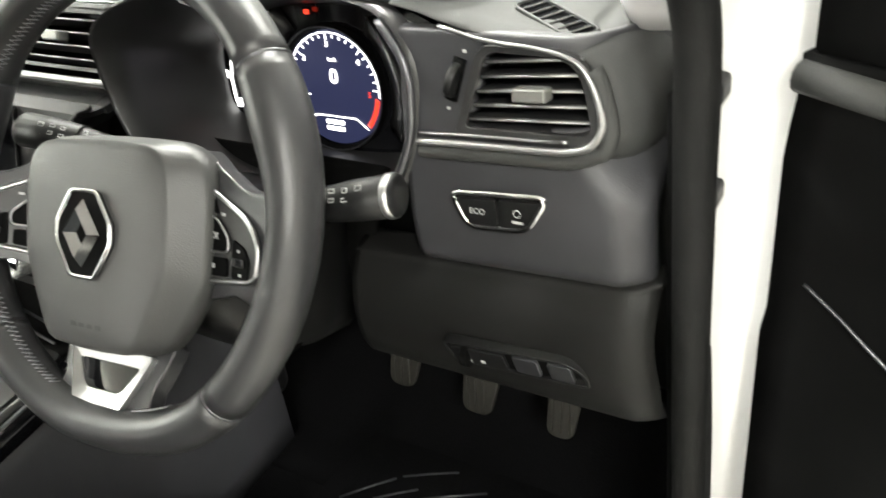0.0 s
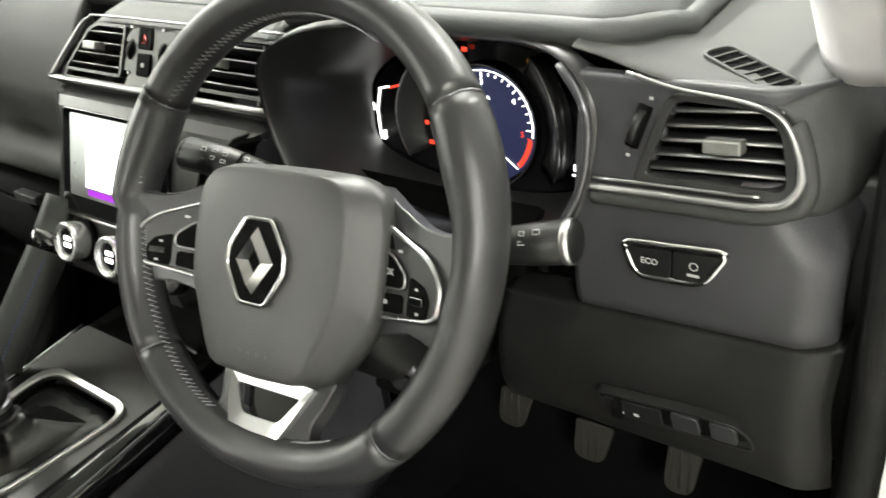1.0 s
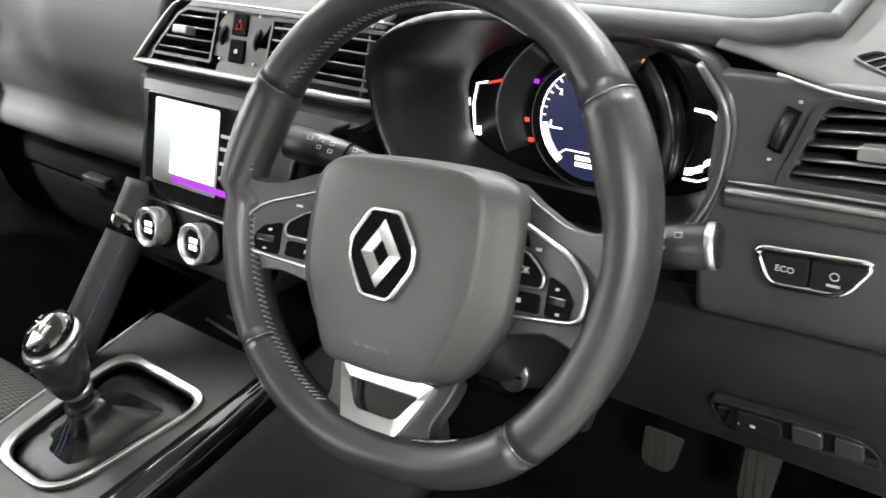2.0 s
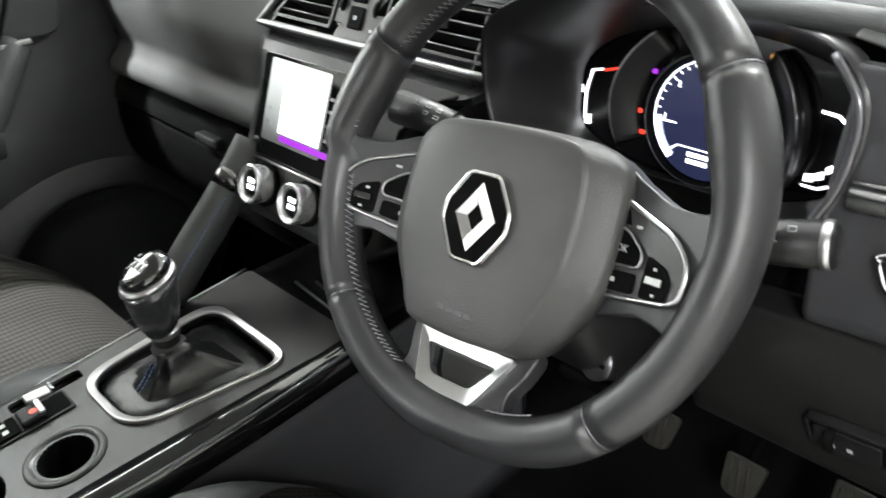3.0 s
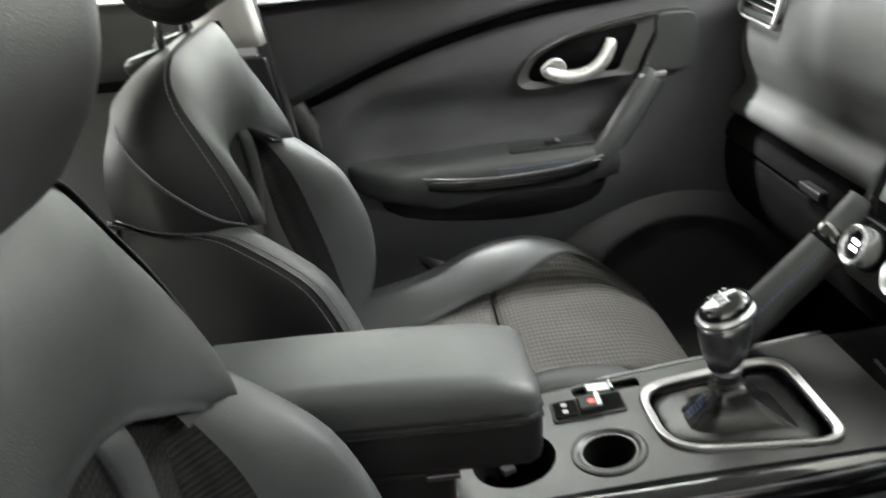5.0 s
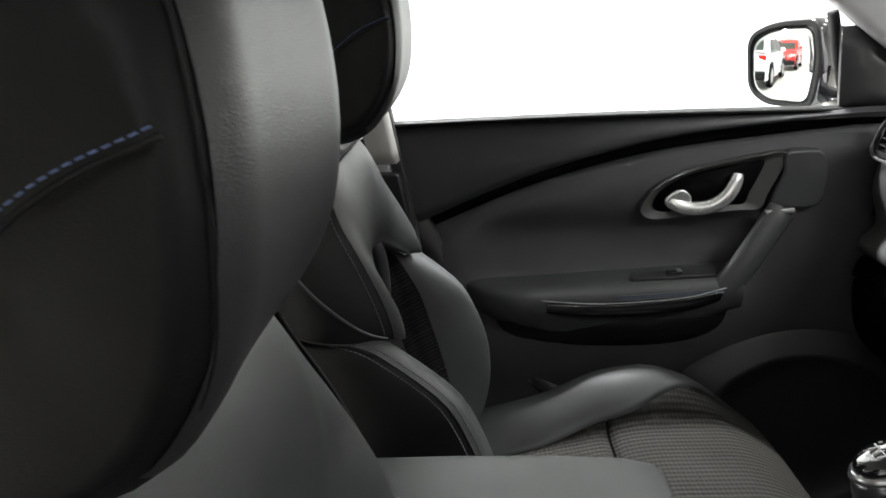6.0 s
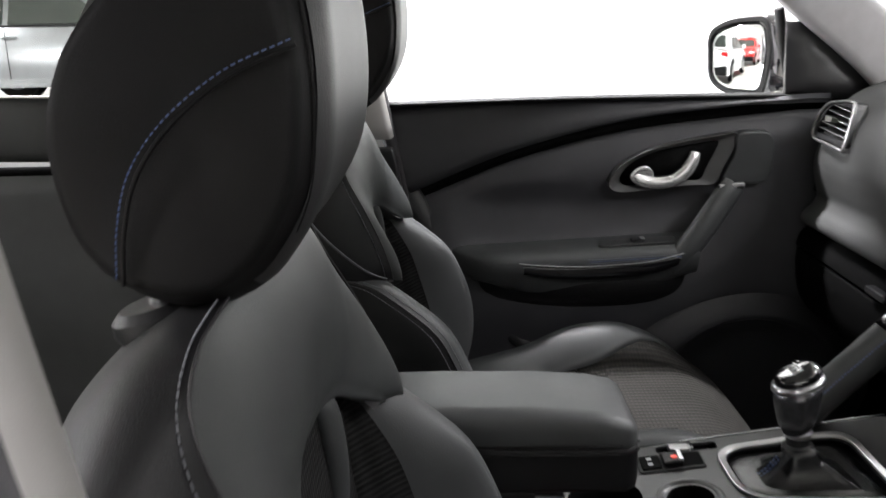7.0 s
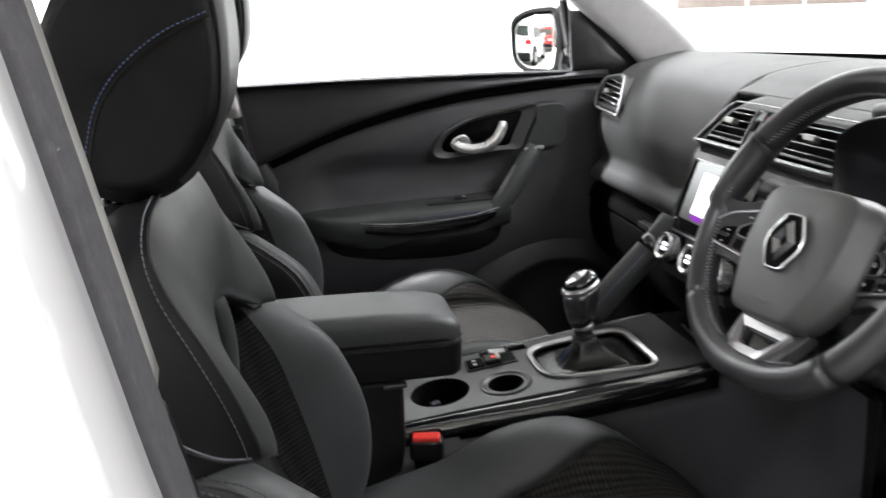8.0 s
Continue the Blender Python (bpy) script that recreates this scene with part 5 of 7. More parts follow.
def console():
    t = thing("centre_console", "satin black centre console with piano black sides and chrome strips", "centre console")
    hole_g = ccw(rpoly([(-0.094, cy(-0.136)), (0.020, cy(-0.136)), (0.060, cy(0.022)), (-0.096, cy(0.024))], [0.035, 0.04, 0.03, 0.035], 6))
    cup = circle(0.001, cy(-0.201), 0.0285)
    cup2 = circle(-0.020, cy(-0.302), 0.047)
    slot = ccw(rpoly([(-0.127, cy(-0.215)), (-0.108, cy(-0.215)), (-0.104, cy(-0.135)), (-0.123, cy(-0.135))], 0.006, 3))
    top = ccw(rpoly([(-0.132, cy(-0.44)), (0.045, cy(-0.44)), (0.052, cy(-0.28)), (0.060, cy(-0.16)), (0.083, cy(0.06)), (0.083, cy(0.10)), (-0.128, cy(0.10))], 0.01, 3))
    filled("console_top", top, [hole_g, cup, cup2, slot], CM, 0.0, 0.004, PANEL, t)
    # piano black shoulders, with chrome lines along their outer edges
    for s, inn, out in ((1, [(0.045, -0.44), (0.052, -0.28), (0.060, -0.16), (0.072, -0.03), (0.083, 0.10)], [(0.058, -0.44), (0.074, -0.28), (0.090, -0.18), (0.100, -0.05), (0.103, 0.10)]), (-1, [(-0.132, -0.44), (-0.132, -0.28), (-0.130, -0.16), (-0.129, -0.03), (-0.128, 0.10)], [(-0.142, -0.44), (-0.142, -0.28), (-0.141, -0.16), (-0.140, -0.03), (-0.139, 0.10)])):
        I, O = spline(inn, 6), spline(out, 6)
        rings = []
        for a, b in zip(I, O):
            A, B = on(CM, (a[0], cy(a[1])), -0.001), on(CM, (b[0], cy(b[1])), -0.006)
            mid = (A + B) / 2 + Vector((0, 0, 0.003))
            rings.append([A + Vector((0, 0, -0.01)), A, mid, B, B + Vector((0.002 * s, 0, -0.030)), B + Vector((-0.01 * s, 0, -0.036))])
        loft("side_trim", rings, GLOSS, t, closed=False, caps=False, solid=0.002, label="piano black side trim")
        tube("chrome_line", [on(CM, (b[0], cy(b[1])), -0.0045) for b in O], 0.0020, CHROME if s < 0 else GUNMETAL, t, sides=8, label="metal edge line")
    # flanks down to the carpet
    for s, x in ((1, 0.094), (-1, -0.138)):
        surf("flank", lambda u, v, s=s, x=x: (x + s * 0.012 * math.sin(v * math.pi) + s * 0.02 * v * v - 0.03 * s * (1 - u) * (s > 0), -0.62 + 0.98 * u, (0.733 + 0.13 * (-0.62 + 0.98 * u + 0.13)) - 0.03 - 0.36 * v), 10, 8, FLANK, t, solid=0.006, label="dark grey console flank", out=(s, 0, 0))
    # cup holders
    for c, r, name in ((0.001, 0.0285, "cup_holder"), (-0.020, 0.047, "cup_holder")):
        y = -0.201 if r < 0.04 else -0.302
        m = CM @ Matrix.Translation((c, cy(y), 0))
        lathe(name, [(r, 0.0), (r * 0.96, -0.02), (r * 0.92, -0.062), (0.0005, -0.064)], m, DEEP, t, 36, caps=False)
    m = CM @ Matrix.Translation((0.001, cy(-0.201), 0))
    lathe("cup_rim", [(0.0415, -0.001), (0.0410, 0.0014), (0.0385, 0.0026), (0.0345, 0.0022), (0.0305, -0.0010), (0.0284, -0.006), (0.0280, -0.014)], m, PANEL, t, 40, label="rounded satin cup holder lip", caps=False)
    for a in (20, 200):
        block("cup_clip", (0.018, -0.008, -0.034), (0.030, 0.008, -0.026), GUNMETAL, t, bev=0.002, m=CM @ Matrix.Translation((-0.020, cy(-0.302), 0)) @ Matrix.Rotation(radians(a), 4, "Z"))
    plate("slot_bed", slot, CM, -0.030, -0.026, DEEP, t)
    # ramp and tray under the centre stack
    surf("tray", lambda u, v: (-0.125 + 0.205 * u, 0.10 + 0.16 * v, 0.762 + 0.008 * v - 0.030 * math.sin(min(1, v * 1.6) * math.pi) * math.sin(u * math.pi)), 12, 10, DEEP, t, solid=0.006)
    for k in (0.0, 0.018):
        tube("tray_edge", [(-0.05 + k, 0.118 + k, 0.768), (0.06, 0.108 + k, 0.766)], 0.0022, GUNMETAL, t, sides=6)
    block("front_flank", (-0.115, 0.26, 0.45), (0.08, 0.42, 0.84), HARD, t, bev=0.02)
    return t


console()


def parking_brake():
    m = CM @ Matrix.Translation((-0.083, cy(-0.205), 0.0)) @ Matrix.Rotation(radians(-2), 4, "Z")
    t = thing("parking_brake_switch", "black parking brake switch with a red lit mark", "switch", at=m.translation)
    m = Matrix.Translation(-m.translation) @ m
    plate("switch_plate", rpoly([(-0.020, -0.042), (0.020, -0.042), (0.020, 0.044), (-0.020, 0.044)], 0.004, 3), m, 0.0, 0.0025, HARD, t, bev=0.001)
    plate("button", rpoly([(-0.016, -0.038), (0.016, -0.038), (0.016, -0.012), (-0.016, -0.012)], 0.003, 3), m, 0.002, 0.005, DEEP, t, bev=0.001)
    for x in (-0.007, 0.006):
        plate("symbol", [(x - 0.003, -0.029), (x + 0.003, -0.029), (x + 0.003, -0.023), (x - 0.003, -0.023)], m, 0.0048, 0.0054, PRINT, t)
    plate("toggle_well", rpoly([(-0.016, 0.012), (0.016, 0.012), (0.016, 0.041), (-0.016, 0.041)], 0.003, 3), m, 0.002, 0.003, DEEP, t)
    block("toggle", (-0.014, -0.010, 0.003), (0.014, 0.016, 0.010), HARD, t, bev=0.003, m=m)
    block("toggle_edge", (-0.013, 0.010, 0.008), (0.013, 0.017, 0.0125), SILVER, t, bev=0.002, m=m, label="silver toggle lip")
    plate("toggle_mark", circle(0.002, 0.006, 0.0042, n=14), m, 0.010, 0.0106, SHOW_RED, t, label="red lit mark")
    return t


parking_brake()
fob = thing("usb_socket_cover", "small silver socket cover in the console slot", "socket", at=on(CM, (-0.116, cy(-0.185)), 0.0))
block("cover", (-0.008, -0.014, -0.004), (0.008, 0.014, 0.004), SILVER, fob, bev=0.002)
block("cover_edge", (-0.0085, 0.014, -0.004), (0.0085, 0.018, 0.007), BRIGHT, fob, bev=0.0015)


KNOBSIDE = mat("dark_chrome", (0.09, 0.09, 0.095), 0.26, metal=0.75, var=0.06, scale=30)


def gear_lever():
    t = thing("gear_lever", "gear lever with a black leather gaiter and chrome topped knob", "gear lever")
    oc = ccw(rpoly([(-0.101, cy(-0.146)), (0.024, cy(-0.146)), (0.069, cy(0.032)), (-0.104, cy(0.034))], [0.040, 0.046, 0.034, 0.040], 8))
    ic = ccw(rpoly([(-0.093, cy(-0.136)), (0.018, cy(-0.136)), (0.059, cy(0.023)), (-0.095, cy(0.025))], [0.034, 0.040, 0.028, 0.034], 8))
    ring_plate("bezel", oc, ic, CM, -0.002, 0.0055, SILVER, t, bev=0.0022, label="satin silver gaiter surround", zi=0.003)
    n = len(ic)
    base = [on(CM, p, -0.002) for p in ic]
    low = [on(CM, np.array(p) * 0.96 + np.array((-0.001, -0.002)), -0.010) for p in ic]
    rings = [base, low]
    for k, h, pinch in ((0.90, -0.015, 0.1), (0.76, -0.010, 0.35), (0.60, -0.003, 0.55), (0.46, 0.005, 0.65), (0.36, 0.013, 0.5), (0.29, 0.021, 0.25), (0.24, 0.029, 0.1), (0.22, 0.036, 0.0)):
        r = []
        for i, p in enumerate(ic):
            w = 2 * math.pi * i / n
            fold = 1 + 0.07 * pinch * math.cos(4 * w + 1.0 + 12 * h) + 0.03 * pinch * math.sin(7 * w + h * 60)
            c2 = np.array((-0.022, cy(-0.058)))
            d = (np.array(p[:2]) - c2)
            rr = k * fold
            # the hem turns round as it rises
            if k < 0.3:
                d = d / np.linalg.norm(d) * 0.085
            q = c2 + d * rr
            zz = h + 0.005 * pinch * math.sin(3 * w + 2)
            P = on(CM, (q[0] * 1.0, q[1]), zz)
            r.append(P)
        rings.append(r)
    loft("gaiter", rings, GAITER, t, sub=1, label="creased black leather gaiter")
    for k in (0.0, 0.007):
        stitches("gaiter_stitching", [on(CM, (-0.018 + k, cy(0.012)), -0.014), on(CM, (-0.019 + k, cy(-0.002)), -0.010), on(CM, (-0.020 + k, cy(-0.018)), -0.002)], t, STITCH_BLUE, 0.005, 0.0009, 0.0036)
        stitches("gaiter_stitching", [on(CM, (-0.034 + k, cy(-0.084)), 0.018), on(CM, (-0.035 + k, cy(-0.095)), 0.006), on(CM, (-0.036 + k, cy(-0.112)), -0.008)], t, STITCH_BLUE, 0.005, 0.0009, 0.0036)
    m = axes((-0.030, -0.062, 0.765), (1, 0, 0), (0, 0.99, 0.08))
    lathe("collar", [(0.004, -0.010), (0.0190, -0.010), (0.0192, 0.010), (0.0145, 0.014), (0.0140, 0.034), (0.004, 0.034)], m, HARD, t, 32)
    lathe("neck_ring", [(0.0140, 0.024), (0.0165, 0.025), (0.0170, 0.031), (0.0152, 0.033)], m, CHROME, t, 32, label="satin chrome neck ring")
    rings = []
    for h, rx, ry in ((0.031, 0.0150, 0.0150), (0.036, 0.0188, 0.0192), (0.046, 0.0220, 0.0232), (0.062, 0.0240, 0.0266), (0.080, 0.0252, 0.0290), (0.092, 0.0256, 0.0298)):
        rings.append([m @ Vector((rx * math.cos(w) * (1 + 0.06 * math.cos(2 * w)), ry * math.sin(w), h + 0.006 * math.sin(w))) for w in (2 * math.pi * i / 32 for i in range(32))])
    loft("knob", rings, KNOBSIDE, t, label="dark metallic gear knob")

    def ringk(rx, ry, h):
        return [m @ Vector((rx * math.cos(w), ry * math.sin(w), h + 0.006 * math.sin(w))) for w in (2 * math.pi * i / 36 for i in range(36))]
    loft("knob_ring", [ringk(0.0256, 0.0298, 0.091), ringk(0.0274, 0.0315, 0.093), ringk(0.0271, 0.0312, 0.097), ringk(0.0240, 0.0280, 0.100)], CHROME, t, label="satin chrome ring")
    loft("knob_cap", [ringk(0.0245, 0.0285, 0.098), ringk(0.0236, 0.0275, 0.106), ringk(0.0200, 0.0235, 0.112), ringk(0.010, 0.012, 0.1145)], GLOSS, t, label="gloss black cap")
    mm = m @ Matrix.Translation((0, 0, 0.1130)) @ Matrix.Rotation(radians(10), 4, "X")
    for x in (-0.009, 0.0, 0.009):
        plate("shift_mark", [(x - 0.0007, -0.009), (x + 0.0007, -0.009), (x + 0.0007, 0.009), (x - 0.0007, 0.009)], mm, -0.001, 0.0022, PRINT, t)
    plate("shift_mark", [(-0.0155, -0.0007), (0.0095, -0.0007), (0.0095, 0.0007), (-0.0155, 0.0007)], mm, -0.001, 0.0021, PRINT, t)
    for k, x, y in (("1", -0.009, 0.0125), ("3", 0.0, 0.0135), ("5", 0.009, 0.0125), ("2", -0.009, -0.0125), ("4", 0.0, -0.0135), ("6", 0.009, -0.0125), ("R", -0.0165, 0.006)):
        letters("shift_numeral", k, mm @ Matrix.Translation((0, 0, 0.0012)), x, y, 0.0062, PRINT, t)
    return t


gear_lever()


def grab_bar():
    t = thing("console_bar", "leather wrapped diagonal bar between console and dash", "trim bar")
    pts = spline([(-0.135, -0.012, 0.768), (-0.134, 0.020, 0.803), (-0.132, 0.060, 0.845), (-0.130, 0.098, 0.885), (-0.132, 0.135, 0.925)], 5)
    tube("bar", pts, 0.025, LEATHER, t, sides=14, flat=0.8, up=(1, 0, 0.2))
    tube("bar_ring", [pts[14], pts[15], pts[16]], 0.0262, GLOSS, t, sides=14, flat=0.8, up=(1, 0, 0.2))
    stitches("bar_stitching", [p + np.array((0.0195, -0.006, 0.012)) for p in pts[1:14]], t, STITCH_BLUE, 0.005)


grab_bar()


def armrest():
    t = bpy.data.objects["centre_console"]
    xs = (-0.046, 0.086)
    def sec(y, zt, zb, grow=0.0, rc=0.026):
        o = rpoly([(xs[0] - grow, zb), (xs[1] + grow, zb), (xs[1] + grow, zt), (xs[0] - grow, zt)], [0.008, 0.008, rc, rc], 6)
        return [(p[0], y, p[1] + 0.006 * (1 - ((p[0] - 0.020) / 0.07) ** 2) * (p[1] > (zt + zb) / 2)) for p in o]
    rings = [sec(-0.30 + 0.014, 0.852, 0.840, -0.014), sec(-0.30 + 0.010, 0.860, 0.837, -0.005), sec(-0.30 + 0.001, 0.866, 0.836), sec(-0.33, 0.874, 0.836), sec(-0.40, 0.879, 0.838), sec(-0.50, 0.881, 0.840), sec(-0.60, 0.880, 0.842), sec(-0.63, 0.872, 0.845, -0.01)]
    pad = loft("armrest", rings, LEATHER, t, label="grey leather padded centre armrest")
    rings = [sec(-0.285, 0.838, 0.792, -0.013, 0.01), sec(-0.289, 0.8385, 0.788, -0.003, 0.01), sec(-0.30, 0.839, 0.784, 0.001, 0.01), sec(-0.45, 0.841, 0.785, 0.001, 0.01), sec(-0.62, 0.844, 0.785, 0.0, 0.01)]
    loft("armrest_lid", rings, LEATHER_SIDE, pad, label="dark leather lower edge")
    for dz in (-0.0055, 0.0055):
        pts = [(xs[0] - 0.001, -0.60, 0.841 + dz), (xs[0] - 0.001, -0.31, 0.837 + dz)] + [(xs[0] + 0.012, -0.2845, 0.837 + dz), (xs[1] - 0.012, -0.2845, 0.837 + dz)] + [(xs[1] + 0.0015, -0.31, 0.837 + dz), (xs[1] + 0.0015, -0.60, 0.841 + dz)]
        tube("armrest_piping", [p for p in pts], 0.0013, RUBBER, pad, sides=6, label="black doubled seam")
    block("storage_box", (-0.050, -0.66, 0.52), (0.075, -0.37, 0.784), HARD, t, bev=0.01, label="black console box under the armrest")
    block("box_lip", (-0.045, -0.40, 0.770), (0.078, -0.366, 0.777), GUNMETAL, t, bev=0.002)
    return t


armrest()


# ======== front seats ========
def seat(x):
    t = thing("bucket_seat", "front car seat in grey leather with ribbed cloth inserts", "car seat", group="front seats", at=(x, -0.42, 0.34))
    O = Vector((0, 0.42, -0.34))

    def V3(p):
        return Vector(p) + O

    # the backrest's lines, for one half: crest of the wings, arch over the cloth, rear edge
    CREST = [(0.0, -0.612, 1.148), (0.070, -0.612, 1.148), (0.125, -0.612, 1.146), (0.158, -0.613, 1.139), (0.182, -0.612, 1.120), (0.194, -0.602, 1.092), (0.200, -0.581, 1.052), (0.201, -0.562, 1.010), (0.198, -0.550, 0.972), (0.191, -0.548, 0.952)]
    ARCH = [(0.0, -0.590, 1.008), (0.050, -0.588, 1.006), (0.085, -0.583, 1.000), (0.106, -0.577, 0.993), (0.120, -0.571, 0.985), (0.134, -0.564, 0.977), (0.148, -0.557, 0.969), (0.160, -0.550, 0.961), (0.172, -0.548, 0.954), (0.186, -0.548, 0.951)]
    REAR = [(0.0, -0.698, 1.098), (0.070, -0.698, 1.098), (0.125, -0.695, 1.096), (0.165, -0.688, 1.092), (0.195, -0.682, 1.084), (0.215, -0.684, 1.068), (0.226, -0.688, 1.045), (0.232, -0.690, 1.020), (0.236, -0.688, 1.002), (0.238, -0.684, 0.990)]

    def whole(line):
        half = spline(line, 5)
        return [np.array((-p[0], p[1], p[2])) for p in reversed(half[1:])] + half
    crest, arch, rear = whole(CREST), whole(ARCH), whole(REAR)
    NP = len(crest) - 1

    # padded shoulder panel, one cover from wing tip to wing tip
    def shoulder(p, q):
        i = int(round(p * NP))
        if q < 0.16:
            k = 1 - q / 0.16
            return V3(arch[i] + np.array((0, -0.012 * k - 0.022 * k * k, -0.004 * math.sin(k * math.pi))))
        f = (q - 0.16) / 0.84
        w = abs(2 * p - 1)
        pad = 0.015 * math.sin(f * math.pi) * (1 - 0.15 * w) + 0.006 * (1 - math.exp(-f * 14)) * (1 - math.exp(-(1 - f) * 12)) - 0.006
        return V3(arch[i] * (1 - f) + crest[i] * f + np.array((0, pad, 0)))
    surf("shoulder_panel", shoulder, NP, 24, LEATHER, t, out=(0, 1, 0.2), label="grey leather shoulder panel with wings")

    # black covers from the crest over the sides and the top to the rear edge
    def flank(p, q):
        i = int(round(p * NP))
        c, r = crest[i], rear[i]
        s_ = math.sin(q * math.pi)
        side = sm(0.30, 0.62, abs(2 * p - 1))
        out = np.array(((1 if p > 0.5 else -1) * 0.034 * s_ * side, 0, 0.010 * s_ * (1 - side)))
        return V3(c * (1 - q) + r * q + out)
    m1, m2 = 12 / NP, 1 - 12 / NP
    for u0, u1, nm, lb, o_ in ((0, m1, "wing_side", "black leather wing side cover", (-1, 0, 0)), (m1, m2, "backrest_top", "black leather backrest top", (0, 0, 1)), (m2, 1, "wing_side", "black leather wing side cover", (1, 0, 0))):
        n_ = int(round((u1 - u0) * NP))
        surf(nm, flank, n_, 14, LEATHER_SIDE, t, u=(u0, u1), out=o_, label=lb)
    stitches("shoulder_stitching", [Vector(flank(i / NP, 0.07)) + Vector((0.0014 * np.sign(crest[i][0]), 0.0004, 0.0012)) for i in range(NP + 1)], t, STITCH_GREY, 0.0055, 0.0007, 0.0038)
    tube("shoulder_piping", [V3(c) for c in crest], 0.0012, LEATHER_DARK, t, sides=6)

    # lower bolsters on both sides, that come out from under the wings
    BOL = [(0.62, -0.462), (0.68, -0.440), (0.74, -0.432), (0.79, -0.436), (0.84, -0.452), (0.889, -0.478), (0.908, -0.497), (0.928, -0.521), (0.945, -0.543), (0.957, -0.563), (0.970, -0.605), (0.987, -0.668)]
    CORE = [(0.60, -0.490), (0.66, -0.512), (0.72, -0.543), (0.80, -0.574), (0.88, -0.590), (0.95, -0.597), (1.0, -0.604), (1.08, -0.628)]
    XI = [(0.60, 0.160), (0.75, 0.164), (0.90, 0.164), (1.0, 0.158), (1.08, 0.140)]
    BACK = [(0.60, -0.590), (0.70, -0.640), (0.82, -0.680), (0.95, -0.692), (0.99, -0.690)]
    rows_z = [0.615 + 0.33 * i / 22 for i in range(23)] + [0.945 + 0.042 * (i + 1) / 12 for i in range(12)]

    def bolster(z, s_):
        B, c, x, r = lerp(BOL, z), lerp(CORE, z), lerp(XI, z), lerp(BACK, z)
        face = [(x - 0.006, min(c, B) - 0.012), (x + 0.006, c + 0.20 * (B - c)), (x + 0.018, c + 0.68 * (B - c)), (0.198, B - 0.001 if B > c else B), (0.213, B + 0.004), (0.227, B), (0.237, B - 0.012)]
        side = [(0.237, B - 0.012), (0.244, B - 0.035), (0.247, B + (r - B) * 0.5), (0.243, r + 0.02 * (B > r + 0.03)), (0.228, min(r, B - 0.03))]
        return [V3((s_ * p[0], p[1], z)) for p in spline(face, 4)], [V3((s_ * p[0], p[1], z)) for p in spline(side, 4)]
    for s_ in (-1, 1):
        both = [bolster(z, s_) for z in rows_z]
        for k, nm, mt, lb, cut in ((0, "insert_side", CLOTH_BACK, "dark ribbed cloth at the bolster's foot", (0, 7)), (0, "backrest_bolster", LEATHER, "grey leather side bolster", (6, None)), (1, "bolster_side", LEATHER_SIDE, "black leather bolster side", (0, None))):
            R = [b_[k][cut[0]:cut[1]] for b_ in both]
            n_ = len(R[0])
            me = pym([p for r in R for p in r], [(i * n_ + j, i * n_ + j + 1, (i + 1) * n_ + j + 1, (i + 1) * n_ + j) for i in range(len(R) - 1) for j in range(n_ - 1)])
            part(nm, faced(me, (0, 1, 0.2) if k == 0 else (s_, 0, 0)), mt, t, lb)
        tube("bolster_piping", [b_[1][0] + Vector((s_ * 0.0002, 0, 0)) for b_ in both], 0.0014, LEATHER_DARK, t, sides=6)
        stitches("bolster_stitching", [b_[0][-3] + Vector((0, 0.0006, 0.0004)) for b_ in both], t, STITCH_GREY, 0.0055, 0.0006, 0.0036)
        stitches("bolster_stitching", [b_[1][2] + Vector((s_ * 0.0006, 0, 0)) for b_ in both], t, STITCH_GREY, 0.0055, 0.0006, 0.0036)
        # diagonal doubled seam on the wing's side, and its welted lower edge
        for dq in (-0.012, 0.012):
            seam = []
            for i in range(25):
                f = i / 24
                p_ = 1 - (0.245 * (1 - f) ** 1.15 + 0.012)
                q_ = min(1.0, max(0.0, 0.86 - 0.80 * f + dq))
                ii = p_ * NP
                a_, g = int(ii), ii - int(ii)
                w_ = Vector(flank(a_ / NP, q_)).lerp(Vector(flank(min(NP, a_ + 1) / NP, q_)), g)
                seam.append(Vector((s_ * (w_.x + 0.0010), w_.y, w_.z)))
            tube("wing_seam", seam, 0.0010, LEATHER_DARK if dq > 0 else STITCH_GREY, t, sides=5)
        low = [Vector(flank(1.0, q / 14)) for q in range(15)]
        tube("wing_edge", [Vector((s_ * p.x, p.y, p.z - 0.0005)) for p in low], 0.0014, LEATHER_DARK, t, sides=6)
        loft("wing_underside", [[Vector((s_ * p.x, p.y, p.z)), Vector((s_ * max(0.10, p.x - 0.06), p.y - 0.01, p.z + 0.012))] for p in low], LEATHER_DARK, t, closed=False, caps=False)
        # narrow padded border beside the cloth
        pts = spline([(s_ * 0.086, -0.612, 1.004), (s_ * 0.090, -0.596, 0.988), (s_ * 0.095, -0.590, 0.950), (s_ * 0.100, -0.590, 0.910), (s_ * 0.104, -0.593, 0.87), (s_ * 0.108, -0.590, 0.83)], 6)
        tube("insert_border", [V3(p) for p in pts], 0.014, LEATHER, t, sides=12, flat=0.75, up=(0, 1, 0), rs=[0.004 + 0.011 * math.sin(min(1, (i + 2) / 8) * math.pi / 2) * (1 - 0.6 * sm(0.6, 1, i / len(pts))) for i in range(len(pts))], label="grey leather border pad")

    # ribbed cloth in the middle
    def cloth(p, q):
        z = 0.61 + 0.47 * q
        x = (2 * p - 1) * (lerp(XI, z) + 0.010)
        return V3((x, lerp(CORE, z) + 0.006 * (2 * p - 1) ** 2, z))
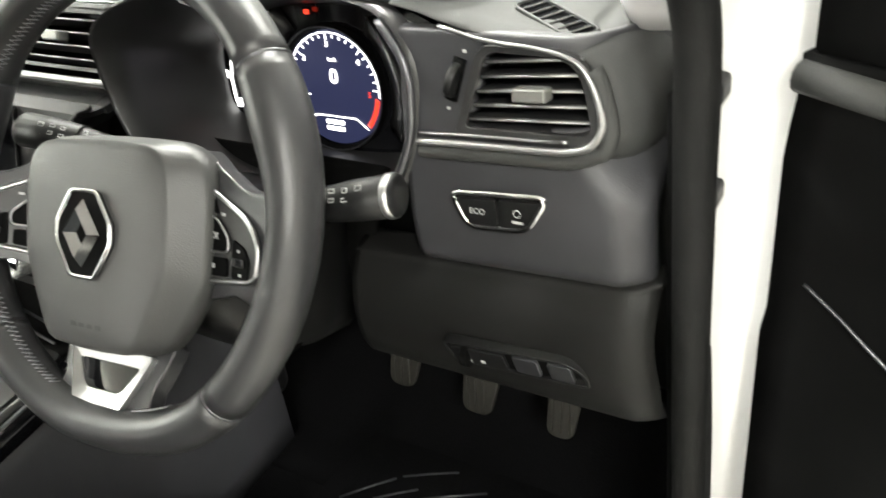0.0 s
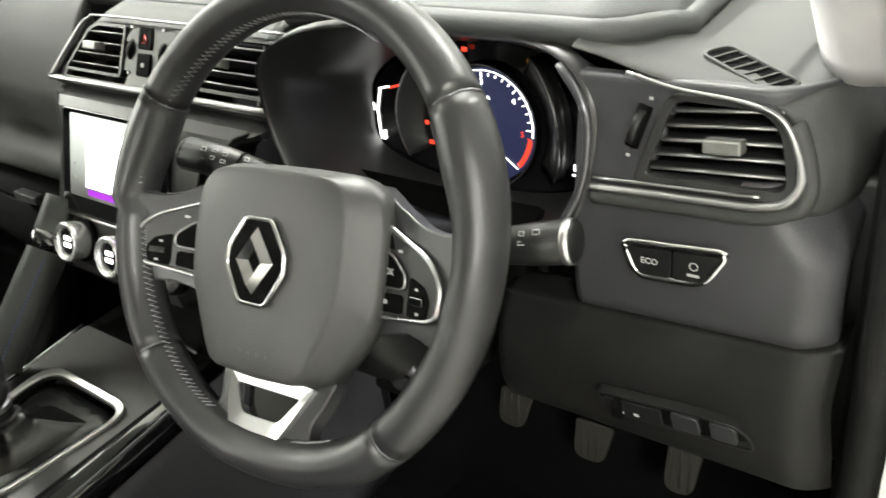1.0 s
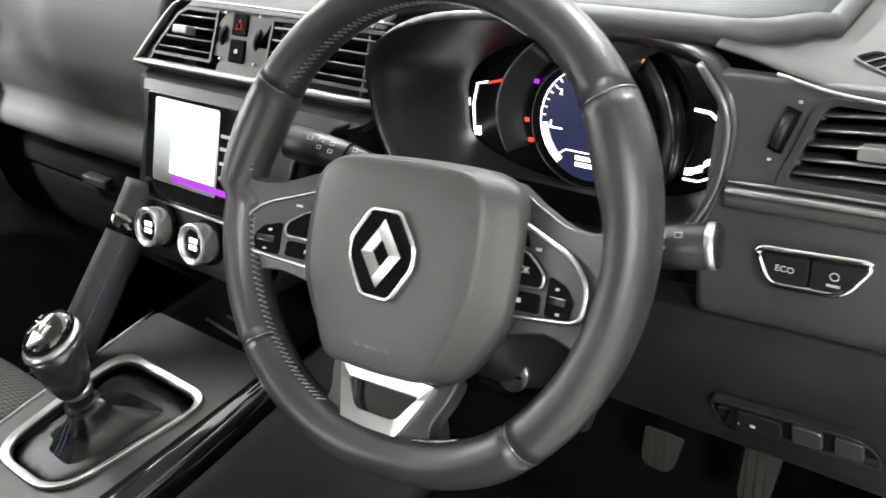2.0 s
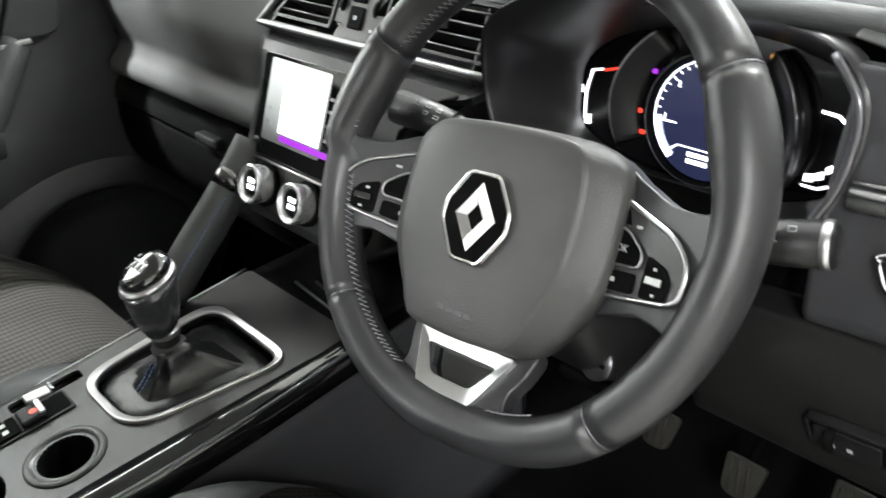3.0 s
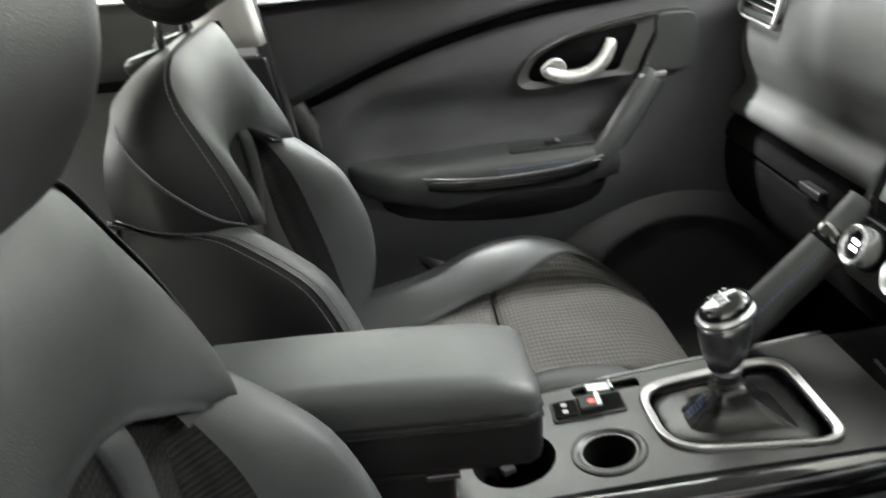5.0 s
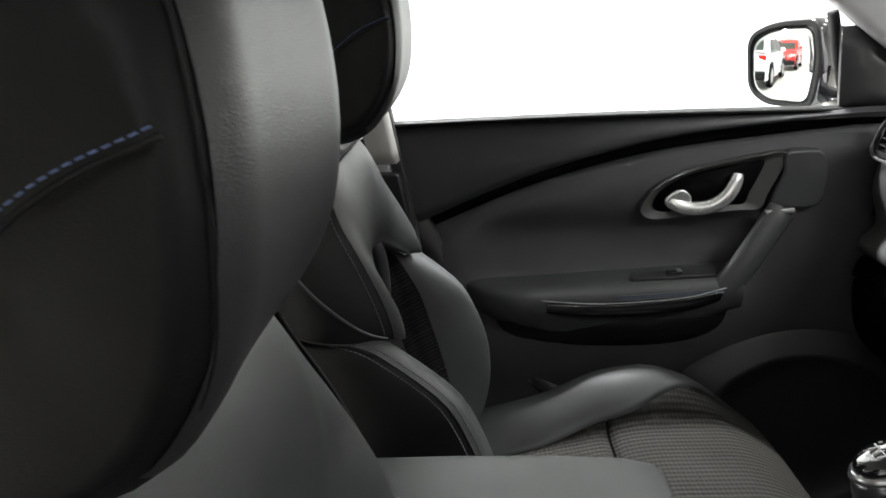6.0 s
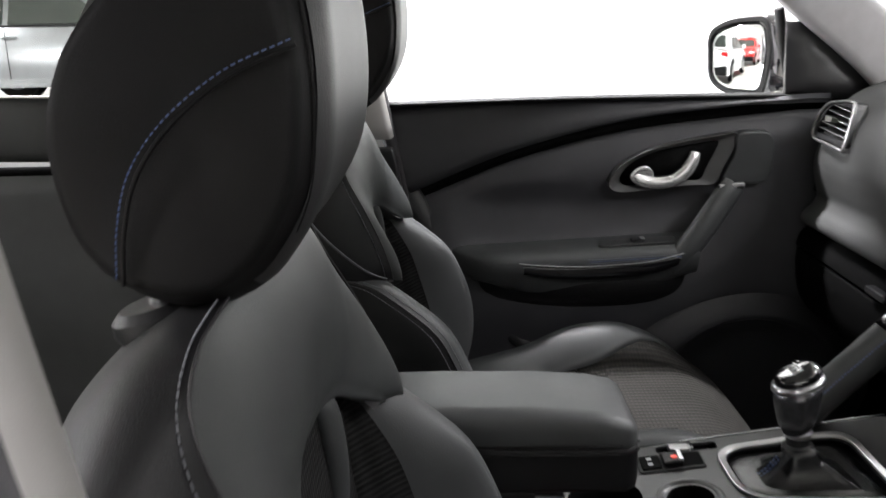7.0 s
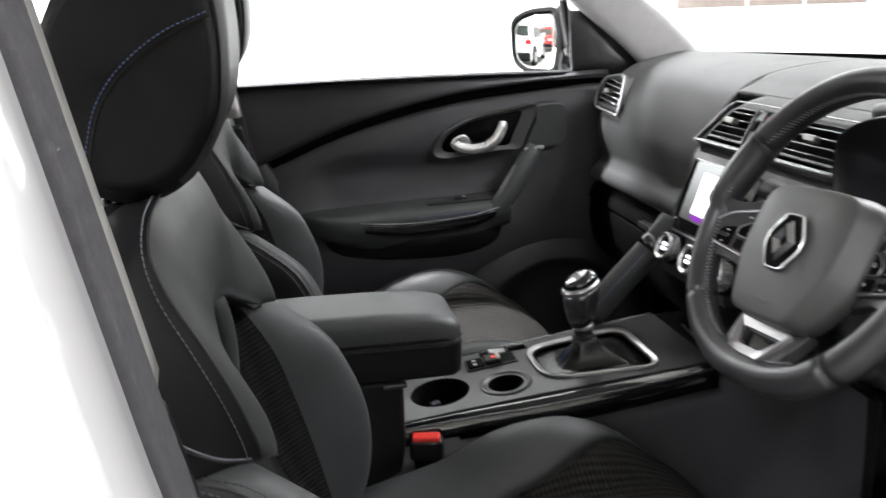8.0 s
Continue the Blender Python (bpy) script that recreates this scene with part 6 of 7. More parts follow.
    surf("backrest_insert", cloth, 20, 60, CLOTH_BACK, t, out=(0, 1, 0.2), label="dark ribbed cloth backrest insert")
    # shell behind
    def shell(p, q):
        z = 0.60 + 0.485 * q
        w = lerp([(0.60, 0.225), (0.80, 0.240), (1.0, 0.230), (1.04, 0.212), (1.07, 0.185), (1.085, 0.150)], z)
        x = (2 * p - 1) * w
        return V3((x, lerp(BACK, min(z, 0.99)) - 0.030 * (1 - (2 * p - 1) ** 2) * sm(1.13, 0.9, z), z))
    surf("backboard", shell, 16, 24, HARD, t, solid=0.006, out=(0, -1, 0), label="black seat back board")

    # cushion: u across, v from the back to the front
    ZC = [(-0.50, 0.615), (-0.45, 0.622), (-0.30, 0.648), (-0.17, 0.668), (-0.08, 0.668), (0.0, 0.642), (0.04, 0.606), (0.06, 0.565)]
    ZB = [(-0.50, 0.640), (-0.45, 0.655), (-0.32, 0.688), (-0.26, 0.716), (-0.17, 0.730), (-0.095, 0.708), (-0.045, 0.674), (0.03, 0.612), (0.06, 0.560)]

    def cush(u, v, lift=0.0):
        a = abs(u)
        w = 0.262 + 0.008 * math.sin(v * math.pi)
        y = -0.50 + 0.545 * v - 0.035 * sm(0.6, 1.0, a) * sm(0.7, 1.0, v)
        zc = lerp(ZC, y)
        z = zc + (lerp(ZB, y) - zc) * sm(0.42, 0.80, a) - 0.075 * sm(0.82, 1.0, a) ** 2
        return Vector((u * w, y, z + lift)) + O

    def cpatch(name, u0, u1, v0, v1, material, label="", edge=0.006, nu=14, nv=20, ufun=None):
        def f(p, q):
            v = v0 + (v1 - v0) * q
            a, b = ufun(v) if ufun else (u0, u1)
            u = a + (b - a) * p
            e, e2 = min(p, 1 - p), min(q, 1 - q)
            pil = edge * (1 - math.exp(-e * 26)) * (1 - math.exp(-e2 * 34)) - edge
            return cush(u, v, pil)
        return surf(name, f, nu, nv, material, t, solid=0.012, label=label)

    wd = lambda v: 0.44 + 0.10 * sm(0.20, 0.47, v) + 0.34 * sm(0.48, 0.95, v)
    cpatch("cushion_insert", 0, 0, 0.0, 0.47, CLOTH, "ribbed grey cloth rear cushion insert", ufun=lambda v: (-wd(v), wd(v)))
    cpatch("cushion_front", 0, 0, 0.475, 1.0, CLOTH, "ribbed grey cloth front cushion insert", ufun=lambda v: (-wd(v), wd(v)))
    for s in (-1, 1):
        cpatch("cushion_bolster", 0, 0, 0.0, 1.0, LEATHER, "grey leather cushion bolster", ufun=lambda v, s=s: (wd(v), 1.0) if s > 0 else (-1.0, -wd(v)))
        rings = []
        for i in range(21):
            v = i / 20
            p = cush(s * 1.0, v, -0.004)
            rings.append([p, p + Vector((s * 0.004, 0, -0.05)), p + Vector((-s * 0.01, -0.01 * v, -0.12)), p + Vector((-s * 0.05, -0.03 * v, -0.17))])
        loft("cushion_side", rings, LEATHER_DARK, t, closed=False, caps=False, label="black cushion side")
        stitches("cushion_stitching", [cush(s * 0.93, 0.03 + 0.93 * i / 40, 0.0012) for i in range(41)], t, STITCH_GREY, 0.006, 0.0007, 0.004)
    # front apron, plinth and runners
    rings = []
    for i in range(17):
        u = -1 + 2 * i / 16
        p = cush(u, 1.0, -0.004)
        rings.append([p, p + Vector((0, -0.006, -0.05)), p + Vector((0, -0.05, -0.11))])
    loft("cushion_apron", rings, LEATHER_DARK, t, closed=False, caps=False, label="black cushion apron")
    block("seat_plinth", (-0.20, -0.02, 0.03), (0.20, 0.32, 0.24), DEEP, t, bev=0.02)
    for s in (-1, 1):
        block("runner", (s * 0.19 - 0.015, -0.08, 0.0), (s * 0.19 + 0.015, 0.38, 0.03), GUNMETAL, t, bev=0.004)

    # headrest on two posts
    hc = Vector((0, -0.617, 1.272)) + O
    tilt = Matrix.Rotation(radians(-8), 3, "X")
    prof_s = spline([(0.060, -0.092), (0.076, -0.048), (0.074, 0.010), (0.058, 0.070), (0.034, 0.103), (0.006, 0.105), (-0.022, 0.083), (-0.052, 0.038), (-0.073, -0.028), (-0.070, -0.086), (-0.050, -0.121), (-0.005, -0.136), (0.035, -0.123)], 4, True)
    rings = []
    N = 24
    for i in range(N + 1):
        uu = -1 + 2 * i / N
        e = sm(0.55, 1.0, abs(uu))
        k = 1 - 0.22 * e * e
        xw = 0.145 * uu
        r = []
        for py, pz in prof_s:
            xx = xw * (1 - 0.13 * sm(-0.02, -0.13, pz) - 0.05 * sm(0.0, 0.11, pz))
            q = Vector((xx, py * k * (1 - 0.10 * (py > 0) * (1 - uu * uu)), pz * (1 - (0.40 if pz > 0 else 0.15) * e * e)))
            r.append(hc + tilt @ q)
        rings.append(r)
    def shut(r, side):
        c_ = sum(r, Vector()) / len(r)
        return [[c_ + (p - c_) * k + Vector((side * dx, 0, 0)) for p in r] for k, dx in ((0.92, 0.0012), (0.75, 0.0022), (0.5, 0.0028), (0.25, 0.0030), (0.02, 0.0030))]
    hr = loft("headrest", list(reversed(shut(rings[0], -1))) + rings + shut(rings[-1], 1), HEADREST, t, label="black padded leather headrest")
    # grey front cover
    J = [j % len(prof_s) for j in range(-3, 21)]
    fr = [[r[j] + (r[j] - hc).normalized() * 0.0016 * math.sin(min(1.0, min(k, len(J) - 1 - k) / 2) * math.pi / 2) for k, j in enumerate(J)] for r in rings[2:-2]]
    loft("headrest_front", fr, LEATHER_DARK, hr, closed=False, caps=False, label="grey leather headrest front")

    def hpt(uu, w, lift=0.0014):
        i = (uu + 1) / 2 * N
        a = int(min(N - 1, i))
        f = i - a
        j = w * len(prof_s)
        b = int(j) % len(prof_s)
        g = j - int(j)
        c = (b + 1) % len(prof_s)
        p = (rings[a][b] * (1 - f) + rings[a + 1][b] * f) * (1 - g) + (rings[a][c] * (1 - f) + rings[a + 1][c] * f) * g
        d = (p - hc).normalized()
        return p + d * lift
    for s in (-1, 1):
        # front piping, and the blue stitched seam across the side
        tube("headrest_piping", [hpt(s * (0.80 + 0.06 * math.sin(math.pi * i / 40)), 0.02 + 0.31 * i / 40, 0.0002) for i in range(41)], 0.0016, HEADREST, hr, sides=6)
    # blue stitched seam across the headrest's sides
        seam = []
        for wy, wz in spline([(-0.556, 1.285), (-0.587, 1.272), (-0.617, 1.250), (-0.638, 1.224), (-0.650, 1.194), (-0.656, 1.166)], 8):
            pz = wz - hc.z + O.z
            seam.append(O + Vector((s * (0.1490 - 0.0190 * sm(-0.02, -0.13, pz) - 0.006 * sm(0.0, 0.11, pz)), wy, wz)))
        tube("headrest_seam", seam, 0.0013, HEADREST, hr, sides=6)
        stitches("headrest_stitching", [p + Vector((0, -0.0035, 0.002)) for p in seam], hr, STITCH_BLUE, 0.0040, 0.0006, 0.0024)
    for s in (-1, 1):
        tube("headrest_post", [V3((s * 0.07, -0.663, 1.10)), V3((s * 0.07, -0.660, 1.16)), V3((s * 0.07, -0.654, 1.22))], 0.0062, BRIGHT, t, sides=14, label="chrome headrest post")
        m = axes(V3((s * 0.07, -0.662, 1.129)), (1, 0, 0), (0, 0.97, 0.25))
        lathe("post_guide", [(0.008, -0.014), (0.025, -0.014), (0.029, -0.004), (0.028, 0.003), (0.022, 0.008), (0.009, 0.007)], m, HARD, t, 24, label="black headrest post guide")
    return t


SEAT_D = seat(0.365)
SEAT_P = copy_thing(SEAT_D, pose(-0.375, -0.440, 0.34))
for ob in SEAT_P.children:
    if ob.name.startswith("headrest"):
        ob.location.z += 0.03
        ob.location.y += 0.018


# ======== passenger door, closed ========
def door_panel():
    t = thing("passenger_door", "black passenger door trim with chrome handle and armrest", "car door")
    X = -0.735

    def belt(y):
        return 1.137 + 0.004 * math.sin((y + 0.6) * 4)

    def acc(y):
        return lerp([(-0.60, 0.945), (-0.524, 0.977), (-0.37, 1.037), (-0.149, 1.092), (0.068, 1.116), (0.20, 1.127)], y)

    def upper(u, v):
        y = -0.615 + 0.86 * u
        a = acc(y) + 0.006
        z = a + (belt(y) - a) * v
        return (X + 0.024 - 0.026 * v ** 1.5 + 0.008 * math.sin(v * math.pi), y, z)
    surf("upper_trim", upper, 40, 8, DOOR, t, solid=0.01, out=(1, 0, 0), label="dark grey soft upper trim")
    surf("window_seal", lambda u, v: (X - 0.004 + 0.022 * v, -0.615 + 0.86 * u, belt(-0.615 + 0.86 * u) + 0.006 - 0.004 * v), 20, 3, RUBBER, t, solid=0.006, out=(1, 0, 0.5))

    def groove(u, v):
        y = -0.60 + 0.84 * u
        return (X + 0.003, y, acc(y) - 0.016 + 0.026 * v)
    surf("accent_groove", groove, 40, 2, DEEP, t, solid=0.01, out=(1, 0, 0))

    def lower(u, v):
        y = -0.62 + 0.88 * u
        a = acc(y) - 0.012
        z = a + (0.36 - a) * v
        d = 0.012 * sm(0, 0.08, v) + 0.028 * sm(1.0, 0.75, z) * sm(0.55, 0.75, z) - 0.012 * sm(0.70, 0.55, z) - 0.020 * sm(0.985, 0.93, z) * sm(0.80, 0.87, z) * sm(-0.50, -0.40, y) * sm(0.05, -0.02, y)
        return (X + d, y, z)
    surf("lower_trim", lower, 44, 40, DOOR, t, solid=0.01, out=(1, 0, 0), label="dark grey lower door trim")
    # rear edge moulding
    loft("rear_moulding", [[(X + dx, y + dy, z) for dx, dy in ((0.0, -0.03), (0.024, -0.024), (0.028, 0.0), (0.016, 0.028), (0.0, 0.03))] for y, z in spline([(-0.585, 0.985), (-0.555, 0.93), (-0.520, 0.86), (-0.485, 0.80), (-0.43, 0.72), (-0.36, 0.66), (-0.28, 0.60)], 5)], PANEL, t, label="satin black rear moulding")
    # armrest
    rings = []
    for i in range(31):
        y = -0.485 + 0.475 * i / 30
        k = max(0.05, math.sin(min(1.0, (i + 0.6) / 7) * math.pi / 2))
        zt = 0.852 + 0.020 * i / 30
        zb = lerp([(-0.485, 0.815), (-0.40, 0.770), (-0.27, 0.732), (-0.12, 0.750), (-0.01, 0.79)], y)
        w = 0.075 * k
        o = [(0.0, zt + 0.004), (w * 0.55, zt), (w * 0.86, zt - 0.004), (w, zt - 0.016), (w * 0.985, zt - 0.034), (w * 0.93, zt - 0.046), (w * 0.80, zt - 0.066), (w * 0.45, zb + 0.012), (0.0, zb)]
        rings.append([(X + 0.022 + a, y, max(b, zb)) for a, b in o])
    loft("armrest", rings, LEATHER, t, closed=False, caps=False, sub=1, label="grey padded door armrest")
    for dz in (-0.024, -0.028, -0.032):
        stitches("armrest_stitching", [(X + 0.0985 * min(1, 0.70 + i / 60), -0.45 + 0.42 * i / 30, 0.855 + 0.020 * i / 30 + dz) for i in range(4, 30)], t, STITCH_BLUE if dz == -0.028 else STITCH_GREY, 0.006, 0.0006, 0.004)
    pts = spline([(X + 0.076, -0.405, 0.830), (X + 0.088, -0.33, 0.822), (X + 0.092, -0.24, 0.818), (X + 0.092, -0.12, 0.824), (X + 0.090, -0.065, 0.834), (X + 0.086, -0.030, 0.842)], 6)
    sec = []
    for i, p in enumerate(pts):
        h = 1 - 0.6 * abs(2 * i / (len(pts) - 1) - 1) ** 3
        sec.append([tuple(p + np.array((dx, 0, dz * h))) for dx, dz in ((-0.012, 0.013), (0.004, 0.0135), (0.0095, 0.011), (0.0105, 0.006), (0.0065, -0.012), (0.001, -0.017), (-0.014, -0.018))])
    loft("armrest_trim", sec, GLOSS, t, closed=False, caps=False, label="gloss black armrest trim")
    # highlight on the gloss trim's top edge, drawn as a bright metal line
    tube("armrest_line", [p + np.array((0.010, 0, 0.0125)) for p in pts[2:-2]], 0.0012, CHROME, t, sides=8, label="bright line for the gloss trim's top highlight")
    # lower armrest bin, black to put in the shade under the armrest
    loft("door_pocket", [[(X + 0.02, y, 0.825), (X + 0.02 + 0.066 * k, y, 0.815), (X + 0.02 + 0.060 * k, y, 0.772), (X + 0.02 + 0.040 * k, y, 0.735 + 0.03 * (1 - k)), (X + 0.018, y, 0.715 + 0.04 * (1 - k))] for y, k in ((-0.46, 0.1), (-0.40, 0.6), (-0.30, 0.9), (-0.18, 1.0), (-0.08, 0.9), (-0.02, 0.3))], HARD, t, closed=False, caps=False, sub=1)
    # window switch
    m = axes((X + 0.062, -0.124, 0.8665), (0.0, 1, 0.045), (-1, 0, 0.06))
    plate("switch_plate", rpoly([(-0.078, -0.016), (0.072, -0.020), (0.076, 0.018), (-0.070, 0.018)], 0.008, 4), m, -0.006, 0.0035, PANEL, t, bev=0.0015, label="satin black switch plate")
    block("window_switch", (-0.012, -0.008, 0.003), (0.014, 0.006, 0.008), HARD, t, bev=0.002, m=m)
    block("switch_lip", (0.006, -0.008, 0.0075), (0.014, 0.006, 0.0095), SILVER, t, bev=0.0008, m=m)
    # pull handle, a diagonal bar
    pl = spline([(X + 0.060, 0.056, 0.974), (X + 0.068, 0.042, 0.958), (X + 0.078, 0.008, 0.911), (X + 0.082, -0.025, 0.864), (X + 0.080, -0.048, 0.838), (X + 0.072, -0.062, 0.824)], 6)
    tube("pull_handle", pl, 0.0245, LEATHER, t, sides=16, flat=0.7, up=(1, 0, 0), label="grey leather pull handle")
    loft("pull_web", [[tuple(p + np.array((0.004, 0.004, 0))), tuple(p + np.array((-0.03, 0.012, 0.0))), (X + 0.02, p[1] + 0.012, p[2])] for p in pl], HARD, t, closed=False, caps=False)
    block("pull_cap", (-0.022, -0.006, -0.004), (0.026, 0.010, 0.006), CHROME, t, bev=0.003, m=axes((X + 0.068, 0.048, 0.977), (0.1, 1, 0.10), (1, 0, 0.1)), label="satin chrome cap")
    # handle bezel: a teardrop dish with the release lever
    HM = axes((X + 0.026, -0.055, 1.007), (0, 1, 0), (0.10, 0, 0.995))
    od = ccw(spline([(-0.120, -0.022), (-0.098, 0.008), (-0.050, 0.034), (0.010, 0.050), (0.080, 0.062), (0.122, 0.066), (0.118, 0.040), (0.098, -0.005), (0.085, -0.034), (0.040, -0.036), (-0.040, -0.044), (-0.095, -0.048), (-0.118, -0.040)], 4, True))
    cd = np.array((-0.02, -0.005))
    di = [cd + (np.array(p) - cd) * 0.76 + np.array((-0.002, 0.002)) for p in od]
    dd = [cd + (np.array(p) - cd) * 0.66 for p in od]
    ring_plate("handle_bezel", od, di, HM, -0.012, 0.008, HUB, t, bev=0.003, label="satin grey teardrop surround", zi=-0.001)
    loft("handle_dish", [[on(HM, p, 0.001) for p in di], [on(HM, p, -0.012) for p in dd], [on(HM, cd + (np.array(p) - cd) * 0.3, -0.018) for p in od]], DEEP, t)
    lev = spline([(-0.068, -0.008, 0.003), (-0.062, -0.020, 0.008), (-0.035, -0.028, 0.012), (0.000, -0.024, 0.014), (0.026, -0.006, 0.013), (0.040, 0.018, 0.009), (0.043, 0.030, 0.004)], 6)
    tube("release_lever", [on(HM, p) for p in lev], 0.008, KNOB, t, sides=12, flat=0.7, up=(1, 0, 0), rs=[0.0130 - 0.0030 * sm(0.7, 1, i / len(lev)) for i in range(len(lev))], label="bright chrome release lever")
    plate("lever_tail", ccw(spline([(-0.082, -0.014), (-0.068, 0.002), (-0.048, 0.006), (-0.034, -0.012), (-0.048, -0.032), (-0.070, -0.030)], 3, True)), HM, 0.004, 0.013, KNOB, t, bev=0.004)
    # cap in front of the bezel, merging into the dash end
    plate("front_cap", ccw(spline([(0.098, -0.034), (0.125, -0.034), (0.185, -0.030), (0.195, 0.020), (0.185, 0.064), (0.150, 0.070), (0.118, 0.064), (0.118, 0.030), (0.104, -0.006)], 3, True)), HM, -0.012, 0.013, LEATHER, t, bev=0.011, label="soft dark grey cap")
    # speaker bulge low down
    rings = []
    for k, dx in ((1.0, 0.018), (0.97, 0.034), (0.90, 0.043), (0.82, 0.052), (0.74, 0.060), (0.70, 0.061), (0.665, 0.052), (0.63, 0.030), (0.4, 0.026)):
        rings.append([(X + dx, 0.12 + 0.262 * k * math.cos(w), 0.55 + 0.215 * (k + 0.05 * (1 - k)) * math.sin(w)) for w in (2 * math.pi * i / 60 for i in range(60))])
    loft("speaker_pod", rings, DOOR, t, label="dark grey speaker pod")
    # outer door skin and glass frame
    surf("door_skin", lambda u, v: (-0.865 - 0.04 * math.sin(v * math.pi) + 0.10 * sm(0.9, 1.0, v), -0.64 + 1.05 * u, 0.38 + 0.755 * v), 8, 10, WHITE, t, solid=0.002, out=(-1, 0, 0), label="white painted door skin")
    surf("door_glass", lambda u, v: (-0.775 + 0.115 * v ** 1.2, -0.63 + (0.82 - 0.42 * v) * u, 1.13 + 0.36 * v), 6, 8, GLASS, t, solid=0.0, label="clear door glass").visible_shadow = False
    loft("sail_panel", [[(-0.742 + 0.03 * k, 0.165 - 0.02 * k + dy, 1.132 + 0.145 * k) for dy in (0.0, 0.20 * (1 - k) + 0.035)] for k in (0, 0.25, 0.5, 0.75, 1.0)], PANEL, t, closed=False, caps=False, solid=0.012, label="black triangular mirror panel")
    tube("glass_channel", [(-0.752, 0.185, 1.135), (-0.742, 0.165, 1.20), (-0.72, 0.135, 1.30)], 0.010, RUBBER, t, sides=8)
    return t


door_panel()


def door_mirror():
    m = axes((-0.955, 0.143, 1.190), (0.872, 0.49, 0.0), (0.021, -0.004, 1.0))
    t = thing("door_mirror", "black framed passenger door mirror", "door mirror", at=m.translation)
    m = Matrix.Translation(-m.translation) @ m
    o = ccw(rpoly([(-0.082, 0.066), (-0.020, 0.090), (0.078, 0.094), (0.092, 0.02), (0.076, -0.066), (-0.030, -0.066), (-0.074, -0.040)], [0.030, 0.04, 0.022, 0.03, 0.022, 0.040, 0.035], 6))
    rings = []
    for k, z in ((1.0, 0.004), (1.06, -0.004), (1.08, -0.03), (0.95, -0.075), (0.6, -0.10), (0.2, -0.108)):
        rings.append([m @ Vector((p[0] * k, p[1] * k, z)) for p in o])
    loft("housing", rings, GLOSS, t, label="gloss black housing")
    ring_plate("frame", [np.array(p) * 1.03 for p in o], [np.array(p) * 0.93 for p in o], m, -0.006, 0.007, RUBBER, t, bev=0.002)
    # convex glass
    gl = []
    for k in (1.0, 0.8, 0.6, 0.4, 0.2, 0.02):
        gl.append([m @ Vector((p[0] * 0.95 * k, p[1] * 0.95 * k, 0.008 - (p[0] ** 2 + p[1] ** 2) * (0.95 * k) ** 2 / (2 * 1.3))) for p in o])
    loft("mirror_glass", gl, MIRROR, t, label="convex mirror glass")
    tube("mirror_arm", [m @ Vector((0.06, -0.04, -0.03)), m @ Vector((0.13, -0.055, -0.03)), m @ Vector((0.20, -0.055, -0.01))], 0.026, GLOSS, t, sides=12, flat=0.7)


door_mirror()


def rear_door():
    t = thing("rear_door", "dark rear passenger door trim", "car door")
    X = -0.735
    surf("upper_trim", lambda u, v: (X + 0.012 + 0.01 * math.sin(v * math.pi), -0.70 - 0.95 * u, 1.03 + 0.125 * v + 0.02 * u), 16, 6, SOFT, t, solid=0.01, out=(1, 0, 0))
    surf("lower_trim", lambda u, v: (X + 0.01 + 0.03 * math.sin(v * math.pi), -0.70 - 0.95 * u, 0.36 + 0.655 * v), 16, 16, SOFT, t, solid=0.01, out=(1, 0, 0))
    surf("accent_groove", lambda u, v: (X + 0.002, -0.70 - 0.95 * u, 1.012 + 0.02 * v), 8, 1, DEEP, t, solid=0.004)
    surf("window_seal", lambda u, v: (X - 0.004 + 0.02 * v, -0.70 - 0.95 * u, 1.158 + 0.02 * u), 8, 1, TRIM_GREY, t, solid=0.004)
    surf("door_skin", lambda u, v: (-0.865, -0.66 - 1.0 * u, 0.38 + 0.775 * v), 6, 6, WHITE, t, solid=0.002, out=(-1, 0, 0))
    surf("door_glass", lambda u, v: (-0.775 + 0.1 * v, -0.70 - 0.9 * u, 1.158 + 0.34 * v), 4, 4, GLASS, t, solid=0.0).visible_shadow = False


rear_door()


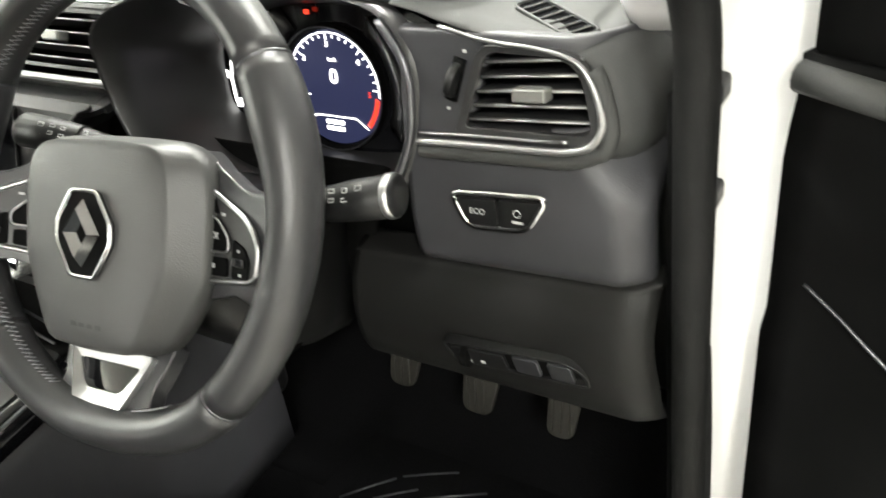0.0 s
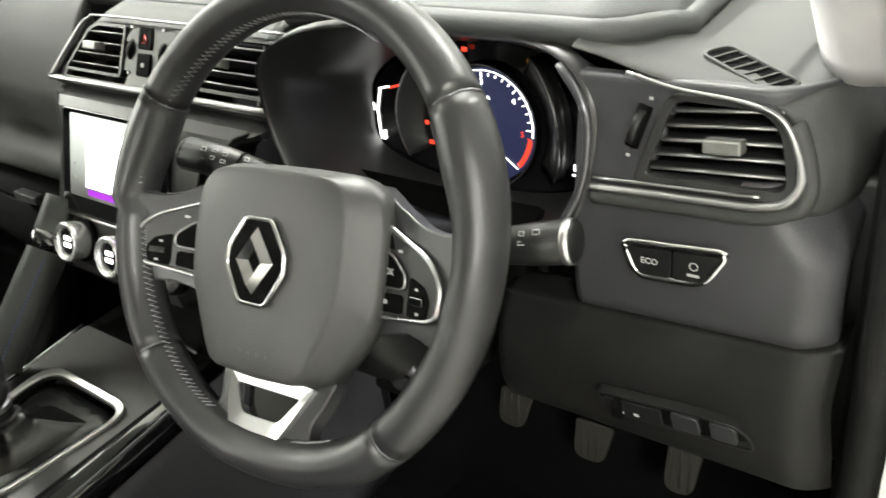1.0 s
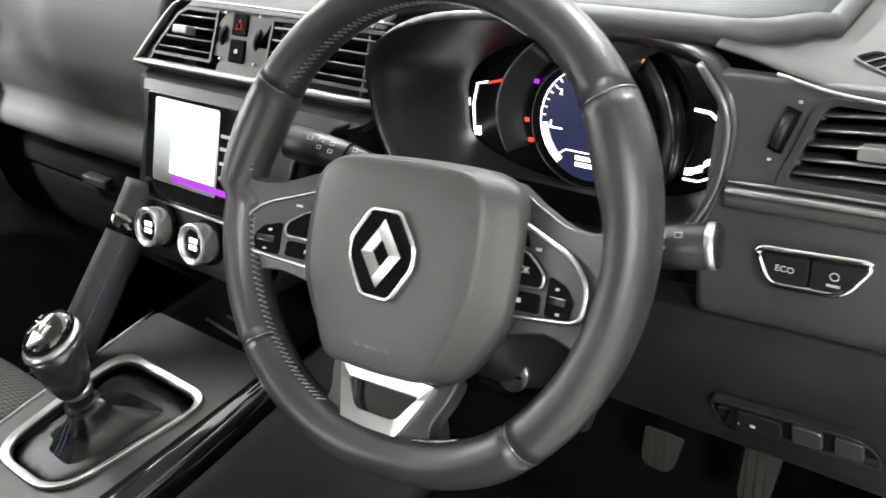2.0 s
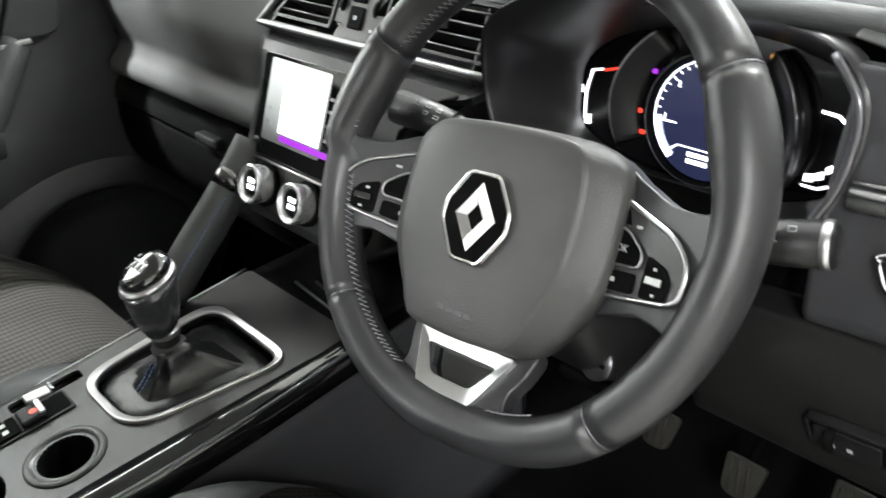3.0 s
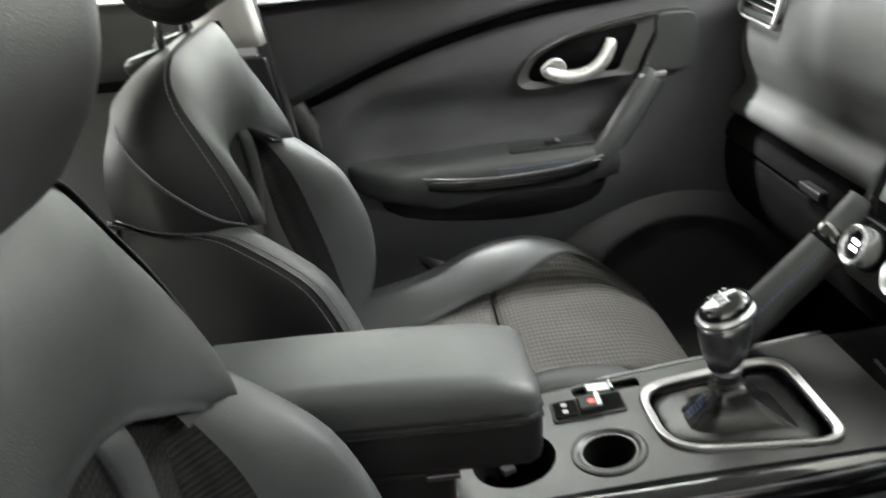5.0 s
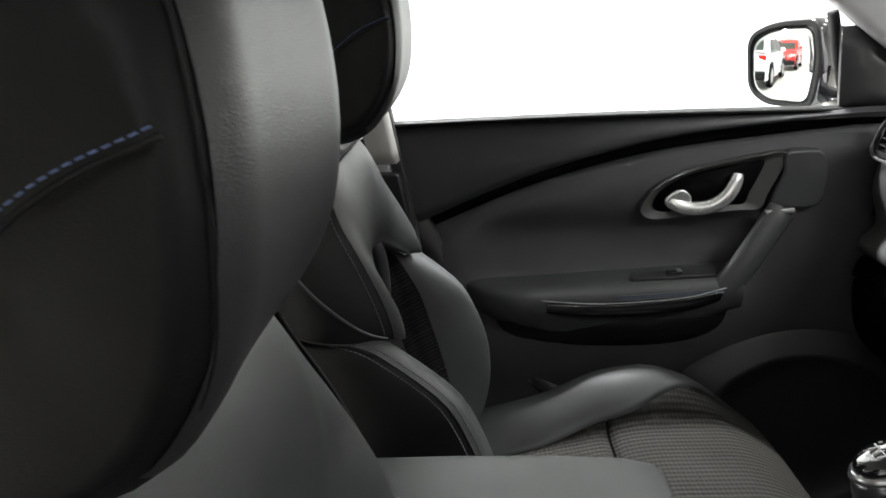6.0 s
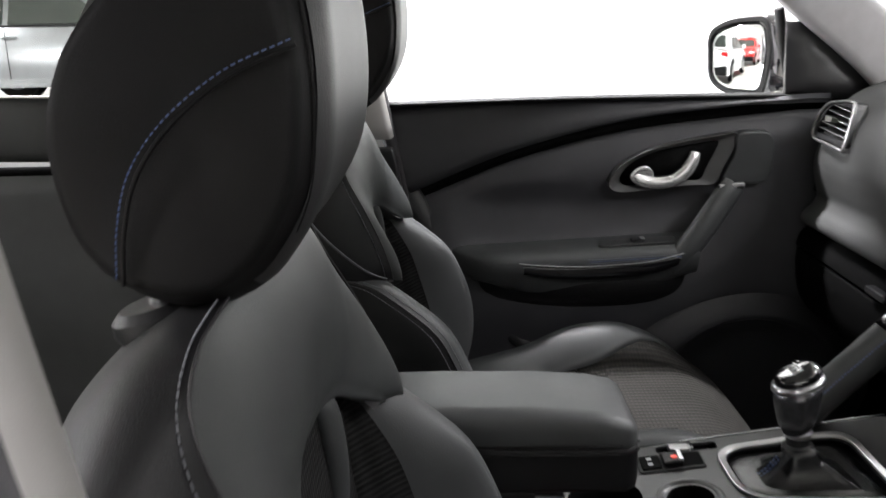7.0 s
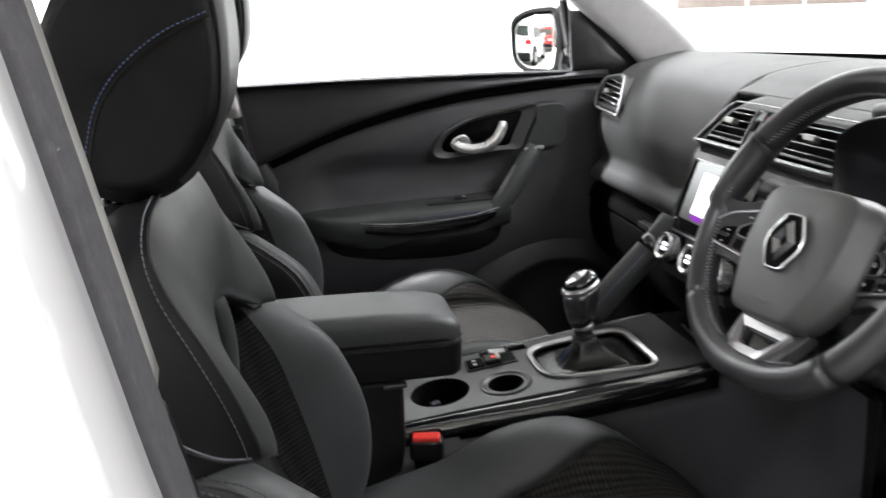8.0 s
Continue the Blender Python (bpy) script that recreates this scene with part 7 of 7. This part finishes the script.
# ======== driver's door, open ========
def driver_door():
    # hinged at the front, swung out; local x along the door away from the hinge, y out of the trim
    th = radians(66)
    d = Vector((math.sin(th), -math.cos(th), 0))
    n = Vector((-math.cos(th), -math.sin(th), 0))
    t = thing("driver_door", "open white driver's door with black trim", "car door", at=(0.828, 0.300, 0.0))

    def q(a, b, z):
        return d * a + n * b + Vector((0, 0, z))
    edge = lambda v: -0.008 - 0.004 * sm(0.74, 0.70, v) + 0.006 * sm(0.90, 0.98, v)
    # far darker than the passenger door's trim: its shade is put into the colour
    surf("door_trim", lambda u, v: q(edge(v) + 1.03 * max(0.0, u - 0.1) / 0.9, 0.06 - 0.05 * max(0.0, 0.1 - u) / 0.1 - 0.004 * max(0.0, 0.16 - u) / 0.16, 0.38 + 0.735 * v), 40, 30, DEEP, t, solid=0.006, out=n, label="black driver door trim, darkened for its shaded side")
    surf("door_skin", lambda u, v: q(-0.05 + 1.12 * u, -0.12, 0.36 + 0.78 * v), 4, 6, WHITE, t, solid=0.004)
    surf("door_edge", lambda u, v: q(-0.045, -0.12 + 0.14 * u, 0.36 + 0.78 * v), 2, 6, WHITE, t, solid=0.004)
    tube("belt_trim", [q(0.0 + 0.98 * k / 24, 0.062, 1.102 - 0.05 * k / 24) for k in range(25)], 0.0105, SOFT, t, sides=12, label="padded belt moulding")
    tube("trim_line", spline([q(0.020, 0.060, 0.953), q(0.05, 0.062, 0.940), q(0.083, 0.063, 0.922), q(0.20, 0.064, 0.86), q(0.32, 0.064, 0.83)], 5), 0.0016, GUNMETAL, t, sides=6)
    loft("door_bin", [[q(0.05 + 0.9 * k, 0.05, 0.62), q(0.05 + 0.9 * k, 0.12, 0.60), q(0.05 + 0.9 * k, 0.12, 0.45), q(0.05 + 0.9 * k, 0.05, 0.43)] for k in (0, 0.3, 0.6, 1.0)], HARD, t)
    tube("check_strap", [q(-0.070, 0.0, 0.812), q(-0.055, 0.0, 0.812), q(-0.02, 0.01, 0.806), q(0.0, 0.02, 0.80)], 0.011, DEEP, t, sides=10, label="black check strap")
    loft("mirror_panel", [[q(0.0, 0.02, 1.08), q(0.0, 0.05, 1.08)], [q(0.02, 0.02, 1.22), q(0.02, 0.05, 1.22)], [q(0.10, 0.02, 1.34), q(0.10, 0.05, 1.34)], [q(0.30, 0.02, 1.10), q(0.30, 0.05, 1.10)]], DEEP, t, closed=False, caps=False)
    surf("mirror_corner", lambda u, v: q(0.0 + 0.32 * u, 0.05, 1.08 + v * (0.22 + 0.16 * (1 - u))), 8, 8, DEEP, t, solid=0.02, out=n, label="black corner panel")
    for z in (1.085, 1.005):
        block("hinge", (-0.083, -0.062, z - 0.009), (-0.070, -0.036, z + 0.009), HARD, t, bev=0.004)
    return t


driver_door()


# ======== pedals and mat ========
def pedal(name, x, y, z, w, h, label):
    t = thing(name, label, "pedal", group="pedals", at=(x, y, z))
    m = axes((0, 0, 0), (1, 0, 0), (0, 0.45, 0.89))
    plate("pad", ccw(rpoly([(-w * 0.78, -h), (w * 0.78, -h), (w, h), (-w, h)], [0.016, 0.016, 0.006, 0.006], 5)), m, -0.008, 0.0, PEDAL, t, bev=0.002)
    for k in range(3):
        tube("pad_rib", [m @ Vector((-w * 0.7 + 0.012 * k, h * 0.8, 0.001)), m @ Vector((-w * 0.4 + 0.012 * k, -h * 0.8, 0.001))], 0.0016, PEDAL, t, sides=6)
    tube("arm", [m @ Vector((0, 0, -0.014)), Vector((0, 0.09, 0.08)), Vector((0, 0.12, 0.30))], 0.008, DEEP, t, sides=8)


pedal("clutch_pedal", 0.279, 0.45, 0.527, 0.026, 0.026, "worn rubber clutch pedal on a black arm")
pedal("brake_pedal", 0.402, 0.45, 0.518, 0.028, 0.026, "worn rubber brake pedal on a black arm")
pedal("accelerator_pedal", 0.530, 0.45, 0.540, 0.024, 0.040, "worn accelerator pedal on a black arm")


def floor_mat():
    t = thing("floor_mat", "black ribbed driver floor mat", "floor mat", at=(0.36, 0.22, 0.342))
    plate("mat", rpoly([(-0.20, -0.24), (0.24, -0.24), (0.24, 0.26), (-0.18, 0.26)], 0.05, 5), Matrix.Identity(4), 0.0, 0.008, CARPET, t, bev=0.003)
    for k in range(5):
        block("mat_rib", (-0.12 + 0.01 * k, -0.12 + 0.055 * k, 0.008), (0.10, -0.108 + 0.055 * k, 0.0115), RUBBER, t, bev=0.001)
    # glints on the mat's ribs, drawn as thin bright metal lines
    for x0, y0, x1, y1 in ((0.213, 0.326, 0.273, 0.393), (0.280, 0.400, 0.355, 0.442), (0.262, 0.345, 0.315, 0.388), (0.312, 0.363, 0.413, 0.424)):
        tube("mat_glint", [(x0 - 0.36, y0 - 0.22, 0.0088), ((x0 + x1) / 2 - 0.36, (y0 + y1) / 2 - 0.219, 0.0094), (x1 - 0.36, y1 - 0.22, 0.0088)], 0.0016, GUNMETAL, t, sides=6, label="bright line for a glint on a mat rib")


floor_mat()


def buckle(x, y, z):
    t = thing("seat_belt_buckle", "black seat belt buckle with a red release button", "seat belt buckle", at=(x, y, z))
    m = axes((0, 0, 0), (0.2, 1, 0), (0, -0.25, 1))
    block("stalk", (-0.018, -0.10, -0.010), (0.018, -0.018, 0.010), DEEP, t, bev=0.006, m=m)
    block("casing", (-0.024, -0.02, -0.013), (0.024, 0.012, 0.013), HARD, t, bev=0.006, m=m)
    block("release_button", (-0.020, 0.006, -0.009), (0.020, 0.017, 0.010), RED, t, bev=0.003, m=m, label="red release button")


buckle(0.098, -0.345, 0.688)


# ======== windscreen and the sheet behind it ========
def windscreen():
    t = thing("windscreen", "clear windscreen with a black frit edge", "windscreen")

    def f(u, v):
        x = (u * 2 - 1) * (0.74 - 0.10 * v)
        y = (0.80 - 0.56 * v) - 0.55 * x * x * (1 - 0.4 * v)
        return (x, y, 1.155 + 0.37 * v)
    surf("pane", f, 20, 12, GLASS, t, solid=0.0).visible_shadow = False
    surf("frit_band", lambda u, v: tuple(np.array(f(u, v * 0.05)) + np.array((0, -0.012, 0.0))), 20, 2, DEEP, t, solid=0.002, label="black lower band")


windscreen()


def wall_poster():
    t = thing("wall_poster", "white printed poster with brown blocks on the wall", "poster", at=(-3.598, 2.45, 1.40))
    m = axes((0, 0, 0), (0, 1, 0), (0, 0, 1))
    plate("sheet", [(-0.75, -0.22), (0.75, -0.22), (0.75, 0.30), (-0.75, 0.30)], m, 0.0, 0.004, WALL, t)
    brown = mat("brown_print", (0.16, 0.13, 0.115), 0.7, var=0.1, scale=30)
    for x0, x1 in ((-0.62, -0.18), (-0.16, 0.20), (0.22, 0.64)):
        plate("printed_block", [(x0, -0.14), (x1, -0.14), (x1, 0.02), (x0, 0.02)], m, 0.004, 0.006, brown, t)
        plate("printed_bar", [(x0, 0.08), (x1 - 0.12, 0.08), (x1 - 0.12, 0.12), (x0, 0.12)], m, 0.004, 0.006, brown, t)


wall_poster()


# ======== other cars in the showroom ========
def parked_car(x, y, rz, paint, label, up=0.0):
    t = thing("parked_car", label, "car", at=(x, y, up))
    t.rotation_euler = (0, 0, rz)
    L, Wd = 2.1, 0.88
    side = [(-2.10, 0.45), (-2.12, 0.75), (-2.02, 0.98), (-1.85, 1.05), (1.15, 0.98), (1.75, 0.88), (2.08, 0.72), (2.12, 0.45)]
    top = spline(side, 4)
    rings = []
    for xx, k in ((-Wd, 0.0), (-Wd, 1.0), (-Wd * 0.97, 1.0), (0, 1.03), (Wd * 0.97, 1.0), (Wd, 1.0), (Wd, 0.0)):
        rings.append([(xx * (1 - 0.10 * (abs(yy) / 2.1) ** 4), yy * (0.995 if abs(xx) == Wd else 1.0), 0.25 + (zz - 0.25) * k + (-0.03 if k == 1.0 and abs(xx) == Wd else 0)) for yy, zz in top])
    loft("body", rings, paint, t, closed=False, caps=False, label="painted body")
    cab = [(-1.80, 1.04), (-1.62, 1.30), (-1.30, 1.47), (-0.60, 1.54), (0.0, 1.50), (0.45, 1.32), (1.05, 0.99)]
    rings = []
    for xx, k in ((-Wd * 0.96, 0.0), (-Wd * 0.72, 0.93), (0, 1.0), (Wd * 0.72, 0.93), (Wd * 0.96, 0.0)):
        rings.append([(xx, yy, 1.0 + (zz - 1.0) * k) for yy, zz in spline(cab, 4)])
    loft("cabin", rings, paint, t, closed=False, caps=False)
    dark = car_glass
    for s in (-1, 1):
        for a, b, c, d in ((-1.45, -0.62, -1.15, -0.62), (-0.54, 0.75, -0.54, 0.30)):
            sx = lambda z: s * (Wd * 0.965 - (z - 1.0) * 0.43)
            v = [(sx(1.04) + 0.012 * s, a, 1.04), (sx(1.04) + 0.012 * s, b, 1.04), (sx(1.38) + 0.012 * s, d, 1.38), (sx(1.38) + 0.012 * s, c, 1.38)]
            part("side_window", fix(pym(v, [(0, 1, 2, 3)])), dark, t, smooth=False, solid=0.004, label="dark side window")
        for yy in (-1.30, 1.35):
            m = axes((s * (Wd - 0.10), yy, 0.33), (0, 1, 0), (0, 0, 1))
            ring_plate("wheel_arch", circle(0, 0, 0.395, n=32), circle(0, 0, 0.30, n=32), axes((s * (Wd + 0.004), yy, 0.345), (0, s, 0), (0, 0, 1)), -0.05, 0.004, DEEP, t)
            w = lathe("wheel", [(0.02, -0.10), (0.22, -0.11), (0.33, -0.09), (0.335, 0.09), (0.22, 0.11), (0.02, 0.10)], m, RUBBER, t, 28, label="black tyre")
            lathe("rim", [(0.02, -0.115), (0.19, -0.118), (0.21, -0.112), (0.21, 0.112), (0.19, 0.118), (0.02, 0.115)], m, SILVER, w, 28)
        block("door_handle", (min(s * Wd, s * (Wd + 0.03)), -0.62, 0.86), (max(s * Wd, s * (Wd + 0.03)), -0.42, 0.89), paint, t, bev=0.01)
        for yy, zz in ((-1.05, 1.0), (-0.58, 1.0), (0.62, 0.97)):
            block("door_gap", (s * Wd - 0.004, yy - 0.004, 0.36), (s * Wd + 0.003, yy + 0.004, zz), DEEP, t, bev=0.001)
        block("belt_line", (s * (Wd - 0.01) - 0.012, -1.6, 1.008), (s * (Wd - 0.01) + 0.012, 0.85, 1.03), RUBBER, t, bev=0.004)
        mm = Vector((s * (Wd + 0.10), 0.62, 1.05))
        block("wing_mirror", (-0.10, -0.05, -0.06), (0.10, 0.06, 0.09), paint, t, bev=0.04, m=Matrix.Translation(mm))
        block("tail_lamp", (min(s * 0.52, s * 0.84), -2.13, 0.80), (max(s * 0.52, s * 0.84), -2.04, 0.94), tail_red, t, bev=0.02, label="red tail lamp")
        block("head_lamp", (min(s * 0.50, s * 0.82), 1.98, 0.66), (max(s * 0.50, s * 0.82), 2.10, 0.80), BRIGHT, t, bev=0.02, label="clear head lamp")
    v = [(-0.66, -1.80, 1.06), (0.66, -1.80, 1.06), (0.55, -1.50, 1.40), (-0.55, -1.50, 1.40)]
    part("rear_window", fix(pym([(p[0], p[1] - 0.03, p[2] + 0.01) for p in v], [(0, 1, 2, 3)])), dark, t, smooth=False, solid=0.004)
    v = [(-0.70, 1.06, 1.0), (0.70, 1.06, 1.0), (0.58, 0.42, 1.34), (-0.58, 0.42, 1.34)]
    part("front_window", fix(pym([(p[0], p[1] + 0.03, p[2] + 0.012) for p in v], [(0, 1, 2, 3)])), dark, t, smooth=False, solid=0.004)
    block("bumper", (-0.80, -2.16, 0.28), (0.80, -2.02, 0.55), RUBBER, t, bev=0.05)
    block("number_plate", (-0.26, -2.175, 0.60), (0.26, -2.10, 0.71), PRINT, t, bev=0.005)
    block("bumper", (-0.80, 2.00, 0.28), (0.80, 2.15, 0.52), RUBBER, t, bev=0.05)
    return t


car_glass = mat("dark_car_glass", (0.016, 0.021, 0.017), 0.05, var=0.02, scale=1.0, coat=0.3)
tail_red = mat("tail_lamp_red", (0.35, 0.01, 0.01), 0.15, var=0.1, coat=0.6)
P_SILVER = mat("silver_car_paint", (0.17, 0.18, 0.183), 0.22, metal=0.6, var=0.05, scale=8, coat=0.8)
P_RED = mat("red_car_paint", (0.42, 0.015, 0.012), 0.2, var=0.05, scale=8, coat=0.8)
parked_car(-10.85, -5.5, 0.0, P_SILVER, "silver parked car with dark windows on a low platform", 0.33)
plat = thing("display_platform", "low white display platform under a silver car", "platform", at=(-10.85, -5.5, 0))
block("deck", (-1.2, -2.6, 0.0), (1.2, 2.6, 0.33), WALL, plat, bev=0.01)
parked_car(-3.4, -15.2, 0.0, P_RED, "red parked hatchback with dark windows")
parked_car(-3.70, -9.05, math.pi, WHITE, "white parked car on the showroom floor")


def cardboard_box(x, y, z, s, label="brown taped cardboard box in a stack"):
    t = thing("cardboard_box", label, "box", group="stored boxes", at=(x, y, z))
    block("carton", (-s, -s, 0), (s, s, s * 1.4), CARD, t, bev=0.006)
    block("tape", (-s * 0.2, -s * 1.003, s * 0.2), (s * 0.2, s * 1.003, s * 1.405), TAPE, t, bev=0.001)


CARD = mat("cardboard", (0.32, 0.21, 0.12), 0.8, var=0.15, scale=15)
TAPE = mat("brown_tape", (0.4, 0.28, 0.16), 0.35, var=0.05)


for bx, by, bz, bs in ((-13.7, -5.85, 0.0, 0.50), (-13.7, -5.85, 0.70, 0.50), (-13.7, -5.72, 1.40, 0.27), (-13.7, -4.75, 0.0, 0.443), (-13.7, -4.75, 0.62, 0.443), (-13.7, -5.02, 1.24, 0.31), (-13.7, -3.75, 0.0, 0.45), (-13.7, -3.8, 0.63, 0.42)):
    cardboard_box(bx, by, bz, bs)
